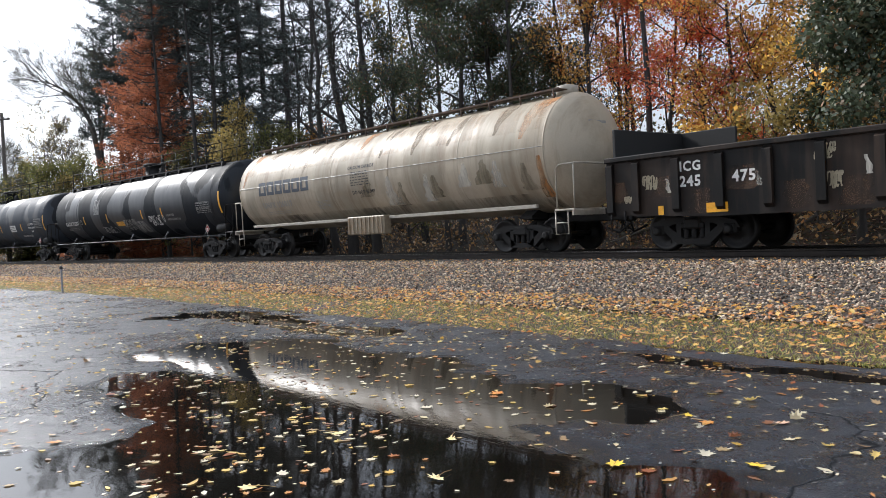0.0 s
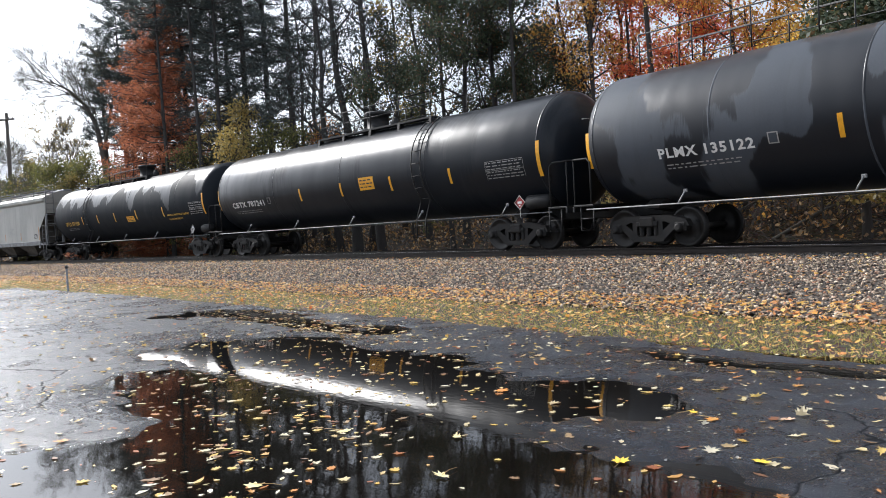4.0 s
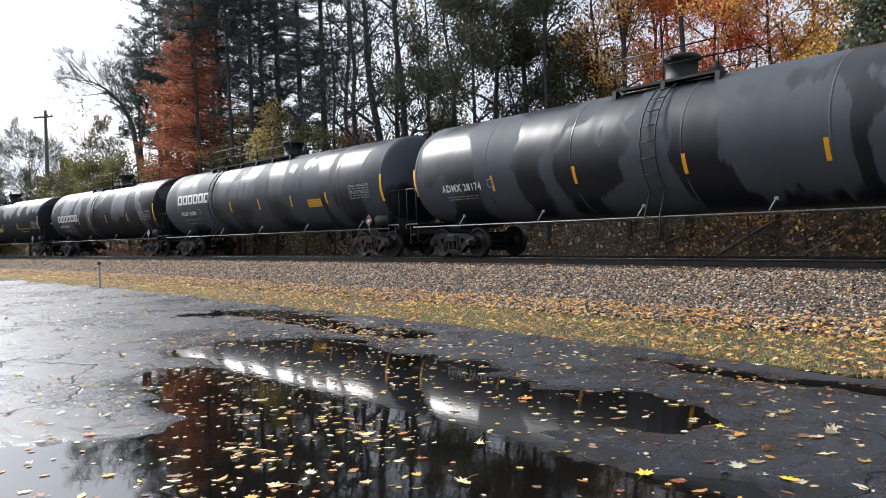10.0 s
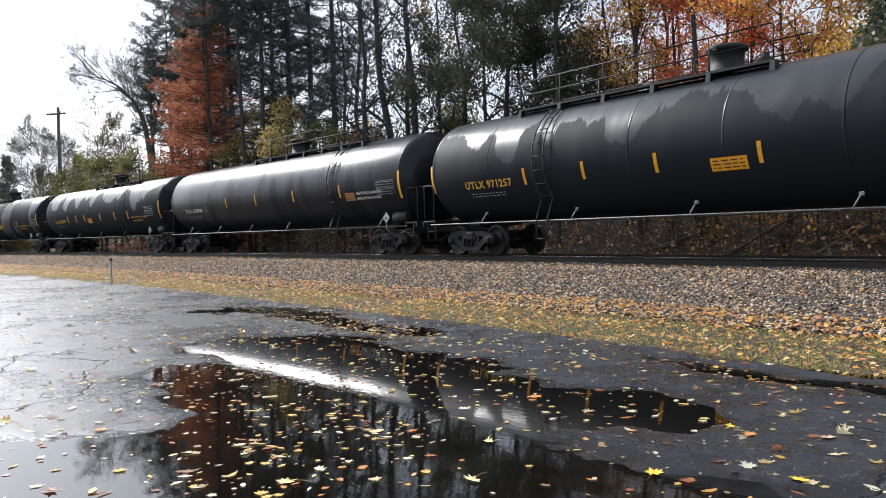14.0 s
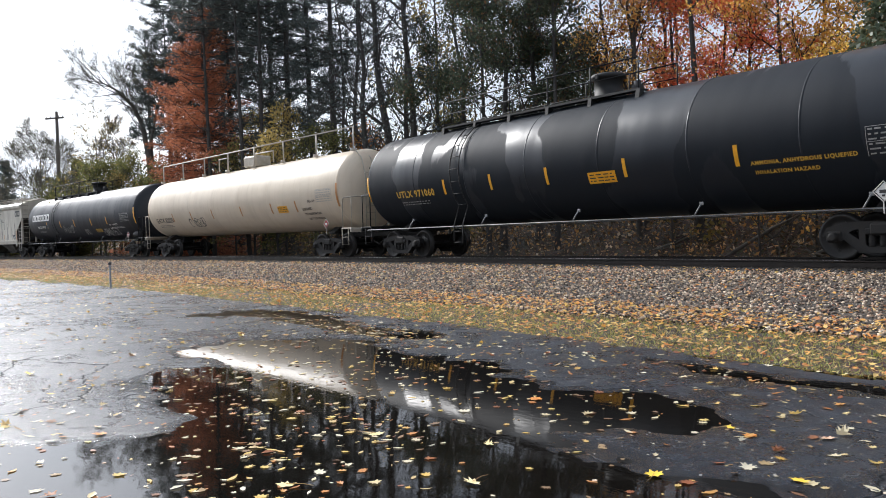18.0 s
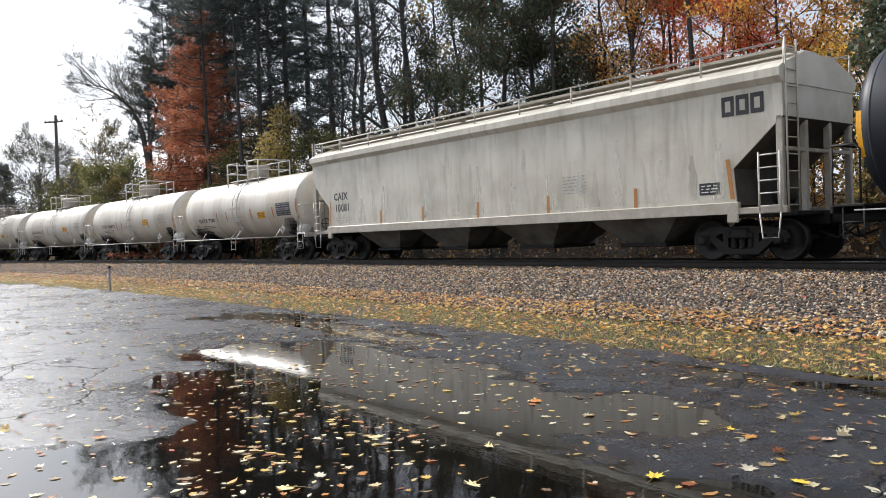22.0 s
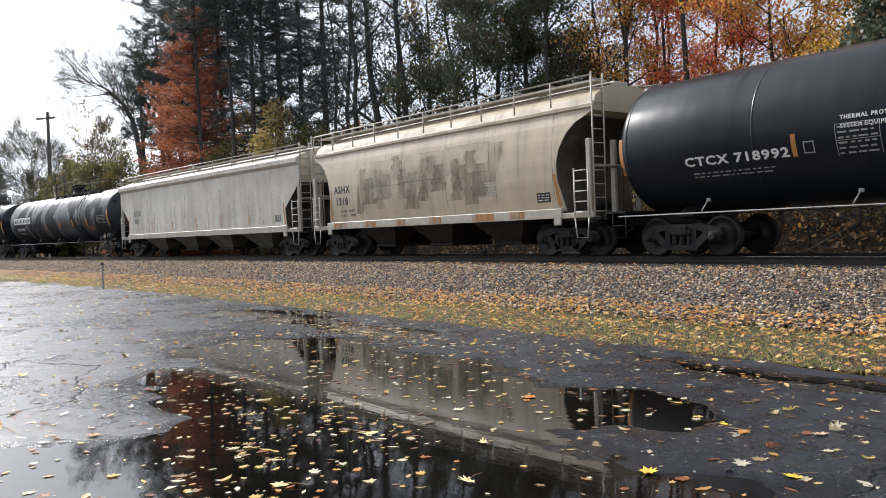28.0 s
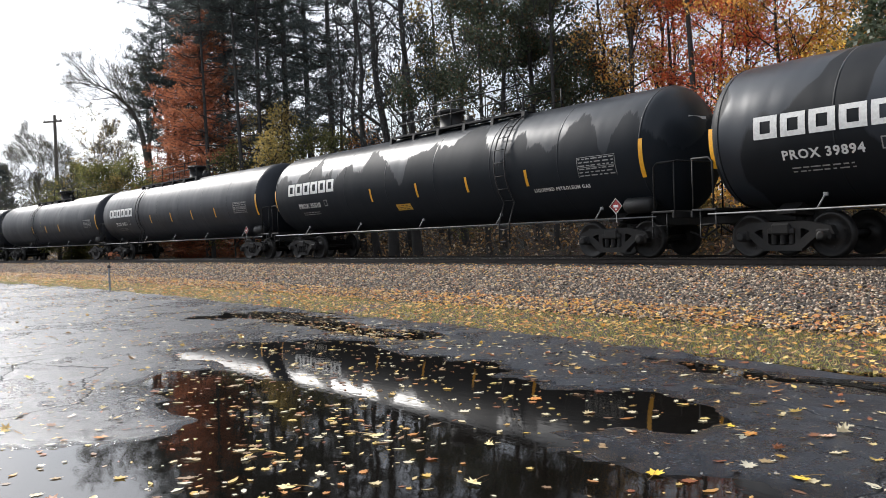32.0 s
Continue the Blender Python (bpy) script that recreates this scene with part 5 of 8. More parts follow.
for i, (yaw, beyond, h, rad, gap, low, wide) in enumerate(((15.9, 19, 15.6, 2.2, 0.4, 0.5, 0.7), (16.9, 17, 17.4, 2.6, 0.3, 0.42, 0.7), (18.0, 17, 21.0, 3.5, 0.0, 0.35, 0.8), (19.0, 19, 23, 4.0, 0.0, 0.3, 0.78), (20.2, 20, 22, 3.4, 0.05, 0.25, 0.6), (21.4, 13, 22, 3.2, 0.2, 0.2, 0.6), (22.7, 17, 25, 3.8, 0.25, 0.2, 0.55),
                                                             (23.8, 20, 23, 3.4, 0.3, 0.2, 0.6), (24.7, 12, 24, 3.3, 0.25, 0.2, 0.6), (26.6, 15, 24, 3.6, 0.12, 0.22, 0.6), (28.2, 12, 21, 3.2, 0.25, 0.3, 0.65))):
    ragged_pine("tall dark pine with ragged blue-green boughs", yaw, beyond, h, rad, 118 + i, low, gap, wide)
broadleaf("shrub", "yellow-green bush in autumn leaf", 23.8, 5.5, 7.4, LEAF_YELLOW, 131, per=5, width=0.22, clump=0.6, size=0.11, trunk=0.1, clear=0.12, category="shrub")
broadleaf("shrub", "yellow-green young tree before dark pines", 24.4, 7, 9.4, LEAF_YELLOW, 133, per=4, width=0.17, clump=0.6, size=0.11, trunk=0.1, clear=0.2, category="shrub")
broadleaf("shrub", "yellowing bush at the foot of the pines", 22.2, 6, 5.0, LEAF_OLIVE, 132, per=12, width=0.34, clump=0.55, size=0.12, trunk=0.1, clear=0.12, category="shrub")
# dark bare-stemmed pines in the middle
for i, (yaw, beyond, h, tr) in enumerate(((29.9, 10, 19, 0.20), (30.9, 8, 20, 0.22), (32.0, 7.5, 21, 0.30), (33.0, 9, 20, 0.2), (33.7, 7.5, 21, 0.26), (29.0, 12, 18, 0.17))):
    broadleaf("pine", "dark tall pine with a bare lower stem", yaw, beyond, h, NEEDLE, 140 + i, per=1.5, clump=0.5, size=0.13, trunk=tr, clear=0.22, spread=0.9, level=3, boughs=(4, 6), width=0.13, lean=(-0.12 * (i % 3), -0.2 * (i % 3)), wander=0.12)
broadleaf("tree", "dark slender tree with olive leaves", 35.4, 12, 17, LEAF_YELLOW, 150, per=4, clump=0.7, size=0.15, trunk=0.16, clear=0.3, width=0.14)
for i, (yaw, beyond, h) in enumerate(((37.2, 9, 15), (39.8, 8, 16), (42.4, 9, 16), (44.4, 11, 14.5))):
    broadleaf("oak", "dark green oak turning brown", yaw, beyond, h, LEAF_OAK, 160 + i, per=40, clump=0.55, size=0.085, trunk=0.2, clear=0.22, level=3, boughs=(4, 6), width=0.20, wander=0.12)
# maples
MAPLES = ((48.0, 11, 15, LEAF_RUST, "rusty brown maple with open branches", 9, 0.15), (49.7, 9, 15, LEAF_ORANGE, "orange maple with open branches", 9, 0.15), (51.2, 11, 15, LEAF_ORANGE, "slender orange maple thinning out", 8, 0.14), (52.4, 12, 14, LEAF_RED, "pale red maple with open branches", 10, 0.14),
          (54.4, 8.5, 12.5, LEAF_RED, "bright red maple in full autumn colour", 18, 0.20), (56.6, 9.5, 12.0, LEAF_RED, "red and orange maple in autumn", 16, 0.19), (58.8, 8, 11.5, LEAF_ORANGE, "golden orange maple in autumn", 15, 0.19),
          (61.2, 9.5, 14, LEAF_GOLD, "gold-yellow maple in autumn", 14, 0.19), (63.6, 9, 13, LEAF_ORANGE, "orange-yellow maple in autumn", 14, 0.19), (68.5, 8, 13, LEAF_GOLD, "yellow maple in autumn leaf", 22, 0.2), (72.0, 9, 14, LEAF_ORANGE, "orange maple in autumn leaf", 20, 0.2))
for i, (yaw, beyond, h, m, lab, per, wide) in enumerate(MAPLES):
    broadleaf("maple", lab, yaw, beyond, h, m, 180 + i, per=per * 1.0, clump=0.62, size=0.085, trunk=0.13, clear=0.14 if per > 10 else 0.25, level=3, boughs=(4, 6), width=wide, wander=0.12, squash=0.5)
broadleaf("oak", "dark green oak still in summer leaf", 66.0, 5.5, 8.0, LEAF_OAK, 195, per=26, clump=0.7, size=0.12, trunk=0.16, clear=0.2, level=3, boughs=(4, 6), width=0.2)
for i, (yaw, beyond, h, tr) in enumerate(((53.3, 7.0, 18, 0.16), (49.3, 8.0, 16, 0.12), (51.6, 9.0, 16, 0.11), (63.6, 12, 17, 0.16), (38.8, 7.2, 16, 0.14), (43.6, 7.4, 16, 0.14))):
    broadleaf("tree", "dark straight trunk with few leaves", yaw, beyond, h, LEAF_RUST if yaw > 46 else LEAF_OAK, 200 + i, per=3, clump=0.8, size=0.12, trunk=tr, clear=0.5, level=3, width=0.12, wander=0.04)
for i, (yaw, beyond, h, m) in enumerate(((57.0, 5.5, 4.2, LEAF_ORANGE), (60.5, 6, 4.6, LEAF_YELLOW), (63.5, 5.5, 4.4, LEAF_YELLOW), (66.0, 6, 4.8, LEAF_ORANGE), (51.5, 6.5, 3.6, LEAF_YELLOW))):
    broadleaf("shrub", "young maple shrub in yellow and orange leaf", yaw, beyond, h, m, 220 + i, per=12, clump=0.5, size=0.13, trunk=0.05, clear=0.1, level=2, boughs=(4, 7), category="shrub")


# far woods behind the first rows
def far_woods(seed):
    rng = np.random.RandomState(seed)
    P, n_tot = [], 0
    for i in range(84):
        yaw = rng.uniform(16, 80) if i < 44 else rng.uniform(16, 48)
        r = line_distance(yaw) + rng.uniform(24, 55)
        a = math.radians(yaw)
        x, y = -r * math.cos(a), r * math.sin(a)
        h = rng.uniform(5, 10)
        n = 520
        c = rng.normal(0, 1, (n, 3)) * (1.5, 1.5, h * 0.22) + (x, y, RAIL + 1.2 + h * 0.6)
        u = rng.normal(0, 1, (n, 3))
        u /= np.linalg.norm(u, axis=1, keepdims=True)
        w = np.cross(u, rng.normal(0, 1, (n, 3)))
        w /= np.linalg.norm(w, axis=1, keepdims=True)
        P.append(np.stack([c - u * 0.16, c - w * 0.11, c + u * 0.16, c + w * 0.11], 1).reshape(-1, 3))
        tz = np.array([(x - 0.09, y, RAIL), (x + 0.09, y, RAIL), (x + 0.04, y, RAIL + h), (x - 0.04, y, RAIL + h)])
        P.append(tz)
        P.append(tz[:, [0, 1, 2]] + (0.05, 0.09, 0))
    P = np.concatenate(P)
    return mass_mesh("far_woods", P, np.arange(len(P)).reshape(-1, 4), LEAF_FAR)


tagged(part("far_woods", far_woods(300), None), "dim brownish woods further back from the railway", "woods", kind="stuff")


# brush and fallen branches on the bank
def brush(seed):
    rng = random.Random(seed)
    g = Geo()
    for i in range(520):
        s = rng.uniform(-52, 6)
        off = rng.uniform(4.0, 9.5)
        q = spot(s, off, float(bank_height(np.array([off]), np.array([s]))[0]))
        L = rng.uniform(0.4, 1.5)
        d = Vector((rng.uniform(-1, 1), rng.uniform(-0.6, 0.6), rng.uniform(0.1, 1.2))).normalized()
        e = q + d * L * 0.5 + Vector((rng.uniform(-0.1, 0.1), 0, rng.uniform(-0.05, 0.1)))
        g.pipe([q, e, q + d * L], 0.012, 3, [0.016, 0.011, 0.004], False)
    return g


def undergrowth(seed):
    rng = np.random.RandomState(seed)
    n = 42000
    s, off, x, y, z = scatter_on_bank(n, -85, 14, 4.2, 13.0, rng, 1.1)
    hump = fractal(s * 0.45, off * 0.5, 91, 3)
    up = rng.rand(n) ** 1.5 * np.clip((hump - 0.30) * 6.0, 0.15, 1.9)
    c = np.stack([x, y, z + 0.05 + up], -1)
    u = rng.normal(0, 1, (n, 3))
    u /= np.linalg.norm(u, axis=1, keepdims=True)
    w = np.cross(u, rng.normal(0, 1, (n, 3)))
    w /= np.linalg.norm(w, axis=1, keepdims=True)
    q = rng.uniform(0.04, 0.10, (n, 1))
    P = np.stack([c - u * q, c - w * q * 0.6, c + u * q, c + w * q * 0.6], 1).reshape(-1, 3)
    return mass_mesh("undergrowth", P, np.arange(4 * n).reshape(-1, 4), LITTER)


tagged(part("undergrowth", undergrowth(320)), "brown and orange undergrowth of dying weeds on the bank", "undergrowth", kind="stuff")
tagged(part("brush", brush(310), BARK_PALE), "tangled dry twigs and brush on the bank", "brush", kind="stuff")
for s, off, L, a, tilt in ((-14.5, 4.6, 3.2, 0.5, 0.5), (-13.0, 5.2, 2.6, 2.4, 0.6), (-11.8, 4.8, 2.8, 0.9, 0.35), (-17.5, 5.4, 2.4, 0.3, 0.25)):
    q = spot(s, off, float(bank_height(np.array([off]), np.array([s]))[0]) + 0.05)
    g = Geo()
    d = Vector((math.cos(a), 0.3, tilt)).normalized()
    g.pipe([(0, 0, 0), d * L * 0.5 + Vector((0, 0, 0.1)), d * L], 0.05, 6, [0.06, 0.045, 0.015])
    g.pipe([d * L * 0.45, d * L * 0.6 + Vector((0.3, 0.2, 0.5)), d * L * 0.7 + Vector((0.4, 0.3, 1.0))], 0.03, 5, [0.03, 0.02, 0.006])
    tagged(part("fallen_branch", g, BARK_PALE, at=Matrix.Translation(q)), "bleached fallen branch lying on the bank", "branch", "fallen branches")

# utility pole
_p, _r = place_for(9.95, 9.0)
_top = 1.431 + _r * math.tan(radians(8.55))
pole = thing("utility_pole", "weathered wooden utility pole with one crossarm", "utility pole", at=Matrix.Translation(_p) @ pose(0, 0, 0, 0, 2.2, radians(0)))
_h = _top - _p.z
part("pole", Geo().pipe([(0, 0, 0), (0, 0, _h)], 0.16, 10, [0.19, 0.12]), POLE_WOOD, pole)
part("crossarm", Geo().box((0, -0.16, _h - 0.55), (2.2, 0.12, 0.14), 0.01, Matrix.Rotation(0.5, 3, "Z")), POLE_WOOD, pole)
for dx in (-0.95, -0.5, 0.5, 0.95):
    part("insulator", Geo().lathe([(0, 0.03), (0.05, 0.045), (0.1, 0.05), (0.14, 0.03)], 8, (dx * math.cos(0.5), -0.16 + dx * math.sin(0.5), _h - 0.48), "z"), MARK_GREY, pole)
# small marker post at the edge of the car park
_m = Vector((-28.24 * 0.96, 6.43 * 0.96, 0.02))
post = thing("marker_post", "thin grey-blue marker post in the verge", "post", at=Matrix.Translation(_m))
part("shaft", Geo().box((0, 0, 0.38), (0.07, 0.05, 0.8), 0.008), POST_GREY, post)
part("cap", Geo().lathe([(0, 0.05), (0.06, 0.055), (0.1, 0.02)], 8, (0, 0, 0.76), "z"), MARK_BLACK, post)

# ------------------------------------------------------------------ railway cars: shared pieces
# a car's own space: x towards the train's front, y away from the car park, z above the rail
_glyphs = {}


def letters(text, size):
    """Flat lettering in Blender's own font: points, faces, width."""
    if text not in _glyphs:
        cu = bpy.data.curves.new("lettering", "FONT")
        cu.body, cu.size, cu.resolution_u, cu.offset, cu.space_character = text, 1.0, 2, 0.032, 1.14
        ob = bpy.data.objects.new("lettering", cu)
        me = ob.to_mesh()
        vs = np.array([tuple(v.co)[:2] for v in me.vertices]) if len(me.vertices) else np.zeros((0, 2))
        fs = [tuple(p.vertices) for p in me.polygons]
        ob.to_mesh_clear()
        bpy.data.objects.remove(ob)
        bpy.data.curves.remove(cu)
        _glyphs[text] = (vs, fs)
    vs, fs = _glyphs[text]
    return vs * size / 0.73, fs, (float(vs[:, 0].max()) * size / 0.73 if len(vs) else 0.0)


class Wall:
    """A place to put marks: a round shell or a flat side. Marks are given by x and height above the rail."""

    def __init__(self, r=None, zc=0.0, y=None):
        self.r, self.zc, self.y = r, zc, y

    def at(self, x, z, up, lift):
        if self.r is None:
            return (x, self.y - lift, z + up)
        a = math.asin(max(-0.98, min(0.98, (z - self.zc) / self.r))) + up / self.r
        return (x, -(self.r + lift) * math.cos(a), self.zc + (self.r + lift) * math.sin(a))

    def text(self, text, x, z, size, wide=1.0, lift=0.006):
        vs, fs, w = letters(text, size)
        g = Geo()
        g.add([self.at(x + float(u) * wide, z, float(v) - size / 2, lift) for u, v in vs], fs)
        return g

    def patch(self, x0, x1, z, tall, lift=0.005, g=None, slant=0.0):
        g = g or Geo()
        n = 5
        vs = []
        for i in range(n):
            up = tall * (i / (n - 1) - 0.5)
            vs += [self.at(x0 + slant * up, z, up, lift), self.at(x1 + slant * up, z, up, lift)]
        g.add(vs, [(2 * i, 2 * i + 1, 2 * i + 3, 2 * i + 2) for i in range(n - 1)], True)
        return g

    def drip(self, x, z, tall, top, foot, lean=0.0, seed=0, lift=0.005):
        """A run of dirt or a cleaner streak: from its top at height z downwards, with uneven edges. top, foot: its widths."""
        rng = random.Random(seed)
        g = Geo()
        n = 9
        vs = []
        for i in range(n):
            f = i / (n - 1)
            w = top + (foot - top) * f
            a, b = rng.uniform(-0.14, 0.14) * w, rng.uniform(-0.14, 0.14) * w
            m = x + lean * f + rng.uniform(-0.02, 0.02)
            vs += [self.at(m - w / 2 + a, z, -tall * f, lift), self.at(m + w / 2 + b, z, -tall * f, lift)]
        g.add(vs, [(2 * i + 2, 2 * i + 3, 2 * i + 1, 2 * i) for i in range(n - 1)], True)
        return g

    def bars(self, x0, x1, z, tall, rows, seed, lift=0.006):
        """Writing too small to read: rows of plain bars."""
        rng = random.Random(seed)
        g = Geo()
        step = tall / rows
        for i in range(rows):
            x = x0
            zz = tall / 2 - (i + 0.5) * step
            while x < x1 - 0.05:
                w = min(rng.uniform(0.05, 0.2), x1 - x)
                vs = [self.at(x, z, zz - step * 0.17, lift), self.at(x + w, z, zz - step * 0.17, lift), self.at(x + w, z, zz + step * 0.17, lift), self.at(x, z, zz + step * 0.17, lift)]
                g.add(vs, [(0, 1, 2, 3)])
                x += w + rng.uniform(0.03, 0.07)
        return g

    def scrawl(self, x, z, w, h, seed, thick=0.015, lift=0.006):
        """Loops of sprayed paint."""
        rng = random.Random(seed)
        g = Geo()
        for k in range(12):
            px, pz = x + w * (k + 0.3) / 12, rng.uniform(-0.2, 0.2) * h
            a = rng.uniform(0, 6.28)
            pts = []
            for i in range(9):
                a += rng.uniform(0.2, 1.1)
                px += math.cos(a) * w * 0.05
                pz = max(-h / 2, min(h / 2, pz + math.sin(a) * h * 0.3))
                pts.append((px, pz))
            for (ax, az), (bx, bz) in zip(pts, pts[1:]):
                dx, dz = bx - ax, bz - az
                L = math.hypot(dx, dz) or 1
                nx, nz = -dz / L * thick, dx / L * thick
                vs = [self.at(ax + nx, z, az + nz, lift), self.at(bx + nx, z, bz + nz, lift), self.at(bx - nx, z, bz - nz, lift), self.at(ax - nx, z, az - nz, lift)]
                g.add(vs, [(0, 1, 2, 3)])
        return g

    def block_word(self, x0, x1, z, tall, n, lift=0.007):
        """A brand's wordmark as plain heavy frames, one beside the other."""
        made = []
        step = (x1 - x0) / n
        for i in range(n):
            a, b = x0 + i * step, x0 + (i + 0.88) * step
            t = step * 0.25
            us, ws = (a, a + t, b - t, b), (-0.5, -0.27, 0.0, 0.27, 0.5)
            g = Geo()
            g.add([self.at(u, z, w * tall, lift) for w in ws for u in us],
                  [(4 * j + k, 4 * j + k + 1, 4 * j + k + 5, 4 * j + k + 4) for j in range(4) for k in range(3) if not (k == 1 and j in (1, 2))])
            made.append(g)
        return made


class BulgedWall(Wall):
    """The rounded side of a hopper."""

    def at(self, x, z, up, lift):
        return (x, -bulge_width(z + up) - lift, z + up)


def bulge_width(z):
    return float(np.interp(z, (1.2, 1.6, 2.0, 2.5, 3.0, 3.4, 3.8, 4.05), (1.36, 1.43, 1.48, 1.5, 1.48, 1.43, 1.34, 1.24)))


_kept = {}


def shared(key, make):
    if key not in _kept:
        _kept[key] = make()
    return _kept[key]


def side_frame_mesh(mat):
    g = Geo()
    for poly in ([(-1.12, 0.48), (-1.04, 0.64), (-0.55, 0.75), (0.55, 0.75), (1.04, 0.64), (1.12, 0.48), (0.72, 0.50), (0.5, 0.60), (-0.5, 0.60), (-0.72, 0.50)],
                 [(-0.82, 0.50), (-0.62, 0.55), (-0.20, 0.24), (-0.42, 0.17)], [(0.42, 0.17), (0.20, 0.24), (0.62, 0.55), (0.82, 0.50)],
                 [(-0.44, 0.15), (0.44, 0.15), (0.38, 0.27), (-0.38, 0.27)], [(-0.42, 0.26), (-0.30, 0.26), (-0.30, 0.64), (-0.42, 0.64)], [(0.30, 0.26), (0.42, 0.26), (0.42, 0.64), (0.30, 0.64)]):
        g.prism(poly, "y", -0.09, 0.09)
    for x in (-0.2, 0.0, 0.2):
        prof = []
        for i in range(9):
            prof.append((0.27 + i * 0.03, 0.075 if i % 2 else 0.055))
        g.lathe(prof, 10, (x, -0.02, 0), "z")
    g.box((0, 0, 0.56), (0.6, 0.26, 0.12), 0.02)
    for x in (-0.889, 0.889):
        g.box((x, 0, 0.47), (0.32, 0.24, 0.24), 0.04)
        g.lathe([(-0.20, 0.05), (-0.19, 0.09), (-0.10, 0.10), (0.0, 0.10)], 14, (x, 0, 0.457), "y")
    return g.mesh("side_frame", mat)


def wheelset_mesh():
    g = Geo()
    for sg in (-1, 1):
        prof = [(-0.07, 0.08), (-0.07, 0.14), (-0.03, 0.17), (-0.02, 0.36), (-0.065, 0.40), (-0.065, 0.452), (0.03, 0.457), (0.055, 0.487), (0.07, 0.48), (0.07, 0.40), (0.03, 0.36), (0.02, 0.17), (0.08, 0.13), (0.08, 0.08)]
        g.lathe([(-sg * u, r) for u, r in prof] if sg > 0 else prof, 28, (0, 0.745 * sg, 0), "y")
        for k in range(4):
            a = k * 1.571 + 0.3
            g.box((0.27 * math.cos(a), (0.745 + 0.03) * sg, 0.27 * math.sin(a)), (0.05, 0.02, 0.05))
    g.lathe([(-0.98, 0.07), (0.98, 0.07)], 12, (0, 0, 0), "y")
    return g.mesh("wheelset", WHEEL_STEEL)


LEADING, TRAILING = [], []              # wheelsets of all cars, by their place in the truck


def add_truck(car, x, rusty=False):
    steel = TRUCK_RUST if rusty else TRUCK_STEEL
    tr = part("truck", shared("bolster", lambda: Geo().box((0, 0, 0.60), (0.42, 2.3, 0.24), 0.04).lathe([(0.70, 0.3), (0.86, 0.28)], 16, (0, 0, 0), "z").box((0.62, 0, 0.36), (0.1, 1.8, 0.12)).box((-0.62, 0, 0.36), (0.1, 1.8, 0.12)).mesh("truck", TRUCK_STEEL)), None, car, "dark cast steel four-wheel truck", Matrix.Translation((x, 0, 0)))
    fr = shared(("frame", rusty), lambda: side_frame_mesh(steel))
    part("side_frame", fr, None, tr, "rust-brown cast side frame" if rusty else "", Matrix.Translation((0, -1.0, 0)))
    part("side_frame", fr, None, tr, "rust-brown cast side frame" if rusty else "", Matrix.Translation((0, 1.0, 0)) @ Matrix.Rotation(math.pi, 4, "Z"))
    ws = shared("wheelset", wheelset_mesh)
    LEADING.append(part("wheelset", ws, None, tr, at=Matrix.Translation((0.889, 0, 0.457))))
    TRAILING.append(part("wheelset", ws, None, tr, at=Matrix.Translation((-0.889, 0, 0.457))))
    return tr


def add_coupler(car, x, way):
    g = shared("coupler", lambda: Geo().box((0.3, 0, 0.86), (0.6, 0.16, 0.18), 0.03).box((0.66, 0.05, 0.86), (0.26, 0.30, 0.28), 0.06).box((0.80, -0.12, 0.86), (0.16, 0.10, 0.26), 0.03).tube((0.6, 0.1, 0.74), (0.6, 0.25, 0.45), 0.025).pipe([(0.1, 0.4, 0.7), (0.5, 0.42, 0.45), (0.9, 0.4, 0.6)], 0.028, 6).mesh("coupler", TRUCK_STEEL))
    part("coupler", g, None, car, at=Matrix.Translation((x, 0, 0)) @ Matrix.Rotation(0 if way > 0 else math.pi, 4, "Z"))


def add_reflector(car, wall, x, z, mat, tall=0.46, w=0.10, label=""):
    part("reflector", wall.patch(x - w / 2, x + w / 2, z, tall, 0.006), mat, car, label)


def add_placard(car, x, z, y, mat):
    g = Geo()
    d = 0.155
    g.add([(x, y - 0.012, z - d), (x + d, y - 0.012, z), (x, y - 0.012, z + d), (x - d, y - 0.012, z)], [(0, 1, 2, 3)])
    g.add([(x, y + 0.01, z - d), (x + d, y + 0.01, z), (x, y + 0.01, z + d), (x - d, y + 0.01, z)], [(3, 2, 1, 0)])
    pl = part("placard", g, mat, car, "diamond hazard placard")
    part("holder", Geo().pipe([(x, y - 0.02, z - d - 0.03), (x + d + 0.03, y - 0.02, z), (x, y - 0.02, z + d + 0.03), (x - d - 0.03, y - 0.02, z), (x, y - 0.02, z - d - 0.03), (x, y, z - d - 0.25)], 0.012, 4), WHITE_IRON, pl)
    q = Geo().box((x, y - 0.02, z), (0.14, 0.008, 0.06)).box((x, y - 0.02, z - 0.075), (0.05, 0.008, 0.035))
    part("symbol", q, MARK_WHITE if mat is MARK_RED else MARK_BLACK, pl)


# ------------------------------------------------------------------ tank car
def shell_profile(L, r, head):
    prof = []
    n = 9
    for i in range(n + 1):
        a = math.pi / 2 * i / n
        prof.append((-L / 2 - head * math.cos(a), max(r * math.sin(a), 0.0)))
    k = 8
    for i in range(1, k):
        prof.append((-L / 2 + L * i / k, r))
    for i in range(n + 1):
        a = math.pi / 2 * (1 - i / n)
        prof.append((L / 2 + head * math.cos(a), max(r * math.sin(a), 0.0)))
    return prof


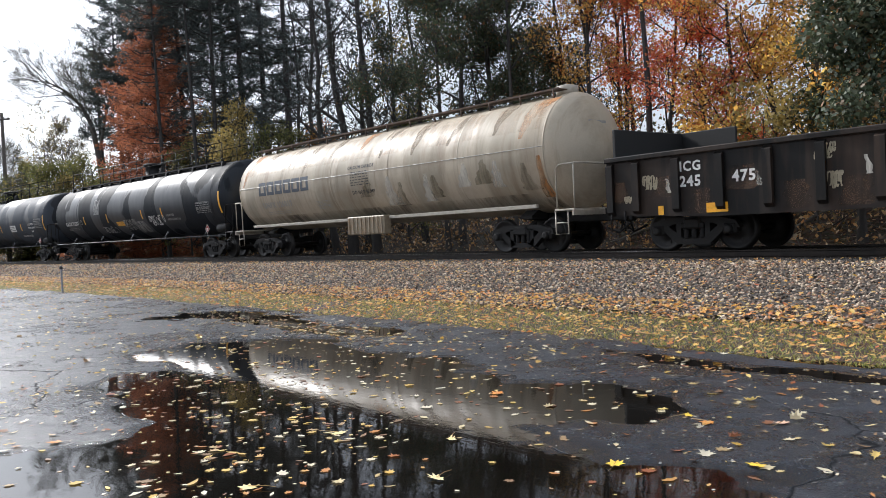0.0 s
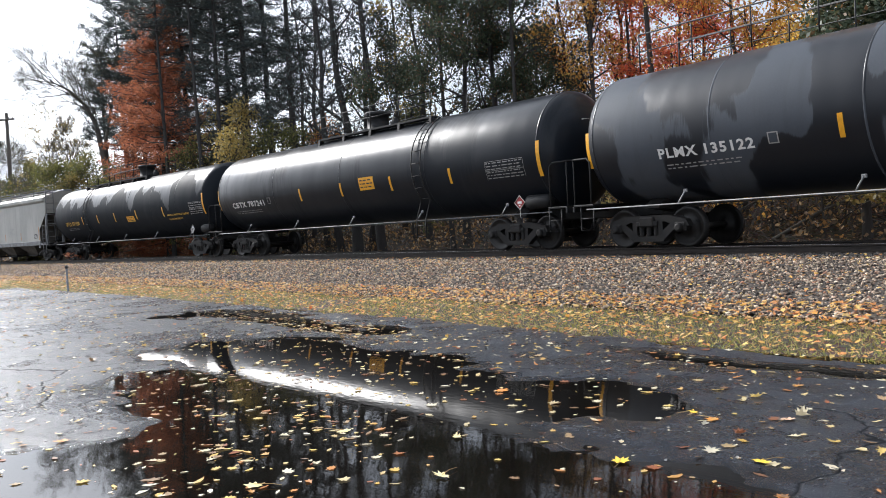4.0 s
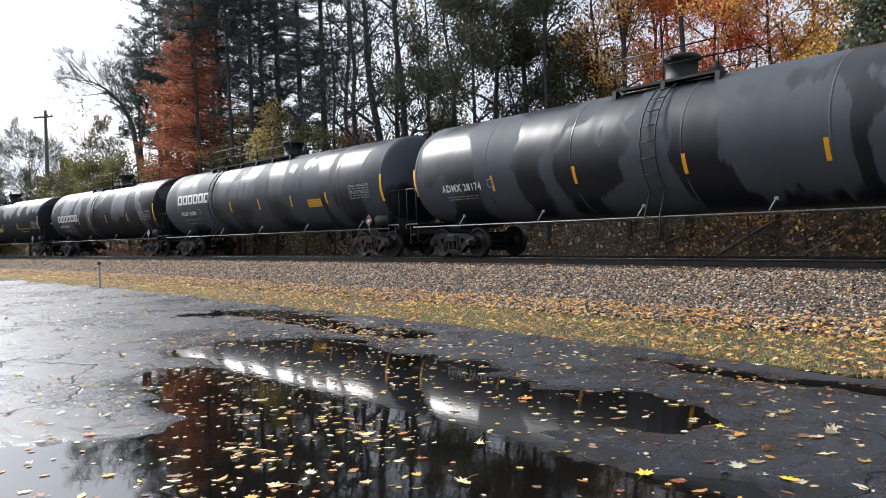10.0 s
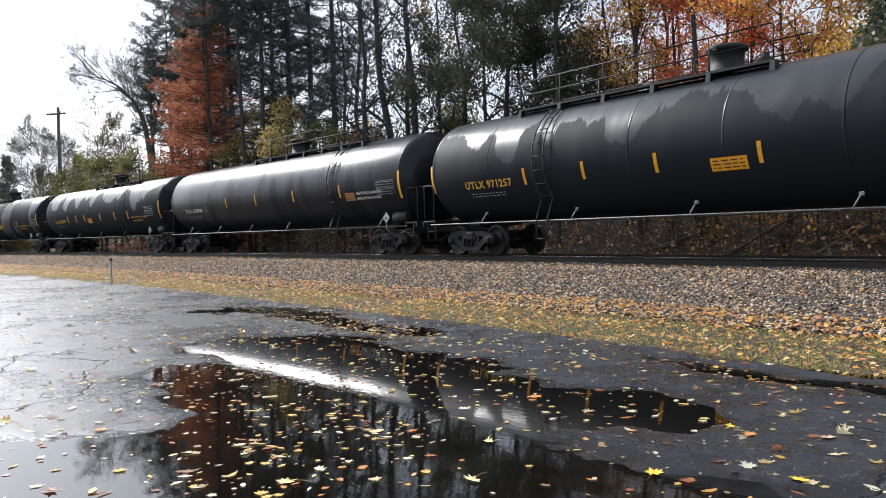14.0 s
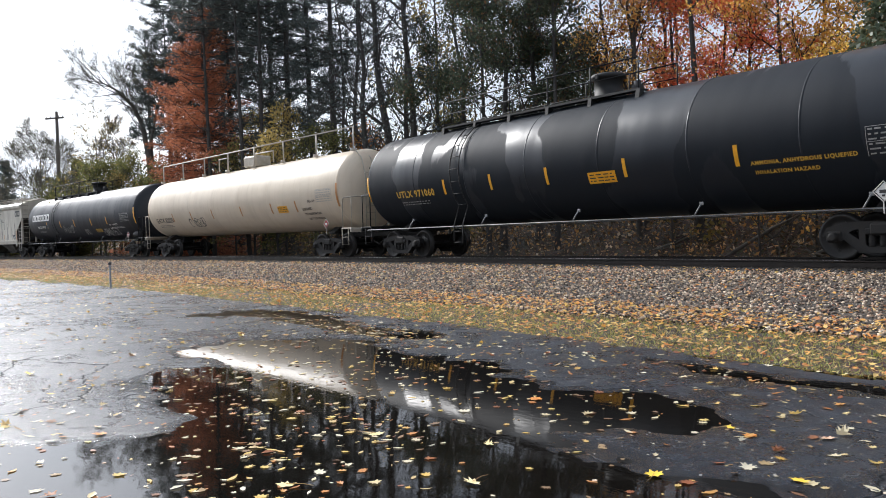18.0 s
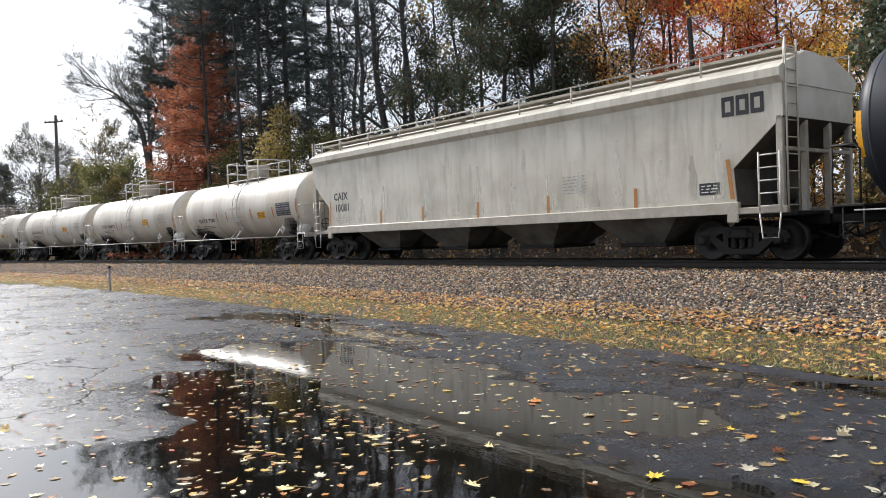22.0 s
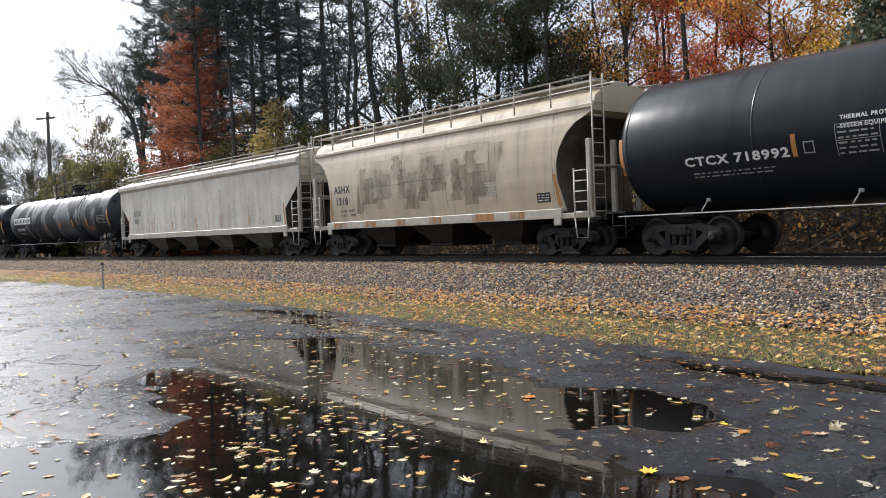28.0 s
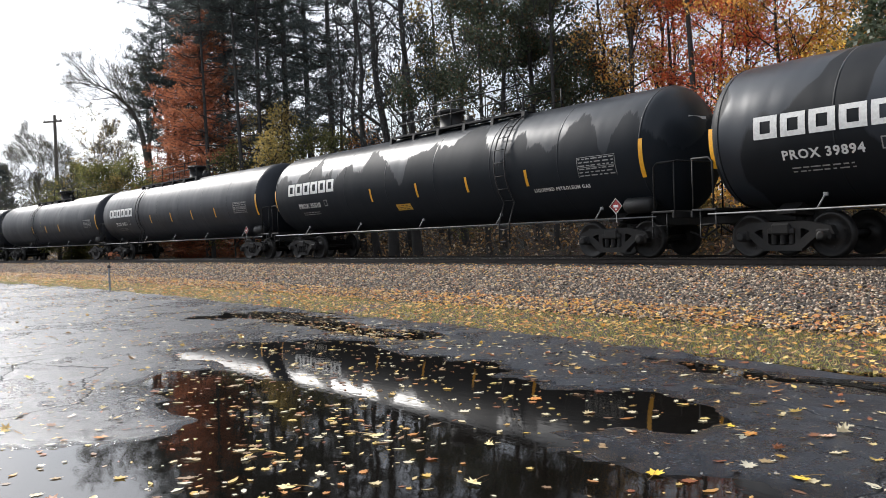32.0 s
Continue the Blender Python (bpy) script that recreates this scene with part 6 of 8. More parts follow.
def tank_car(front, rear, label, paint, iron=None, r=1.58, zc=2.61, head=0.62, mark=None, mark_mat=None, mark_x=-7.5, mark_z=2.1, mark_size=0.30, mark_w=2.0,
             brand=None, stripes=(), stripe_z=2.2, stripe_mat=None, seams=6, deck=(-5.7, 2.0), bonnet=0.4, deck_rail=0.75, ladder=None, panel=None, data=None, words=(), placard=None,
             placard_mat=None, tank_rail=True, reservoir=True, rusty=False, tall_rail=None, plate=None, scrawls=(), trucks=(1.1, 1.3), extra=None, load=None, end_marks=True, group="tank cars of the train"):
    """front, rear: where the shell's front seam and rear end stand along the train at the clip's start."""
    iron = iron or BLACK_IRON
    mark_mat = mark_mat or MARK_WHITE
    stripe_mat = stripe_mat or MARK_YELLOW
    rear = rear + 0.25
    L, mid = front - rear, (front + rear) / 2
    car = thing("tank_car", label, "tank car", group)
    wall = Wall(r, zc)
    mark_size *= 0.74
    part("tank", Geo().lathe(shell_profile(L, r, head), 64, (0, 0, zc)), paint, car)
    seam = shared(("seam", r, zc, paint.name), lambda: Geo().lathe([(-0.03, r - 0.006), (-0.018, r + 0.004), (0.018, r + 0.004), (0.03, r - 0.006)], 64, (0, 0, zc)).mesh("seam", paint))
    for i in range(seams + 1):
        part("seam", seam, None, car, at=Matrix.Translation((-L / 2 + L * i / seams, 0, 0)))
    # underframe
    for e in (-1, 1):
        xt = e * (L / 2 - (trucks[1] if e > 0 else trucks[0]))
        add_truck(car, xt, rusty)
        g = Geo().box((e * (L / 2 + 0.05), 0, 0.92), (2.9, 0.42, 0.34), 0.03)
        for sg in (-1, 1):
            g.prism([(sg * 0.2, 0.86), (sg * 0.9, 0.92), (sg * 0.9, 0.98), (sg * 0.55, zc - math.sqrt(max(r * r - 0.55 ** 2, 0)) + 0.04), (sg * 0.2, zc - r + 0.06)], "x", xt - 0.22, xt + 0.22)
        part("stub_sill", g, TRUCK_STEEL, car)
        xe = e * (L / 2 + 0.62)
        part("end_platform", Geo().box((xe - e * 0.12, 0, 1.08), (0.62, 2.9, 0.05), 0.01).box((xe + e * 0.18, 0, 1.0), (0.06, 2.95, 0.14), 0.01), iron, car)
        for sg in (-1, 1):
            y = sg * 1.42
            part("step", Geo().pipe([(xe - e * 0.02, y, 1.05), (xe - e * 0.02, y, 0.48), (xe - e * 0.42, y, 0.48), (xe - e * 0.42, y, 1.05)], 0.018, 5).tube((xe - e * 0.02, y, 0.76), (xe - e * 0.42, y, 0.76), 0.015, 5), iron, car)
        xa, xb = e * (L / 2 + 0.26), e * (L / 2 + 0.80)
        part("end_railing", Geo().pipe([(xa, -1.42, 1.08), (xa, -1.42, 2.12), (xa + e * 0.1, -1.42, 2.22), (xb, -1.42, 2.22), (xb, -1.30, 2.24), (xb, 1.30, 2.24), (xb, 1.42, 2.22), (xa + e * 0.1, 1.42, 2.22), (xa, 1.42, 2.12), (xa, 1.42, 1.08)], 0.024, 6), iron, car, "bent pipe railing round the end platform")
        for sg in (-1, 1):
            part("railing_strut", Geo().tube((xb, sg * 1.40, 2.22), (xa + e * 0.14, sg * 1.40, 1.08) if iron is WHITE_IRON else (xb, sg * 1.40, 1.08), 0.018, 5), iron, car)
        add_coupler(car, e * (L / 2 + 0.75), e)
    if reservoir:
        part("air_reservoir", Geo().lathe([(-0.42, 0.02), (-0.40, 0.14), (-0.34, 0.19), (0.34, 0.19), (0.40, 0.14), (0.42, 0.02)], 16, (L / 2 - 0.35, -1.15, 1.28)), iron, car)
    # side rails
    if tank_rail:
        for sg in (-1, 1):
            part("side_rail", Geo().tube((-L / 2 - 0.35, sg * 1.5, 0.98), (L / 2 + 0.35, sg * 1.5, 0.98), 0.016, 6), iron if iron is not BLACK_IRON else GREY_IRON, car)
            z1 = zc - math.sqrt(max(r * r - 1.36 ** 2, 0.01))
            br = shared(("bracket", r, zc, iron.name, sg), lambda: Geo().tube((0, sg * 1.5, 0.98), (0.10, sg * 1.38, 1.24), 0.018, 5).box((0.11, sg * 1.37, 1.25), (0.10, 0.04, 0.08), 0.01).mesh("bracket", iron if iron is not BLACK_IRON else GREY_IRON))
            m = max(int(L / 3.2), 2)
            for i in range(m):
                part("bracket", br, None, car, at=Matrix.Translation((-L / 2 + L * (i + 0.6) / m, 0, 0)))
    # top walkway, railing and valve housing
    zt = zc + r
    if deck:
        x0, x1 = deck
        for sg in (-1, 1):
            g = Geo().box(((x0 + x1) / 2, sg * 0.60, zt - 0.02), (x1 - x0, 0.4, 0.035), 0.008).box(((x0 + x1) / 2, sg * 0.80, zt - 0.035), (x1 - x0, 0.03, 0.06))
            n = max(int((x1 - x0) / 1.3), 2)
            for i in range(n + 1):
                x = x0 + (x1 - x0) * i / n
                g.prism([(sg * 0.74, zt - 0.03), (sg * 0.82, zt - 0.03), (sg * 0.86, zc + math.sqrt(r * r - 0.86 ** 2) - 0.02), (sg * 0.62, zc + math.sqrt(r * r - 0.62 ** 2) - 0.02)], "x", x - 0.06, x + 0.06)
            part("walkway", g, iron, car, "narrow grated top walkway")
            if deck_rail:
                rh = deck_rail
                a, b = (x0, x1) if tall_rail is None else tall_rail
                n = max(int((b - a) / 1.4), 1)
                rl = part("railing", Geo().tube((a, sg * 0.78, zt + rh), (b, sg * 0.78, zt + rh), 0.018, 6), iron, car)
                part("mid_rail", Geo().tube((a, sg * 0.78, zt + rh * 0.5), (b, sg * 0.78, zt + rh * 0.5), 0.013, 6), iron, rl)
                upright = shared(("post", zt, rh, iron.name), lambda: Geo().tube((0, 0, zt - 0.06), (0, 0, zt + rh), 0.018, 6).mesh("post", iron))
                for i in range(n + 1):
                    part("post", upright, None, rl, at=Matrix.Translation((a + (b - a) * i / n, sg * 0.78, 0)))
    if bonnet is not None:
        g = Geo().lathe([(-0.15, 0.55), (0.04, 0.55), (0.05, 0.38), (0.52, 0.38), (0.54, 0.47), (0.62, 0.47), (0.66, 0.42), (0.68, 0.0)], 24, (bonnet, 0, zt), "z")
        hs = part("valve_housing", g, iron, car, "round bolted valve housing")
        part("lid_clamp", Geo().box((bonnet, -0.44, zt + 0.56), (0.12, 0.1, 0.14), 0.02), iron, hs)
        part("safety_valve", Geo().lathe([(-0.1, 0.16), (0.22, 0.16), (0.24, 0.10), (0.34, 0.10), (0.36, 0.0)], 14, (bonnet + 0.95, 0, zt), "z"), iron, car)
    if ladder is not None:
        g = Geo()
        for dx in (-0.21, 0.21):
            pts = [(ladder + dx, -1.53, 0.45), (ladder + dx, -1.53, 1.0)]
            for i in range(9):
                a = math.radians(-38 + i * 13)
                pts.append((ladder + dx, -(r + 0.07) * math.cos(a), zc + (r + 0.07) * math.sin(a)))
            g.pipe(pts, 0.02, 5)
        for i in range(2):
            g.tube((ladder - 0.21, -1.53, 0.5 + i * 0.33), (ladder + 0.21, -1.53, 0.5 + i * 0.33), 0.014, 5)
        for i in range(8):
            a = math.radians(-36 + i * 13)
            g.tube((ladder - 0.21, -(r + 0.07) * math.cos(a), zc + (r + 0.07) * math.sin(a)), (ladder + 0.21, -(r + 0.07) * math.cos(a), zc + (r + 0.07) * math.sin(a)), 0.014, 5)
        part("ladder", g, iron, car)
    # marks
    if mark:
        vs, fs, w = letters(mark, mark_size)
        part("car_number", wall.text(mark, mark_x, mark_z, mark_size, mark_w / max(w, 0.1)), mark_mat, car, "stencilled reporting mark and number")
        if load:
            for k, line in enumerate(load):
                part("load_stencil", wall.text(line, mark_x + 0.1, mark_z - 0.30 - 0.17 * k, 0.085), MARK_GREY, car, "small load limit stencil")
        else:
            part("load_stencil", wall.bars(mark_x + 0.15, mark_x + 0.85 * mark_w, mark_z - 0.30, 0.17, 2, len(mark) * 7), mark_mat if mark_mat is MARK_BLACK else MARK_GREY, car)
        hz = Geo()
        for row in range(4):
            hz.add([(L / 2 + head * 0.86, -0.35 + 0.02 * row, zc + 0.7 - row * 0.16 + d2) for d2 in (0.0, 0.07)] + [(L / 2 + head * 0.86 + 0.02, 0.35 - 0.1 * row, zc + 0.7 - row * 0.16 + d2) for d2 in (0.07, 0.0)], [(0, 3, 2, 1)])
        part("end_stencil", hz, mark_mat, car)
        if mark_mat is MARK_WHITE:
            part("mark_square", wall.patch(mark_x + mark_w + 0.30, mark_x + mark_w + 0.52, mark_z + 0.04, 0.24, 0.006), mark_mat if mark_mat is MARK_BLACK else MARK_GREY, car, "small square stencil")
            part("mark_square_field", wall.patch(mark_x + mark_w + 0.325, mark_x + mark_w + 0.495, mark_z + 0.04, 0.19, 0.009), paint, car)
    if brand:
        x0, x1, z, tall, mat = brand
        for g in wall.block_word(x0, x1, z, tall, 6):
            part("wordmark_block", g, mat, car, "heavy block of a pale wordmark" if mat is MARK_WHITE else "heavy block of a faded wordmark")
    for x in stripes:
        add_reflector(car, wall, x, stripe_z, stripe_mat)
    for x in (-L / 2 - head * 0.36, L / 2 + 0.03) if end_marks else ():
        e = -1 if x < 0 else 1
        g = Geo()
        rr = r + 0.006 if e > 0 else r * 0.945
        n = 7
        vs = []
        for i in range(n):
            a = math.radians(-26 + i * 5.6)
            vs += [(x - 0.06, -rr * math.cos(a), zc + rr * math.sin(a)), (x + 0.06, -rr * math.cos(a) - (0.02 if e < 0 else 0), zc + rr * math.sin(a))]
        g.add(vs, [(2 * i, 2 * i + 1, 2 * i + 3, 2 * i + 2) for i in range(n - 1)], True)
        part("reflector", g, stripe_mat, car)
    if panel:
        x0, x1, z, tall, mat = panel
        p = part("notice_panel", wall.patch(x0, x1, z, tall, 0.006), mat, car, "small emergency notice panel")
        part("notice_lines", wall.bars(x0 + 0.06, x1 - 0.06, z, tall * 0.8, 3, 5, 0.011), MARK_BLACK, p)
    if data:
        x0, x1, z, tall = data
        if plate:
            part("plate", wall.patch(x0 - 0.02, x1 + 0.02, z, tall + 0.04, 0.004), plate, car, "dark painted field behind the test data")
        p = part("data_panel", wall.bars(x0 + 0.04, x1 - 0.04, z, tall, 6, int(x0 * 10) + 90, 0.008), MARK_GREY, car, "stencilled test data panel")
        for k in (-0.5, 0.5):
            part("rule", wall.patch(x0, x1, z, 0.012, 0.006) if k < 0 else wall.patch(x0, x1, z + 0.5 * tall, 0.012, 0.006), MARK_GREY, p)
        for x in (x0, x1):
            part("rule", wall.patch(x - 0.006, x + 0.006, z, tall, 0.006), MARK_GREY, p)
    for t, x, z, size, mat in words:
        part("stencil", wall.text(t, x, z, size * 0.72), mat, car)
    if placard is not None:
        add_placard(car, placard, 1.28, -1.56, placard_mat or MARK_WHITE)
    for x, z, w, h, mat in scrawls:
        part("graffiti", wall.scrawl(x, z, w, h, int(x * 31) + 7), mat, car, "sprayed scribble")
    if iron is not BLACK_IRON and paint is PALE_PAINT:
        part("grime", wall.patch(-L / 2, L / 2, zc - r * 0.80, r * 0.42, 0.004), SOOT_WASH, car, "sooty grime along the belly")
        part("rust_stain", wall.patch(-L / 2, L / 2, zc + r * 0.62, r * 0.6, 0.004), RUST_WASH, car, "thin rust run down from the top")
    if extra:
        extra(car, wall, L)
    return car, mid


# ------------------------------------------------------------------ covered hopper
def hopper_car(front, rear, label, paint, trim, mark, number, mark_x, mark_z=2.36, curved=False, bays=4, stripes=(), stripe_z=1.62, logo=None, scrawls=(), stain=None, load=None, mark_size=0.27):
    L, mid = front - rear, (front + rear) / 2
    car = thing("covered_hopper_car", label, "hopper car", "covered hopper cars of the train")
    h = L / 2
    W = 1.5
    wall = BulgedWall() if curved else Wall(y=-W)
    if not curved:
        poly = [(-h + 1.05, 1.2), (h - 1.05, 1.2), (h - 1.12, 1.97), (h, 2.94), (h, 3.80), (-h, 3.80), (-h, 2.94), (-h + 1.12, 1.97)]
        part("body", Geo().prism(poly, "y", -W, W), paint, car)
        roof = Geo().prism([(-W + 0.02, 3.61), (-W - 0.012, 3.61), (-W - 0.13, 3.73), (-W - 0.13, 3.90), (-W + 0.04, 4.0), (-0.62, 4.30), (0.62, 4.30), (W - 0.04, 4.0), (W + 0.13, 3.90), (W + 0.13, 3.73), (W + 0.012, 3.61), (W - 0.02, 3.61)], "x", -h - 0.02, h + 0.02)
        zr = 4.30
    else:
        levels = [float(z) for z in np.linspace(1.2, 4.05, 24)]
        outline = [(bulge_width(z), h - float(np.interp(z, (1.2, 1.6, 2.0, 2.4, 2.8, 3.2, 3.5, 3.62, 4.05), (0.95, 1.05, 1.16, 1.18, 1.08, 0.82, 0.45, 0.0, 0.0))), z) for z in levels]
        outline += [(0.95, h, 4.26), (0.5, h, 4.38)]
        vs = [(a * u, b * y, z) for y, u, z in outline for a, b in ((-1, -1), (1, -1), (1, 1), (-1, 1))]
        fs = [(4 * i + k, 4 * i + (k + 1) % 4, 4 * i + 4 + (k + 1) % 4, 4 * i + 4 + k) for i in range(len(outline) - 1) for k in range(4)]
        n = 4 * (len(outline) - 1)
        part("body", Geo().add(vs, fs + [(3, 2, 1, 0), (n, n + 1, n + 2, n + 3)]), paint, car)
        for sg in (-1, 1):
            part("eave", Geo().box((0, sg * 1.36, 3.80), (L, 0.10, 0.12), 0.02), paint, car, "projecting eave strip")
        roof = Geo().box((0, 0, 4.40), (L - 0.3, 1.1, 0.06), 0.01)
        for i in range(7):
            roof.box((-h + L * (i + 0.5) / 7, 0, 4.44), (0.9, 0.7, 0.1), 0.03)
        zr = 4.40
    part("roof", roof, paint if not curved else RUSTY_IRON, car, "pitched sheet roof with a projecting eave" if not curved else "rust-stained roof with hatches")
    # slope sheets under both ends, dark with soot and with painted-in shade
    for e in (-1, 1):
        if curved:
            rows = [(y - 0.01, e * (u + 0.012), z) for y, u, z in outline if 1.2 <= z < 3.62]
        else:
            rows = [(W - 0.01, e * (h - 1.05 + 0.012), 1.2), (W - 0.01, e * (h - 1.12 + 0.012), 1.97), (W - 0.01, e * (h + 0.010), 2.935)]
        g = Geo()
        g.add([(x, sg * y, z) for y, x, z in rows for sg in (-1, 1)], [(2 * i, 2 * i + 1, 2 * i + 3, 2 * i + 2) for i in range(len(rows) - 1)])
        part("slope_sheet", g, SLOPE_SHADE_SOOT, car, "sooty sloping end sheet with its shade put into the colour")
    # roof walkway and its rail
    for sg in (-1, 1):
        g = Geo().box((0, sg * 0.86, zr + 0.05), (L - 0.2, 0.42, 0.03), 0.005).box((0, sg * 1.08, zr + 0.06), (L - 0.2, 0.03, 0.06))
        part("roof_walkway", g, trim, car, "grated roof walkway")
        g = Geo().tube((-h, sg * (W - 0.1), zr + 0.14), (h, sg * (W - 0.1), zr + 0.14), 0.022, 5)
        n = 10
        for i in range(n + 1):
            x = -h + L * i / n
            g.tube((x, sg * (W - 0.1), 3.9), (x, sg * (W - 0.1), zr + 0.14), 0.024, 5)
            g.tube((x, sg * (W - 0.1), zr + 0.06), (x, sg * 0.9, zr + 0.05), 0.016, 4)
        part("roof_rail", g, trim, car)
    for i in range(5):
        part("hatch", Geo().box((-h + L * (i + 0.5) / 5, 0, zr + 0.06), (L / 5 - 0.3, 0.55, 0.12), 0.03), trim, car)
    # sills, ends, ladders
    for sg in (-1, 1):
        g = Geo().box((0, sg * (W - 0.01), 1.14), (L - 2.0, 0.10, 0.25), 0.015).box((0, sg * (W - 0.06), 1.03), (L - 2.0, 0.2, 0.03))
        for e in (-1, 1):
            g.box((e * (h - 0.5), sg * (W - 0.03), 1.07), (1.1, 0.10, 0.14), 0.015)
            g.box((e * (h - 1.15), sg * (W + 0.01), 0.93), (0.26, 0.06, 0.20), 0.02)
        part("side_sill", g, trim, car)
    for e in (-1, 1):
        add_truck(car, e * (h - 1.25))
        add_coupler(car, e * (h + 0.05), e)
        g = Geo().box((e * (h - 0.5), 0, 0.98), (1.3, 2.7, 0.10), 0.02).box((e * (h - 0.2), 0, 0.88), (0.9, 0.45, 0.3), 0.03)
        part("end_platform", g, TRUCK_STEEL, car)
        g = Geo()
        for y in (-1.44, -0.5, 0.5, 1.44):
            g.box((e * (h - 0.09), y, 2.0), (0.14, 0.12, 1.94), 0.015)
        g.box((e * (h - 0.09), 0, 2.3), (0.10, 2.9, 0.08), 0.01)
        part("end_post_frame", g, trim, car, "upright end posts under the slope sheet")
        g = Geo()
        for x in (e * (h - 0.06), e * (h - 0.52)):
            g.tube((x, -1.55, 1.05), (x, -1.55, 2.25), 0.022, 5)
        for i in range(5):
            g.tube((e * (h - 0.06), -1.55, 1.15 + i * 0.26), (e * (h - 0.52), -1.55, 1.15 + i * 0.26), 0.016, 5)
        g.pipe([(e * (h - 0.06), -1.55, 1.0), (e * (h - 0.12), -1.55, 0.5), (e * (h - 0.46), -1.55, 0.5), (e * (h - 0.52), -1.55, 1.0)], 0.018, 5)
        part("side_ladder", g, WHITE_IRON if trim is not GREY_IRON else GREY_IRON, car)
        g = Geo()
        for y in (-1.46, -1.02):
            g.tube((e * (h + 0.06), y, 1.0), (e * (h + 0.06), y, zr + 0.2), 0.022, 5)
        for i in range(10):
            g.tube((e * (h + 0.06), -1.46, 1.15 + i * 0.34), (e * (h + 0.06), -1.02, 1.15 + i * 0.34), 0.016, 5)
        part("end_ladder", g, trim, car)
        part("brake_cylinder", Geo().lathe([(-0.25, 0.02), (-0.24, 0.16), (0.24, 0.16), (0.25, 0.02)], 14, (e * (h - 0.55), -0.5, 1.35), "y"), BLACK_IRON, car)
    for i in range(bays):
        x = -h + 2.2 + (L - 4.4) * (i + 0.5) / bays
        w = (L - 4.4) / bays * 0.42
        # the outlets' dark colour stands in for shade under the car
        for sg in (-1, 1):
            part("outlet_bay", Geo().add([(x - w, sg * 1.42, 1.2), (x + w, sg * 1.42, 1.2), (x + w, sg * 0.05, 1.2), (x - w, sg * 0.05, 1.2), (x - w * 0.35, sg * 0.75, 0.42), (x + w * 0.35, sg * 0.75, 0.42), (x + w * 0.35, sg * 0.25, 0.42), (x - w * 0.35, sg * 0.25, 0.42)],
                                         [(0, 1, 5, 4), (1, 2, 6, 5), (2, 3, 7, 6), (3, 0, 4, 7), (4, 5, 6, 7), (3, 2, 1, 0)]), TRUCK_RUST if curved else OUTLET_SHADED, car, "sloping discharge outlet, coloured dark for the shade under the car")
        part("outlet_gate", Geo().box((x, 0, 0.38), (w * 0.9, 1.7, 0.10), 0.02), TRUCK_STEEL, car)
    # marks
    part("car_number", wall.text(mark, mark_x, mark_z + 0.02, mark_size), MARK_BLACK, car, "stencilled reporting mark")
    part("car_number", wall.text(number, mark_x + 0.06, mark_z + 0.02 - 1.55 * mark_size, mark_size), MARK_BLACK, car, "stencilled car number")
    for k, line in enumerate(load or ()):
        part("load_stencil", wall.text(line, mark_x + 0.3, mark_z - 0.75 - 0.17 * k, 0.085), MARK_BLACK, car, "small load limit stencil")
    if not load:
        part("load_stencil", wall.bars(mark_x + 0.1, mark_x + 1.3, mark_z - 0.82, 0.18, 2, 11), MARK_GREY, car)
    part("data_stencil", wall.bars(h * 0.37, h * 0.37 + 0.8, 1.95, 0.5, 6, 13), MARK_GREY, car)
    d = part("data_panel", wall.patch(h - 1.95, h - 1.45, 1.58, 0.26), MARK_BLACK, car, "black consolidated data stencil")
    part("panel_lines", wall.bars(h - 1.9, h - 1.5, 1.58, 0.2, 3, 3, 0.011), MARK_WHITE, d)
    for x in stripes:
        part("reflector", wall.patch(x - 0.05, x + 0.05, stripe_z, 0.46, 0.006), MARK_ORANGE, car, "faded orange reflector strip")
    for e in (-1, 1):
        part("reflector", wall.patch(e * (h - 1.2) - 0.05, e * (h - 1.2) + 0.05, 1.75, 0.85, 0.006, slant=-e * 0.12), MARK_ORANGE, car, "faded orange reflector strip")
    if logo:
        x0, x1, z, tall = logo
        for g in wall.block_word(x0, x1, z, tall, 3):
            part("wordmark_block", g, MARK_BLACK, car, "dark block of a wordmark")
    for x, z, w, hh, mat in scrawls:
        part("graffiti", wall.scrawl(x, z, w, hh, int(x * 31) + 7), mat, car, "sprayed scribble")
    if stain == "patches":
        for x, w in ((-3.0, 1.9), (-1.1, 2.2), (1.1, 2.0)):
            part("paint_patch", wall.patch(x, x + w - 0.03, 2.86 + 0.02 * x, 0.84, 0.008), PATCH_PAINT, car, "painted-over patch")
            part("patch_edge", wall.patch(x, x + w - 0.05, 2.44 + 0.02 * x, 0.025, 0.014), OLIVE_WASH, car, "dirty lower edge of a patch")
            part("patch_edge", wall.patch(x, x + w - 0.05, 3.29 + 0.02 * x, 0.020, 0.014), OLIVE_WASH, car, "dirty upper edge of a patch")
        rng = random.Random(44)
        for k in range(15):
            x = -3.4 + 0.48 * k + rng.uniform(-0.15, 0.15)
            z = rng.uniform(2.7, 3.35)
            part("dirt_run", wall.drip(x, z, rng.uniform(0.8, z - 1.4), rng.uniform(0.3, 0.6), rng.uniform(0.35, 0.85), rng.uniform(-0.3, 0.15), k, 0.016 + 0.001 * (k % 3)), OLIVE_WASH, car, "olive run of old dirt")
        for k in range(6):
            x = -h + 1.5 + 1.9 * k + rng.uniform(-0.3, 0.3)
            part("rust_patch", Wall(y=-W - 0.04).patch(x, x + rng.uniform(0.4, 1.0), 1.14, 0.2, 0.006), RUST_SPOT, car, "rusty stretch of the side sill")
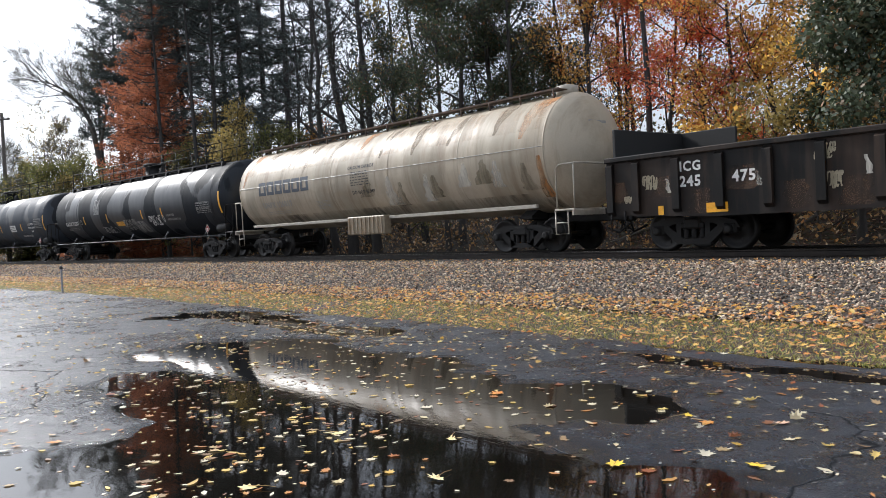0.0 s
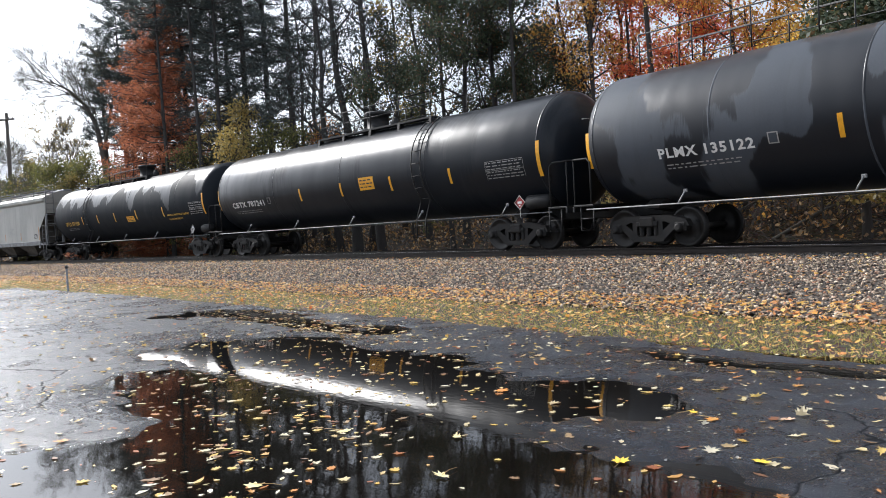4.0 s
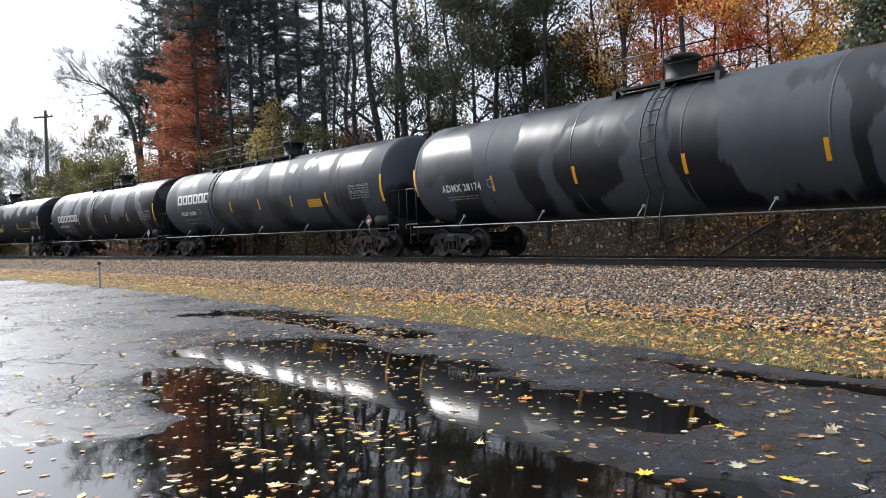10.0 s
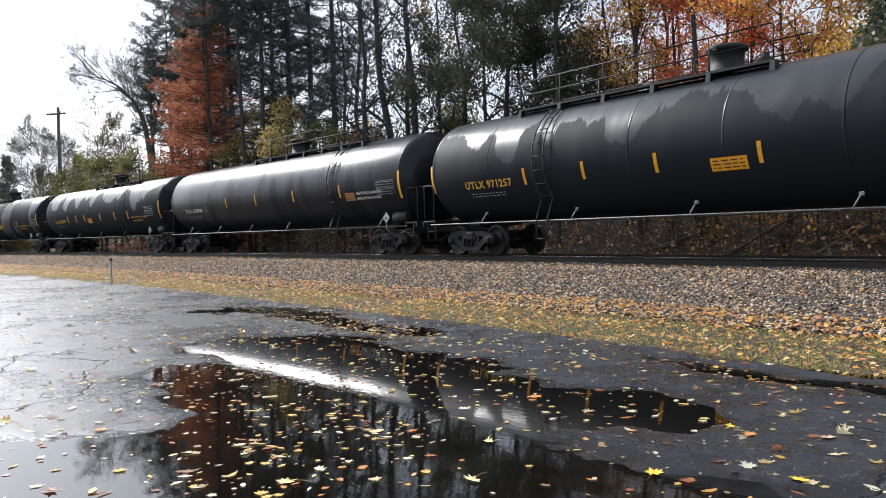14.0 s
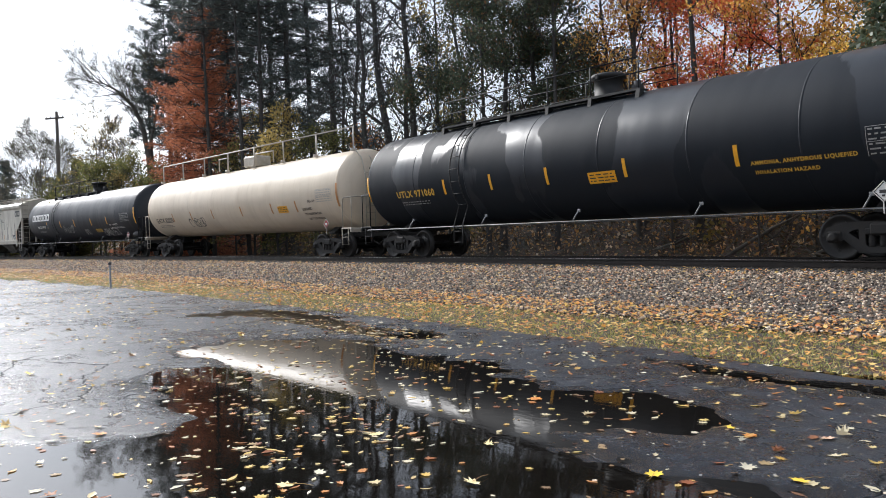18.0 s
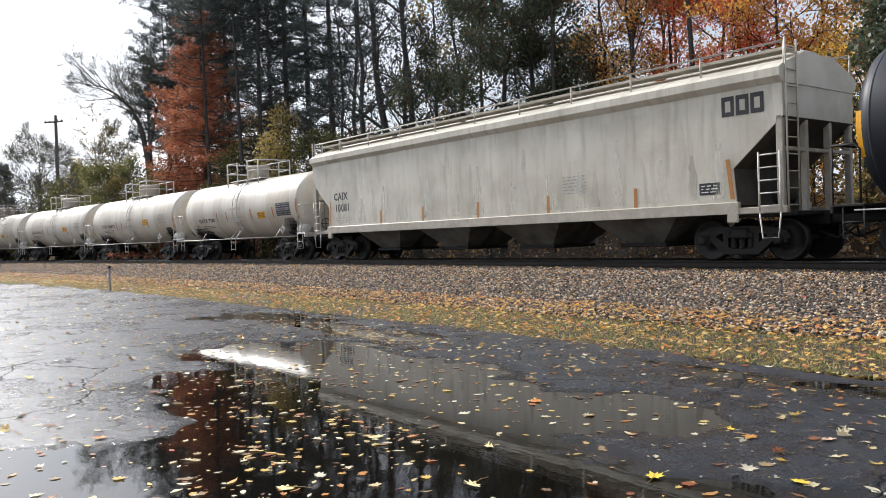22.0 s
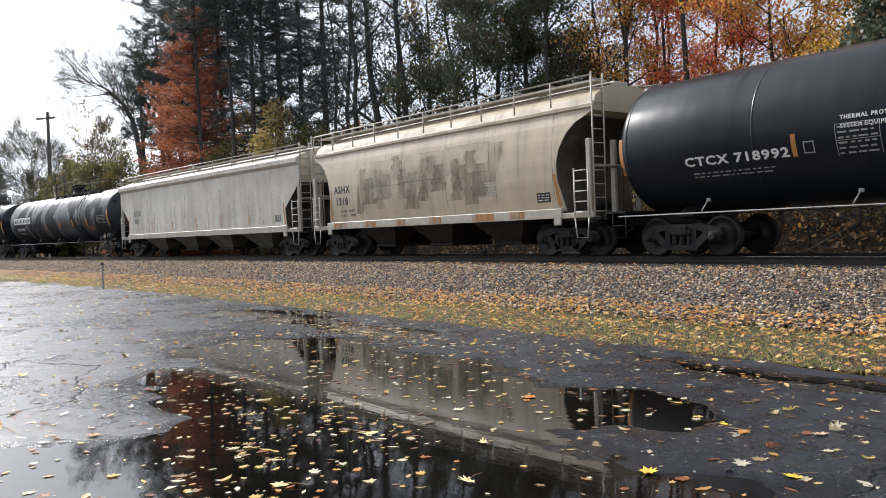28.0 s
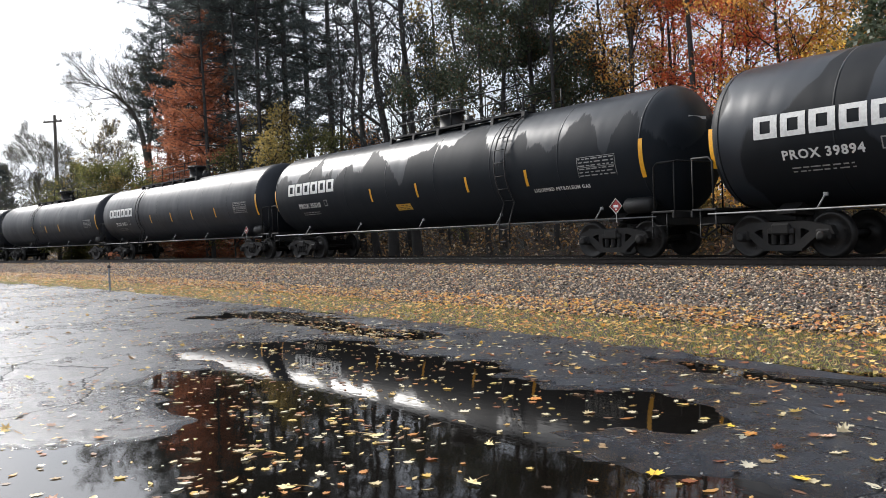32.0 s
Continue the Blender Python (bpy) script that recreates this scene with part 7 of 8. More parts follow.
    if stain == "streaks":
        rng = random.Random(int(h * 1000))
        for k in range(26):
            x = -h + 1.4 + (L - 2.8) * (k + rng.uniform(0.1, 0.9)) / 26
            pale = k % 2
            top = rng.uniform(2.2, 3.1)
            part("rain_streak", wall.drip(x, top, top - 1.35, 0.10, rng.uniform(0.3, 0.55) if pale else rng.uniform(0.25, 0.45), rng.uniform(-0.05, 0.12), k), PALE_WASH if pale else GREY_WASH, car, "chalky streak washed down the side" if pale else "dusty grey streak down the side")
    if curved:
        for i in range(6):
            x = -h + 1.3 + (L - 2.6) * i / 5
            part("side_seam", wall.patch(x - 0.012, x + 0.012, 2.62, 2.3, 0.010), BROWN_WASH, car, "thin upright seam")
    return car, mid


# ------------------------------------------------------------------ gondola
def gondola_car(front, rear):
    L, mid = front - rear, (front + rear) / 2
    car = thing("gondola_car", "black rusty open gondola car with chalk scrawls", "gondola car")
    h, W = L / 2, 1.5
    wall = Wall(y=-W)
    for sg in (-1, 1):
        part("side_wall", Geo().prism([(-h, 1.05), (-h + 0.3, 0.86), (-h + 2.7, 0.74), (h - 2.7, 0.74), (h - 0.3, 0.86), (h, 1.05), (h, 2.10), (-h, 2.10)], "y", sg * W - 0.03, sg * W + 0.03), GONDOLA_PAINT, car)
        part("top_rim", Geo().box((0, sg * W, 2.14), (L + 0.06, 0.20, 0.12), 0.02), GONDOLA_PAINT, car)
        for x in [-h + 0.12] + [-h + 0.85 + 1.05 * i for i in range(15)]:
            part("side_stake", Geo().prism([(sg * W, 0.84), (sg * (W + 0.12), 0.94), (sg * (W + 0.12), 2.0), (sg * W, 2.08)], "x", x - 0.09, x + 0.09), GONDOLA_PAINT, car)
    for e in (-1, 1):
        part("end_wall", Geo().box((e * h, 0, 1.6), (0.08, 3.0, 1.2), 0.01).box((e * (h + 0.06), 0, 1.4), (0.06, 2.8, 0.12)).box((e * (h + 0.06), 0, 1.8), (0.06, 2.8, 0.12)), GONDOLA_PAINT, car)
        add_truck(car, e * (h - 1.95))
        add_coupler(car, e * (h + 0.1), e)
        part("end_sill", Geo().box((e * (h - 0.3), 0, 0.92), (1.0, 0.4, 0.3), 0.03).box((e * h, 0, 0.98), (0.14, 2.9, 0.16), 0.02), TRUCK_STEEL, car)
        part("step", Geo().pipe([(e * (h - 0.1), -1.55, 1.0), (e * (h - 0.1), -1.55, 0.5), (e * (h - 0.5), -1.55, 0.5), (e * (h - 0.5), -1.55, 0.95)], 0.018, 5), TRUCK_STEEL, car)
    part("floor", Geo().box((0, 0, 1.0), (L - 0.1, 2.9, 0.12), 0.01), GONDOLA_PAINT, car)
    part("end_bulkhead", Geo().box((-h + 0.10, 0.1, 2.5), (0.10, 2.9, 0.75), 0.02).box((-h + 0.85, 1.35, 2.5), (1.6, 0.08, 0.75), 0.02), BLACK_IRON, car, "black plate bulkhead standing above the rim")
    part("car_number", wall.text("ICG", -h + 1.98, 1.84, 0.21, lift=0.045), MARK_WHITE, car)
    part("car_number", wall.text("245", -h + 1.98, 1.52, 0.23, lift=0.045), MARK_WHITE, car)
    part("car_number", wall.text("475", -h + 3.22, 1.54, 0.23, lift=0.045), MARK_WHITE, car)
    for x, z, w, hh in ((-h + 1.05, 1.55, 0.32, 0.3), (-h + 0.5, 1.2, 0.3, 0.14), (-h + 4.95, 1.85, 0.36, 0.28), (-h + 5.1, 1.3, 0.34, 0.3), (-h + 7.6, 1.8, 0.3, 0.3)):
        part("graffiti", wall.scrawl(x, z, w, hh, int(x * 13), 0.014, 0.04), CHALK, car, "chalked scrawl")
    rng = random.Random(21)
    for k in range(15):
        x = -h + 0.35 + 1.05 * k
        part("rust_stain", wall.drip(x + rng.uniform(-0.1, 0.1), rng.uniform(1.3, 1.75), rng.uniform(0.35, 0.55), rng.uniform(0.3, 0.6), rng.uniform(0.5, 0.75), 0, k, 0.036), GONDOLA_RUST, car, "brown rust stain on a panel")
        if k % 2:
            part("scuff", wall.drip(x + 0.25, rng.uniform(1.6, 1.9), rng.uniform(0.2, 0.5), 0.06, 0.12, 0.05, 40 + k, 0.038), PALE_WASH, car, "pale scuff on a panel")
    for x in (-h + 1.4, -h + 2.6, -h + 8.4):
        part("reflector", wall.patch(x, x + (0.5 if x > -h + 2 else 0.14), 0.92, 0.2, 0.04), MARK_YELLOW, car)
    return car, mid

# ------------------------------------------------------------------ the train, front to back
TRAIN = []                              # each car and the place of its middle along the line at the start
K = 0.96                                # survey metres to true metres


def enlist(made):
    TRAIN.append(made)
    return made[0]


def pale_extra(car, wall, L):
    g = Geo()
    for i in range(14):
        x = -L / 2 + 0.3 + (L - 0.6) * i / 13
        g.tube((x, -0.66, 3.98), (x, -0.70, 4.26), 0.025, 5)
    g.box((0, -0.52, 4.25), (L - 0.2, 0.34, 0.03), 0.008).box((0, -0.70, 4.26), (L - 0.2, 0.025, 0.05))
    part("walkway", g, RUSTY_IRON, car, "rusty full-length top walkway")
    part("manway", Geo().lathe([(0, 0.3), (0.25, 0.3), (0.3, 0.1)], 16, (L / 2 - 0.4, 0, 4.15), "z"), BEIGE_IRON, car)
    cab = part("cabinet", Geo().box((0.3, -1.42, 1.0), (2.0, 0.30, 0.6), 0.03), CABINET_PAINT, car, "ribbed equipment cabinet hung at the side")
    for i in range(9):
        part("rib", Geo().box((-0.58 + i * 0.22, -1.585, 1.0), (0.06, 0.03, 0.54), 0.008), CABINET_PAINT, cab)
    part("stain", Wall(y=-1.605).patch(-0.65, 1.25, 1.0, 0.52, 0.002), RUST_WASH, cab, "rust streaks")
    part("side_sill", Geo().box((0, -1.30, 1.22), (L - 1.0, 0.10, 0.10), 0.01), BEIGE_IRON, car)
    part("seam_line", Geo().tube((-L / 2, -wall.r - 0.002, 2.72), (L / 2, -wall.r - 0.002, 2.72), 0.008, 4), MARK_GREY, car)
    part("stencil", wall.bars(-0.4, 0.6, 2.55, 0.5, 6, 77), MARK_BLACK, car)
    rng = random.Random(8)
    for k in range(11):
        x = -L / 2 + 0.8 + 1.48 * k + rng.uniform(-0.3, 0.3)
        part("dirt_run", wall.drip(x, 4.02, rng.uniform(0.7, 1.6), rng.uniform(0.5, 0.8), 0.10, rng.uniform(-0.6, -0.2), 60 + k), BROWN_WASH if k % 5 else RUST_SPOT, car, "brown run of dirt from the walkway")
    for k in range(9):
        x = 0.6 + 0.85 * k + rng.uniform(-0.3, 0.3)
        part("scuff", wall.drip(x, rng.uniform(2.2, 2.6), rng.uniform(0.6, 1.0), 0.12, rng.uniform(0.4, 0.8), rng.uniform(-0.2, 0.3), 80 + k), PALE_WASH if k % 2 else OLIVE_WASH, car, "scuffed patch of paint")
    part("rust_run", wall.drip(L / 2 - 0.15, 2.5, 1.2, 0.12, 0.35, -0.05, 99), RUST_SPOT, car, "orange rust run near the end")


def cream_extra(car, wall, L):
    zt = wall.zc + wall.r
    n = 7
    rl = part("railing", Geo().tube((-L / 2 + 0.05, -0.62, zt + 0.82), (L / 2 - 0.05, -0.62, zt + 0.82), 0.026, 6), BEIGE_IRON, car, "full-length top handrail")
    for i in range(n + 1):
        x = -L / 2 + 0.05 + (L - 0.1) * i / n
        part("post", Geo().tube((x, -0.62, zt - 0.08), (x, -0.62, zt + 0.82), 0.03, 6).box((x, -0.66, zt - 0.05), (0.12, 0.2, 0.12), 0.02), BEIGE_IRON, rl)
    for x0, x1, tall in ((-2.1, -1.2, 0.58), (1.6, 3.2, 0.5)):
        part("hand_loop", Geo().pipe([(x0, -0.7, zt), (x0, -0.7, zt + tall), (x1, -0.7, zt + tall), (x1, -0.7, zt)], 0.03, 6), BEIGE_IRON, car)
    part("valve_cover", Geo().box((0.4, 0, zt + 0.28), (1.2, 0.8, 0.5), 0.06), BEIGE_IRON, car, "square cream valve cover")
    g = Geo()
    for y in (-0.62, -0.2):
        g.pipe([(L / 2 + 0.62, y, 1.1), (L / 2 + 0.66, y, 3.0), (L / 2 + 0.45, y, zt - 0.39), (L / 2 + 0.1, y, zt - 0.09)], 0.02, 5)
    for i in range(8):
        g.tube((L / 2 + 0.66, -0.62, 1.4 + i * 0.25), (L / 2 + 0.66, -0.2, 1.4 + i * 0.25), 0.015, 5)
    part("end_ladder", g, BEIGE_IRON, car)


def hand_wheel(x, y, z):
    g = Geo()
    ring = [(x, y + 0.2 * math.cos(k * 0.3927), z + 0.2 * math.sin(k * 0.3927)) for k in range(17)]
    g.pipe(ring, 0.018, 6, caps=False)
    for k in range(4):
        g.tube((x, y, z), ring[4 * k], 0.012, 5)
    return g.tube((x - 0.12, y, z), (x + 0.02, y, z), 0.03, 8)


def acid_extra(car, wall, L):
    zt = wall.zc + wall.r
    foot = wall.zc + math.sqrt(wall.r ** 2 - 0.8 ** 2) - 0.02
    part("deck", Geo().box((-0.2, 0, zt - 0.01), (3.0, 1.3, 0.04), 0.01), WHITE_IRON, car, "white grated working deck")
    for x0, x1 in ((-1.7, -0.7), (0.3, 1.3)):
        xo, xe = (x1, x0) if x0 < -1 else (x0, x1)
        for z in (0.36, 0.80):
            rl = part("railing", Geo().pipe([(xo, -0.8, zt + z), (xe, -0.8, zt + z), (xe, 0.8, zt + z), (xo, 0.8, zt + z)], 0.024, 6), WHITE_IRON, car, "white pipe safety railing")
        for y in (-0.8, 0.8):
            for x in (x0, x1):
                part("post", Geo().tube((x, y, foot), (x, y, zt + 0.80), 0.030, 6), WHITE_IRON, rl)
    part("top_rail", Geo().tube((-0.7, 0.8, zt + 0.80), (0.3, 0.8, zt + 0.80), 0.024, 6), WHITE_IRON, car)
    part("dome", Geo().lathe([(0, 0.5), (0.5, 0.5), (0.52, 0.56), (0.6, 0.56), (0.64, 0.5), (0.68, 0.1)], 28, (-0.2, 0, zt), "z"), WHITE_PAINT, car, "round white dome")
    part("grab_rail", wall.patch(-1.3, 1.5, 1.87, 0.035, 0.03), WHITE_IRON, car)
    sp = Geo().lathe([(-0.3, 0.05), (-0.28, 0.2), (0.28, 0.2), (0.3, 0.05)], 16, (L / 2 + 0.05, -1.0, 1.25), "x")
    part("brake_cylinder", sp, WHITE_IRON, car)
    part("hand_wheel", hand_wheel(L / 2 + 0.72, -0.4, 1.45), TRUCK_RUST, car)
    for k, (x, w) in enumerate(((-L / 2 + 0.9, 1.7), (-L / 2 + 2.2, 1.1), (L / 2 - 0.7, 1.3), (0.2, 0.9))):
        part("soot_smear", wall.drip(x, 1.72 + 0.08 * (k % 2), 0.8, w * 0.45, w, 0.0, 300 + k), SOOT_SMEAR, car, "black sooty smear on the lower shell")
    for x, z, top, foot in ((-L / 2 + 1.3, 1.55, 1.5, 3.0), (L / 2 - 0.75, 1.75, 0.8, 1.9)):
        for k in range(4):
            part("soot_smear", wall.drip(x, z - 0.13 * k, 1.0, top * (1 - 0.15 * k), foot * (1 - 0.13 * k), 0.0, 310 + k + int(foot * 10), 0.004 + 0.003 * k), SOOT_DEEP, car, "thick black soot over the truck")
    part("spill_stain", wall.patch(-1.1, 0.6, 2.75, 1.7, 0.006), RUST_WASH, car, "rusty spill below the deck")


UT = dict(mark_mat=MARK_AMBER, mark_x=-7.5, mark_w=2.05, stripes=(-4.9, -2.75, -0.5, 2.1, 5.05), panel=(0.92, 1.8, 2.03, 0.3, MARK_YELLOW), data=(7.7, 8.9, 2.2, 0.55), placard=8.0,
          ladder=-4.25, deck=(-5.75, 2.0), words=(("AMMONIA, ANHYDROUS LIQUEFIED", 5.35, 2.02, 0.12, MARK_AMBER), ("INHALATION HAZARD", 5.4, 1.83, 0.12, MARK_AMBER)), seams=7)
PX = dict(mark_x=-7.4, mark_w=1.65, mark_size=0.26, ladder=-3.9, placard=8.4, placard_mat=MARK_RED, data=(7.2, 8.4, 2.3, 0.5), seams=7)

enlist(gondola_car(-12.33 + 16.0, -12.33))
enlist(tank_car(-14.93 * K, -31.83 * K, "weathered cream insulated tank car streaked with rust", PALE_PAINT, BEIGE_IRON, mark="UNPX 126017", mark_mat=MARK_GREY, mark_x=-6.4, mark_w=2.1, mark_z=2.0, brand=(-6.5, -2.9, 2.62, 0.50, MARK_BLUE),
                deck=None, bonnet=None, tank_rail=False, seams=5, words=(("CALCIUM CARBIDE", -0.55, 2.92, 0.15, MARK_BLACK), ("DO NOT HUMP", -0.4, 2.1, 0.16, MARK_BLACK)), stripes=(), end_marks=False, reservoir=False, extra=pale_extra, data=(-2.7, -1.9, 1.8, 0.3)))
enlist(tank_car(-33.71 * K, -53.62 * K, "glossy black tank car covered in pale graffiti", BLACK_BANDED, mark="GATX 75207", mark_x=-8.15, mark_w=1.9, stripes=(-5.35, -2.27, 1.88, 4.02), deck=(-8.6, 8.6), bonnet=0.2, deck_rail=0.8, panel=(-1.3, -0.45, 1.86, 0.24, MARK_YELLOW),
                words=(("LIQUEFIED", 4.4, 2.05, 0.15, MARK_GREY), ("PETROLEUM GAS", 4.4, 1.85, 0.15, MARK_GREY)), scrawls=((-3.9, 2.85, 0.7, 0.8, MARK_GREY), (-3.4, 1.6, 1.6, 0.4, MARK_GREY), (-0.4, 1.75, 1.4, 0.6, MARK_GREY), (1.0, 1.6, 0.9, 0.7, MARK_GREY), (2.5, 1.85, 1.5, 0.5, MARK_WHITE)), data=(7.4, 8.6, 2.2, 0.5), placard=8.4, placard_mat=MARK_RED))
enlist(tank_car(-55.76 * K, -75.57 * K, "black tank car with large dull grey patches", GREY_PATCHY, mark="PLMX 135122", mark_x=-7.6, mark_w=2.3, stripes=(-3.57, -0.95, 2.44, 5.88), deck=(-1.7, 1.6), bonnet=0.3, deck_rail=0.8, tall_rail=(-8.5, 8.5), panel=(4.1, 5.0, 2.17, 0.42, MARK_WHITE),
                words=(("LIQUEFIED", 7.0, 2.36, 0.16, MARK_WHITE), ("PETROLEUM", 7.0, 2.14, 0.16, MARK_WHITE), ("GAS", 7.3, 1.92, 0.16, MARK_WHITE), ("NON-ODORIZED", 5.6, 1.66, 0.17, MARK_WHITE)), data=(8.0, 9.1, 2.35, 0.6), placard=8.85, placard_mat=MARK_RED))
enlist(tank_car(-77.28 * K, -96.1 * K, "sleek glossy black tank car with white numbers", BLACK_GLOSSY, mark="CBTX 787241", mark_x=-7.9, mark_w=2.6, stripes=(-2.6, 0.02, 2.75, 5.53), deck=(-2.2, 4.0), bonnet=0.3, ladder=4.15, panel=(1.1, 1.9, 2.3, 0.42, MARK_YELLOW), data=(7.0, 8.4, 2.2, 0.5), placard=8.24, placard_mat=MARK_RED, seams=4))
enlist(tank_car(-97.6 * K, -116.55 * K, "dull black ammonia tank car with amber lettering", BLACK_PATCHY, mark="UTLX 971309", **UT))
enlist(hopper_car(-118.2 * K, -137.95 * K, "grey covered hopper car with sloping ends", HOPPER_GREY, GREY_IRON, "NCIX", "1822", -7.95, 2.42, stripes=(0.08, 2.67, 5.35, -4.3), mark_size=0.2, scrawls=((-5.8, 1.66, 0.4, 0.22, SPRAY_BLUE), (-5.15, 1.72, 0.5, 0.36, SPRAY_BLUE), (-4.4, 1.66, 0.22, 0.25, MARK_GREY), (-2.6, 1.65, 1.0, 0.3, MARK_GREY))))
enlist(tank_car(-139.7 * K, -156.95 * K, "dull black tank car with a midship ladder", BLACK_DULL, mark="ADMX 28327", mark_x=-6.7, mark_w=1.85, mark_z=2.0, stripes=(-4.76, -2.87, -0.96, 1.88, 4.7), stripe_z=2.07, deck=(-0.75, 1.9), bonnet=0.15, ladder=0.65, data=(6.5, 7.8, 2.25, 0.5), seams=6, deck_rail=0.7, stripe_mat=MARK_YELLOW,
                scrawls=((3.9, 1.6, 0.8, 0.4, MARK_GREY),)))
enlist(tank_car(-158.9 * K, -176.24 * K, "black and grey patched tank car with a midship ladder", GREY_PATCHY, mark="ADMX 28174", mark_x=-7.0, mark_w=1.8, stripes=(-4.69, -1.58, 1.67, 4.83), stripe_z=2.12, deck=(-0.8, 2.1), bonnet=0.6, ladder=0.79, data=(6.5, 7.8, 2.25, 0.5), seams=5, deck_rail=0.7))
enlist(tank_car(-178.2 * K, -197.4 * K, "patched black tank car with a white wordmark", GREY_PATCHY, mark="PROX 34588", load=("LD LMT  154200 LB    69900 KG", "LT WT   108800 LB    49400 KG"), mark_z=2.1, brand=(-7.65, -4.1, 2.76, 0.46, MARK_WHITE), stripes=(-2.05, 0.53, 3.16, 5.67), deck=(-5.2, 2.0), bonnet=0.9, panel=(4.35, 5.3, 2.06, 0.3, MARK_YELLOW), rusty=True, **PX))
enlist(tank_car(-199 * K, -215.5 * K, "smoky black tank car with a white wordmark", BLACK_WAVY, mark="PROX 76794", mark_x=-6.5, mark_w=1.6, mark_size=0.24, brand=(-6.6, -3.1, 2.42, 0.42, MARK_WHITE), mark_z=1.95, stripes=(-3.0, -1.29, 1.36, 4.39), deck=(-2.3, 3.6), bonnet=0.9, ladder=-0.44, data=(6.0, 7.4, 2.2, 0.5), placard=7.2, seams=5))
enlist(tank_car(-218.3 * K, -237.2 * K, "weathered black ammonia tank car with amber lettering", BLACK_PATCHY, mark="UTLX 971257", **UT))
enlist(tank_car(-239.1 * K, -259.5 * K, "sleek long glossy black ammonia tank car", BLACK_GLOSSY, mark="TILX 500908", mark_x=-8.15, mark_w=2.0, mark_size=0.24, stripes=(-3.4, -0.55, 2.67, 6.07), stripe_z=2.32, deck=(-1.8, 6.6), bonnet=0.8, ladder=5.56, panel=(6.4, 7.0, 2.1, 0.3, MARK_ORANGE),
                words=(("ANHYDROUS AMMONIA", 7.1, 2.2, 0.13, MARK_WHITE), ("INHALATION HAZARD", 7.1, 2.02, 0.13, MARK_WHITE)), data=(8.4, 9.4, 2.3, 0.5), placard=8.97, seams=4))
enlist(tank_car(-261.2 * K, -280.5 * K, "dented black ammonia tank car with amber lettering", BLACK_PATCHY, mark="UTLX 971075", **{**UT, "deck": (-1.6, 5.0), "stripes": (-4.94, -3.42, -1.94, 0.72, 2.96, 4.9), "ladder": 4.35, "panel": (-1.44, -0.76, 2.03, 0.3, MARK_YELLOW), "data": (7.3, 8.4, 2.3, 0.55),
                "words": (("AMMONIA, ANHYDROUS LIQUEFIED", 5.3, 2.05, 0.12, MARK_AMBER), ("INHALATION HAZARD", 5.35, 1.86, 0.12, MARK_AMBER))}))
enlist(tank_car(-282.6 * K, -301.7 * K, "banded black ammonia tank car with amber lettering", BLACK_BANDED, mark="UTLX 971060", **UT))
enlist(tank_car(-303.95 * K, -323.45 * K, "cream tank car with a full-length top handrail", CREAM_PAINT, BEIGE_IRON, r=1.53, zc=2.58, mark="GATX 62020", mark_mat=MARK_BLACK, mark_x=-8.45, mark_w=2.2, mark_size=0.36, mark_z=1.93, stripes=(-6.15, -3.9, -1.5, 1.45, 4.2, 6.2), stripe_z=2.04, stripe_mat=MARK_ORANGE, deck=None, bonnet=None, panel=(4.7, 5.5, 1.97, 0.3, MARK_YELLOW),
                words=(("LIQUEFIED", 6.6, 1.92, 0.14, MARK_BLACK), ("PETROLEUM GAS", 6.65, 1.73, 0.14, MARK_BLACK), ("NOT ODORIZED", 6.7, 1.54, 0.14, MARK_BLACK), ("FRA AIP", 7.15, 2.2, 0.14, MARK_BLACK)), data=(7.8, 8.9, 2.36, 0.5), placard=8.6, placard_mat=MARK_RED, scrawls=((-4.2, 1.7, 1.6, 0.5, MARK_BLACK),), extra=cream_extra, tank_rail=False, reservoir=False, seams=7))
enlist(tank_car(-325.4 * K, -344.8 * K, "scuffed black tank car with a white wordmark and scrawls", BLACK_DULL, mark="PROX 34707", mark_z=2.1, brand=(-8.25, -4.75, 2.76, 0.46, MARK_WHITE), stripes=(-5.37, -2.79, -0.21, 2.65, 5.11), deck=(-5.7, 2.0), bonnet=0.3, panel=(2.9, 3.8, 1.65, 0.26, MARK_AMBER),
                scrawls=((-2.4, 1.85, 1.9, 0.55, MARK_GREY), (1.0, 1.6, 0.8, 0.4, MARK_GREY), (3.9, 1.5, 2.0, 0.55, MARK_WHITE)), words=(("NOT ODORIZED", 5.4, 1.95, 0.14, MARK_WHITE), ("LIQUEFIED PETROLEUM GAS", 5.4, 1.76, 0.14, MARK_WHITE)), **PX))
enlist(hopper_car(-346.4 * K, -366.2 * K, "chalky white covered hopper car with rain streaks", HOPPER_WHITE, BEIGE_IRON, "CAIX", "10081", -8.0, 2.34, stripes=(-4.93, -2.54, 0.13, 2.97, 5.82), stripe_z=1.5, logo=(8.15, 9.15, 3.28, 0.42), stain="streaks"))
ACID = dict(r=1.36, zc=2.31, head=0.5, stripe_mat=MARK_ORANGE, stripe_z=2.02, mark_mat=MARK_BLACK, mark_size=0.24, deck=None, bonnet=None, reservoir=False, extra=acid_extra, seams=3, trucks=(1.15, 1.1), group="white short tank cars of the train")
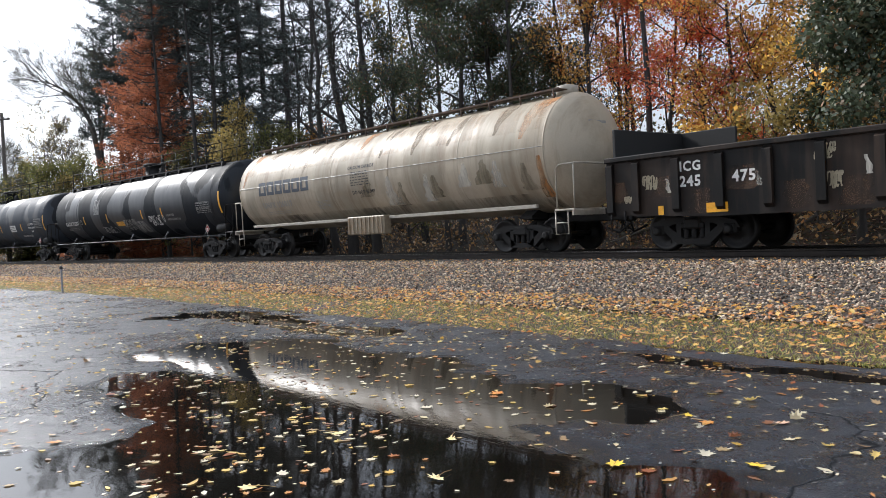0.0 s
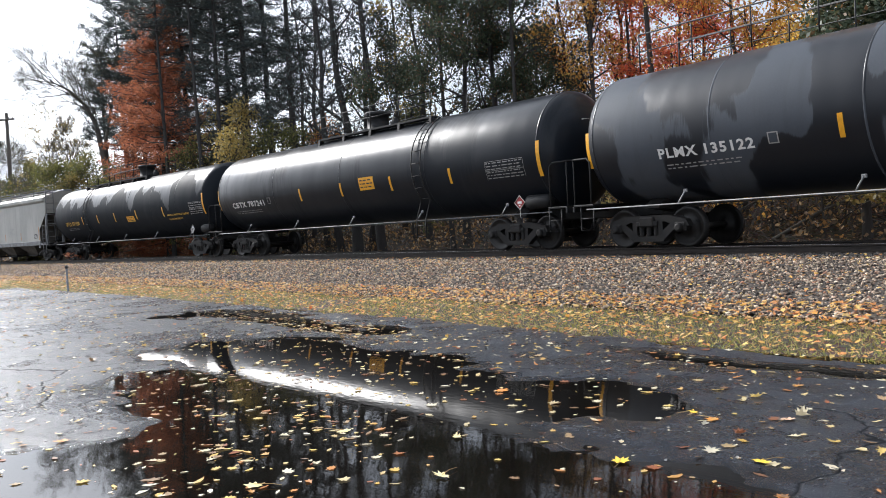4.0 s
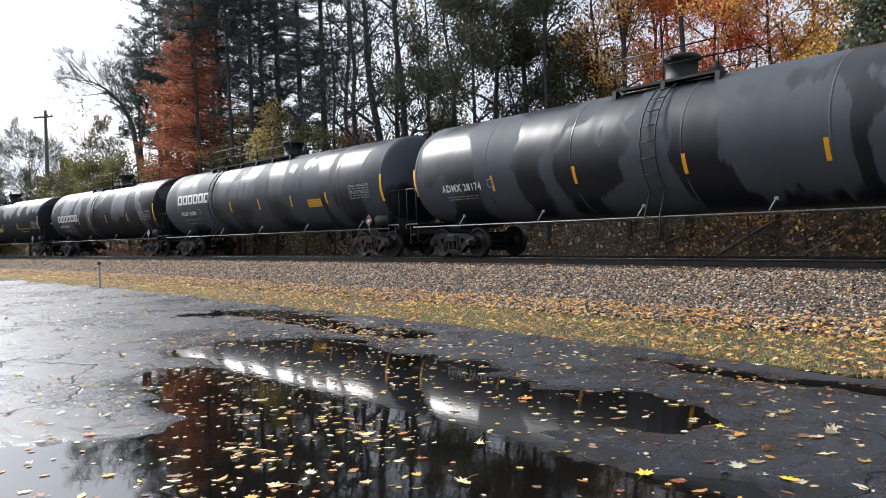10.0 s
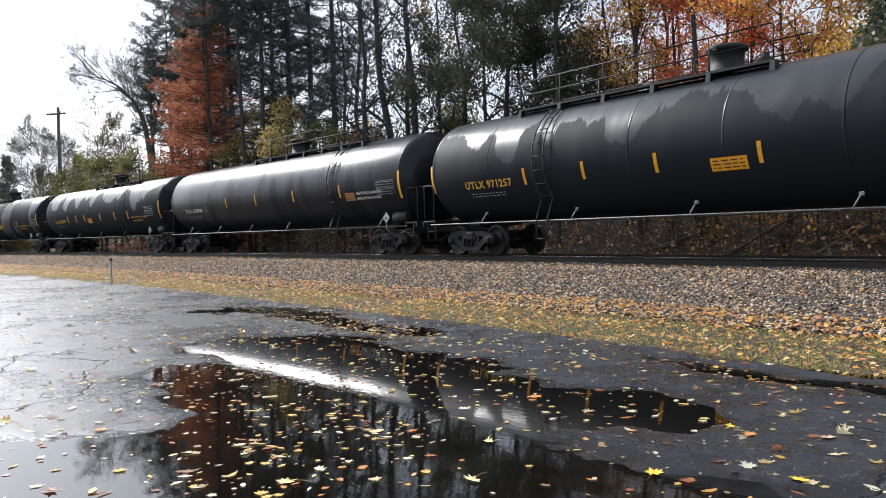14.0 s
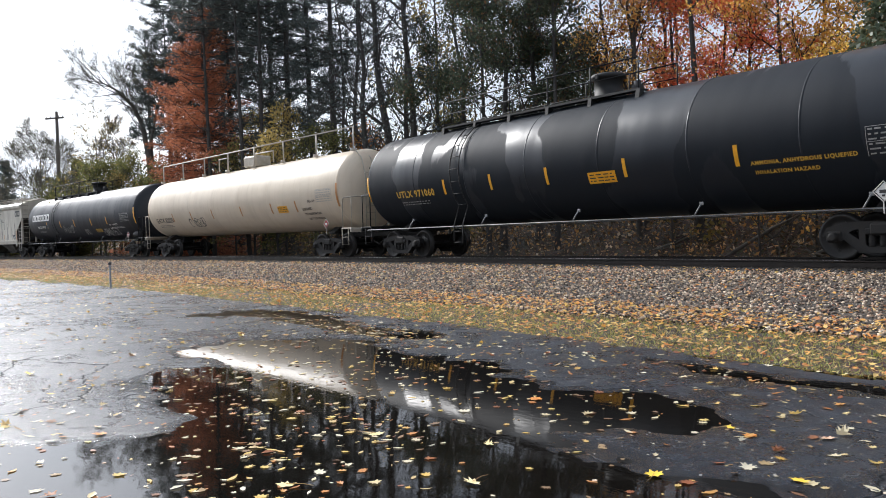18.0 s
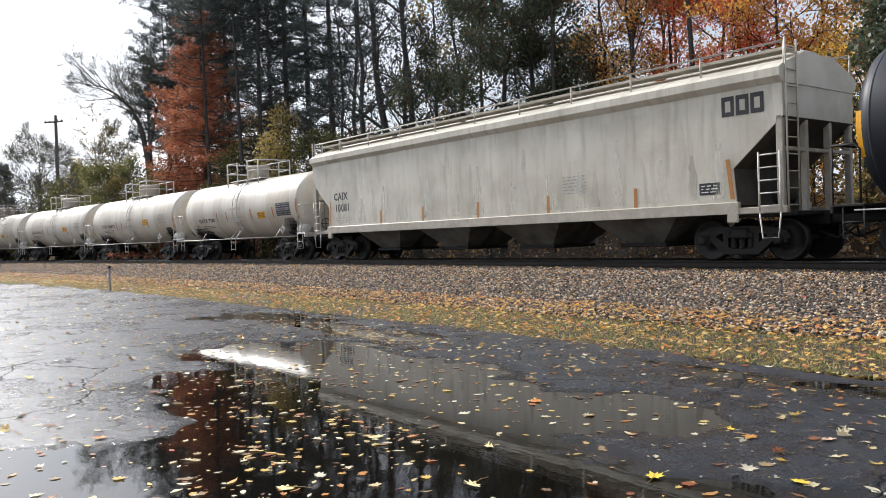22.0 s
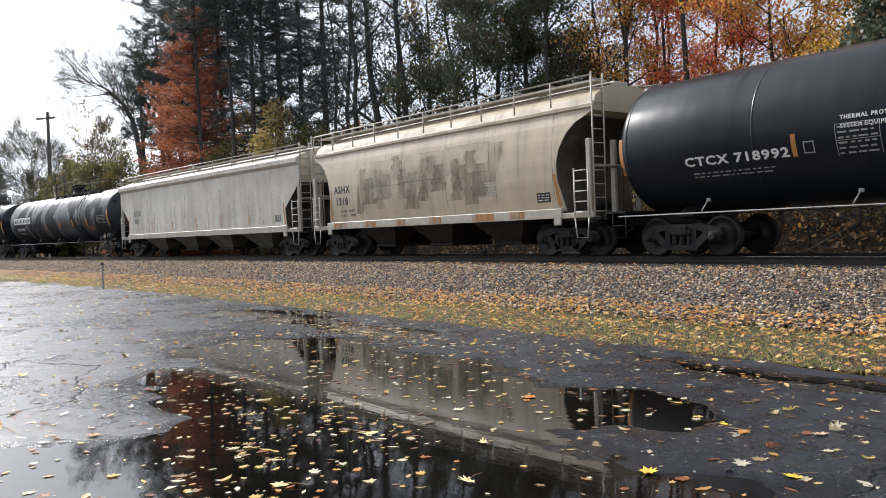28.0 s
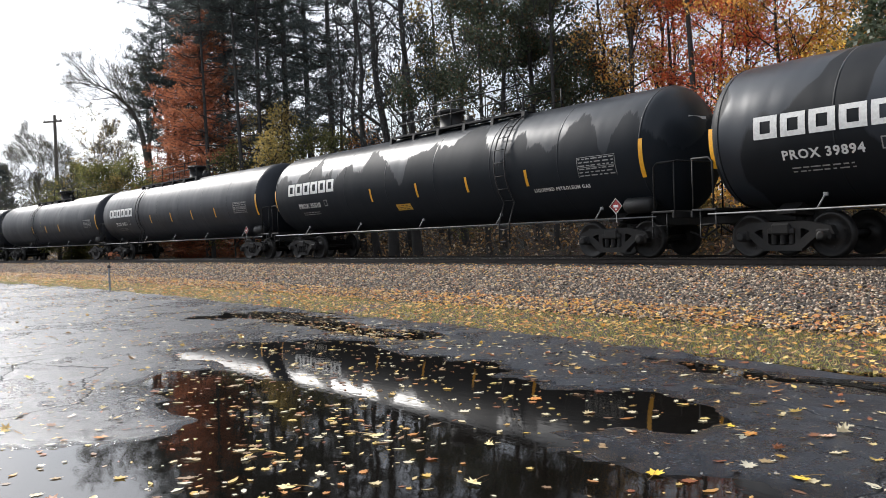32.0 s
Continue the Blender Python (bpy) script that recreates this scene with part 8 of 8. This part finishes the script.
enlist(tank_car(-367.9 * K, -379.3 * K, "short white tank car with sooty ends and a railed dome", WHITE_PAINT, WHITE_IRON, mark="GATX 7780", mark_x=-3.94, mark_w=1.75, mark_z=1.9, stripes=(-1.9, -0.9, 1.46, 3.43), panel=(2.05, 2.75, 1.95, 0.3, MARK_YELLOW), data=(3.75, 4.85, 2.12, 0.5), plate=MARK_BLACK, ladder=0.1, placard=4.65, **ACID))
enlist(tank_car(-380.9 * K, -393.1 * K, "short white tank car with rust-tinged streaks", WHITE_PAINT, WHITE_IRON, mark="TILX 100632", mark_x=-4.29, mark_w=2.0, mark_z=2.05, stripes=(-2.0, -1.2, 2.55), panel=(1.85, 2.5, 2.11, 0.34, MARK_YELLOW), data=(3.9, 5.0, 2.2, 0.5), ladder=-0.06, placard=4.57, **ACID))
enlist(tank_car(-394.6 * K, -406.6 * K, "short white tank car stained orange below its deck", WHITE_PAINT, WHITE_IRON, mark="TILX 100615", mark_x=-4.25, mark_w=2.0, mark_z=2.05, stripes=(-2.0, -1.0, 2.6), panel=(1.85, 2.5, 2.11, 0.34, MARK_YELLOW), data=(3.9, 5.0, 2.2, 0.5), ladder=-0.06, placard=4.57, **ACID))
enlist(tank_car(-408.1 * K, -420.4 * K, "short white tank car with sooty smears at its end", WHITE_PAINT, WHITE_IRON, mark="GATX 7774", mark_x=-4.5, mark_w=1.75, mark_z=1.9, stripes=(-1.9, 1.5, 3.4), panel=(2.05, 2.75, 1.95, 0.3, MARK_YELLOW), data=(4.0, 4.9, 2.05, 0.5), ladder=0.1, placard=4.65, **ACID))
enlist(tank_car(-422.1 * K, -439.4 * K, "black tank car with white stencils and a yellow panel", BLACK_GLOSSY, mark="CTCX 718992", mark_x=-6.6, mark_w=2.45, mark_size=0.27, stripes=(-4.04, -1.01, 1.98, 5.0), stripe_mat=MARK_ORANGE, deck=(-1.2, 2.4), bonnet=0.2, ladder=1.02, panel=(2.9, 3.65, 2.3, 0.42, MARK_YELLOW), data=(-3.2, -2.4, 2.2, 0.6), seams=5, deck_rail=0.7,
                words=(("THERMAL PROTECTION", -3.1, 2.62, 0.11, MARK_WHITE), ("SYSTEM EQUIPPED", -3.1, 2.46, 0.11, MARK_WHITE)), placard=7.0))
enlist(hopper_car(-440.4 * K, -454.6 * K, "tan round-sided covered hopper car with painted-over patches", HOPPER_TAN, BEIGE_IRON, "ASHX", "1318", -5.3, 2.41, load=("LD LMT   220000", "LT WT      58000"), curved=True, bays=3, stain="patches"))
enlist(hopper_car(-455.85 * K, -475.75 * K, "chalky white covered hopper car with dirty streaks", HOPPER_WHITE, BEIGE_IRON, "NCIX", "083", -7.64, 2.37, stripes=(-5.19, -2.61, 0.21, 2.78, 5.4), stripe_z=1.64, stain="streaks"))
enlist(tank_car(-477.9 * K, -496.5 * K, "shiny black tank car with a cream wordmark", BLACK_WAVY, mark="PROX 39894", mark_z=2.07, brand=(-7.95, -4.4, 2.66, 0.46, MARK_WHITE), stripes=(-1.56, 1.05, 3.28, 5.57), deck=(-1.4, 6.0), bonnet=0.6, panel=(5.7, 6.4, 1.8, 0.24, MARK_RED), **{**PX, "ladder": 4.65}))
enlist(tank_car(-498.5 * K, -517.8 * K, "black tank car with scraped grey upper patches", BLACK_PATCHY, mark="PROX 35510", mark_z=2.08, brand=(-8.1, -4.55, 2.74, 0.46, MARK_WHITE), stripes=(-2.25, 0.37, 2.83, 5.33), deck=(-1.9, 4.6), bonnet=0.4, panel=(-1.0, -0.2, 1.72, 0.24, MARK_AMBER), words=(("LIQUEFIED PETROLEUM GAS", 5.5, 1.85, 0.14, MARK_WHITE),), **{**PX, "ladder": 4.4}))
enlist(tank_car(-519.6 * K, -539.2 * K, "dusty black tank car with a pale wordmark", BLACK_DULL, mark="PROX 34511", mark_z=2.08, brand=(-8.2, -4.7, 2.7, 0.46, MARK_WHITE), stripes=(-2.25, 0.37, 2.83, 5.33), deck=(-5.0, 2.0), bonnet=0.4, **PX))
enlist(tank_car(-540.5 * K, -559.8 * K, "dull black tank car far down the train", BLACK_DULL, mark=None, stripes=(-2.25, 0.37, 2.83), deck=(-3.0, 3.5), bonnet=0.4, data=(7.2, 8.4, 2.3, 0.5), ladder=-2.0))
enlist(tank_car(-561.3 * K, -580.8 * K, "dull black tank car far down the train", BLACK_DULL, mark=None, stripes=(-2.25, 0.37, 2.83), deck=(-3.0, 3.5), bonnet=0.4))

# ------------------------------------------------------------------ what moves
PACE = [(0, 15.17), (4, 14.57), (8, 14.84), (12, 14.73), (16, 14.55), (20, 14.64), (24, 14.14), (28, 14.28), (32, 14.28)]   # seconds, metres a second


def travelled(t):
    d = 0.0
    for (t0, v0), (t1, v1) in zip(PACE, PACE[1:]):
        if t <= t0:
            break
        q = min(t, t1)
        v = v0 + (v1 - v0) * (q - t0) / (t1 - t0)
        d += (v0 + v) / 2 * (q - t0)
    return d


def motions():
    for car, middle in TRAIN:
        walk(car, [(float(t), on_line(middle + travelled(t))) for t in range(33)])
    steps = [i / FPS for i in range(32 * FPS + 1)]
    for sets, x in ((LEADING, 0.889), (TRAILING, -0.889)):
        walk(sets[0], [(t, Matrix.Translation((x, 0, 0.457)) @ Matrix.Rotation(travelled(t) / 0.457, 4, "Y")) for t in steps])
        keys = sets[0].animation_data
        for w in sets[1:]:
            w.rotation_mode = "QUATERNION"
            w.animation_data_create()
            w.animation_data.action = keys.action
            w.animation_data.action_slot = keys.action_slot


motions()
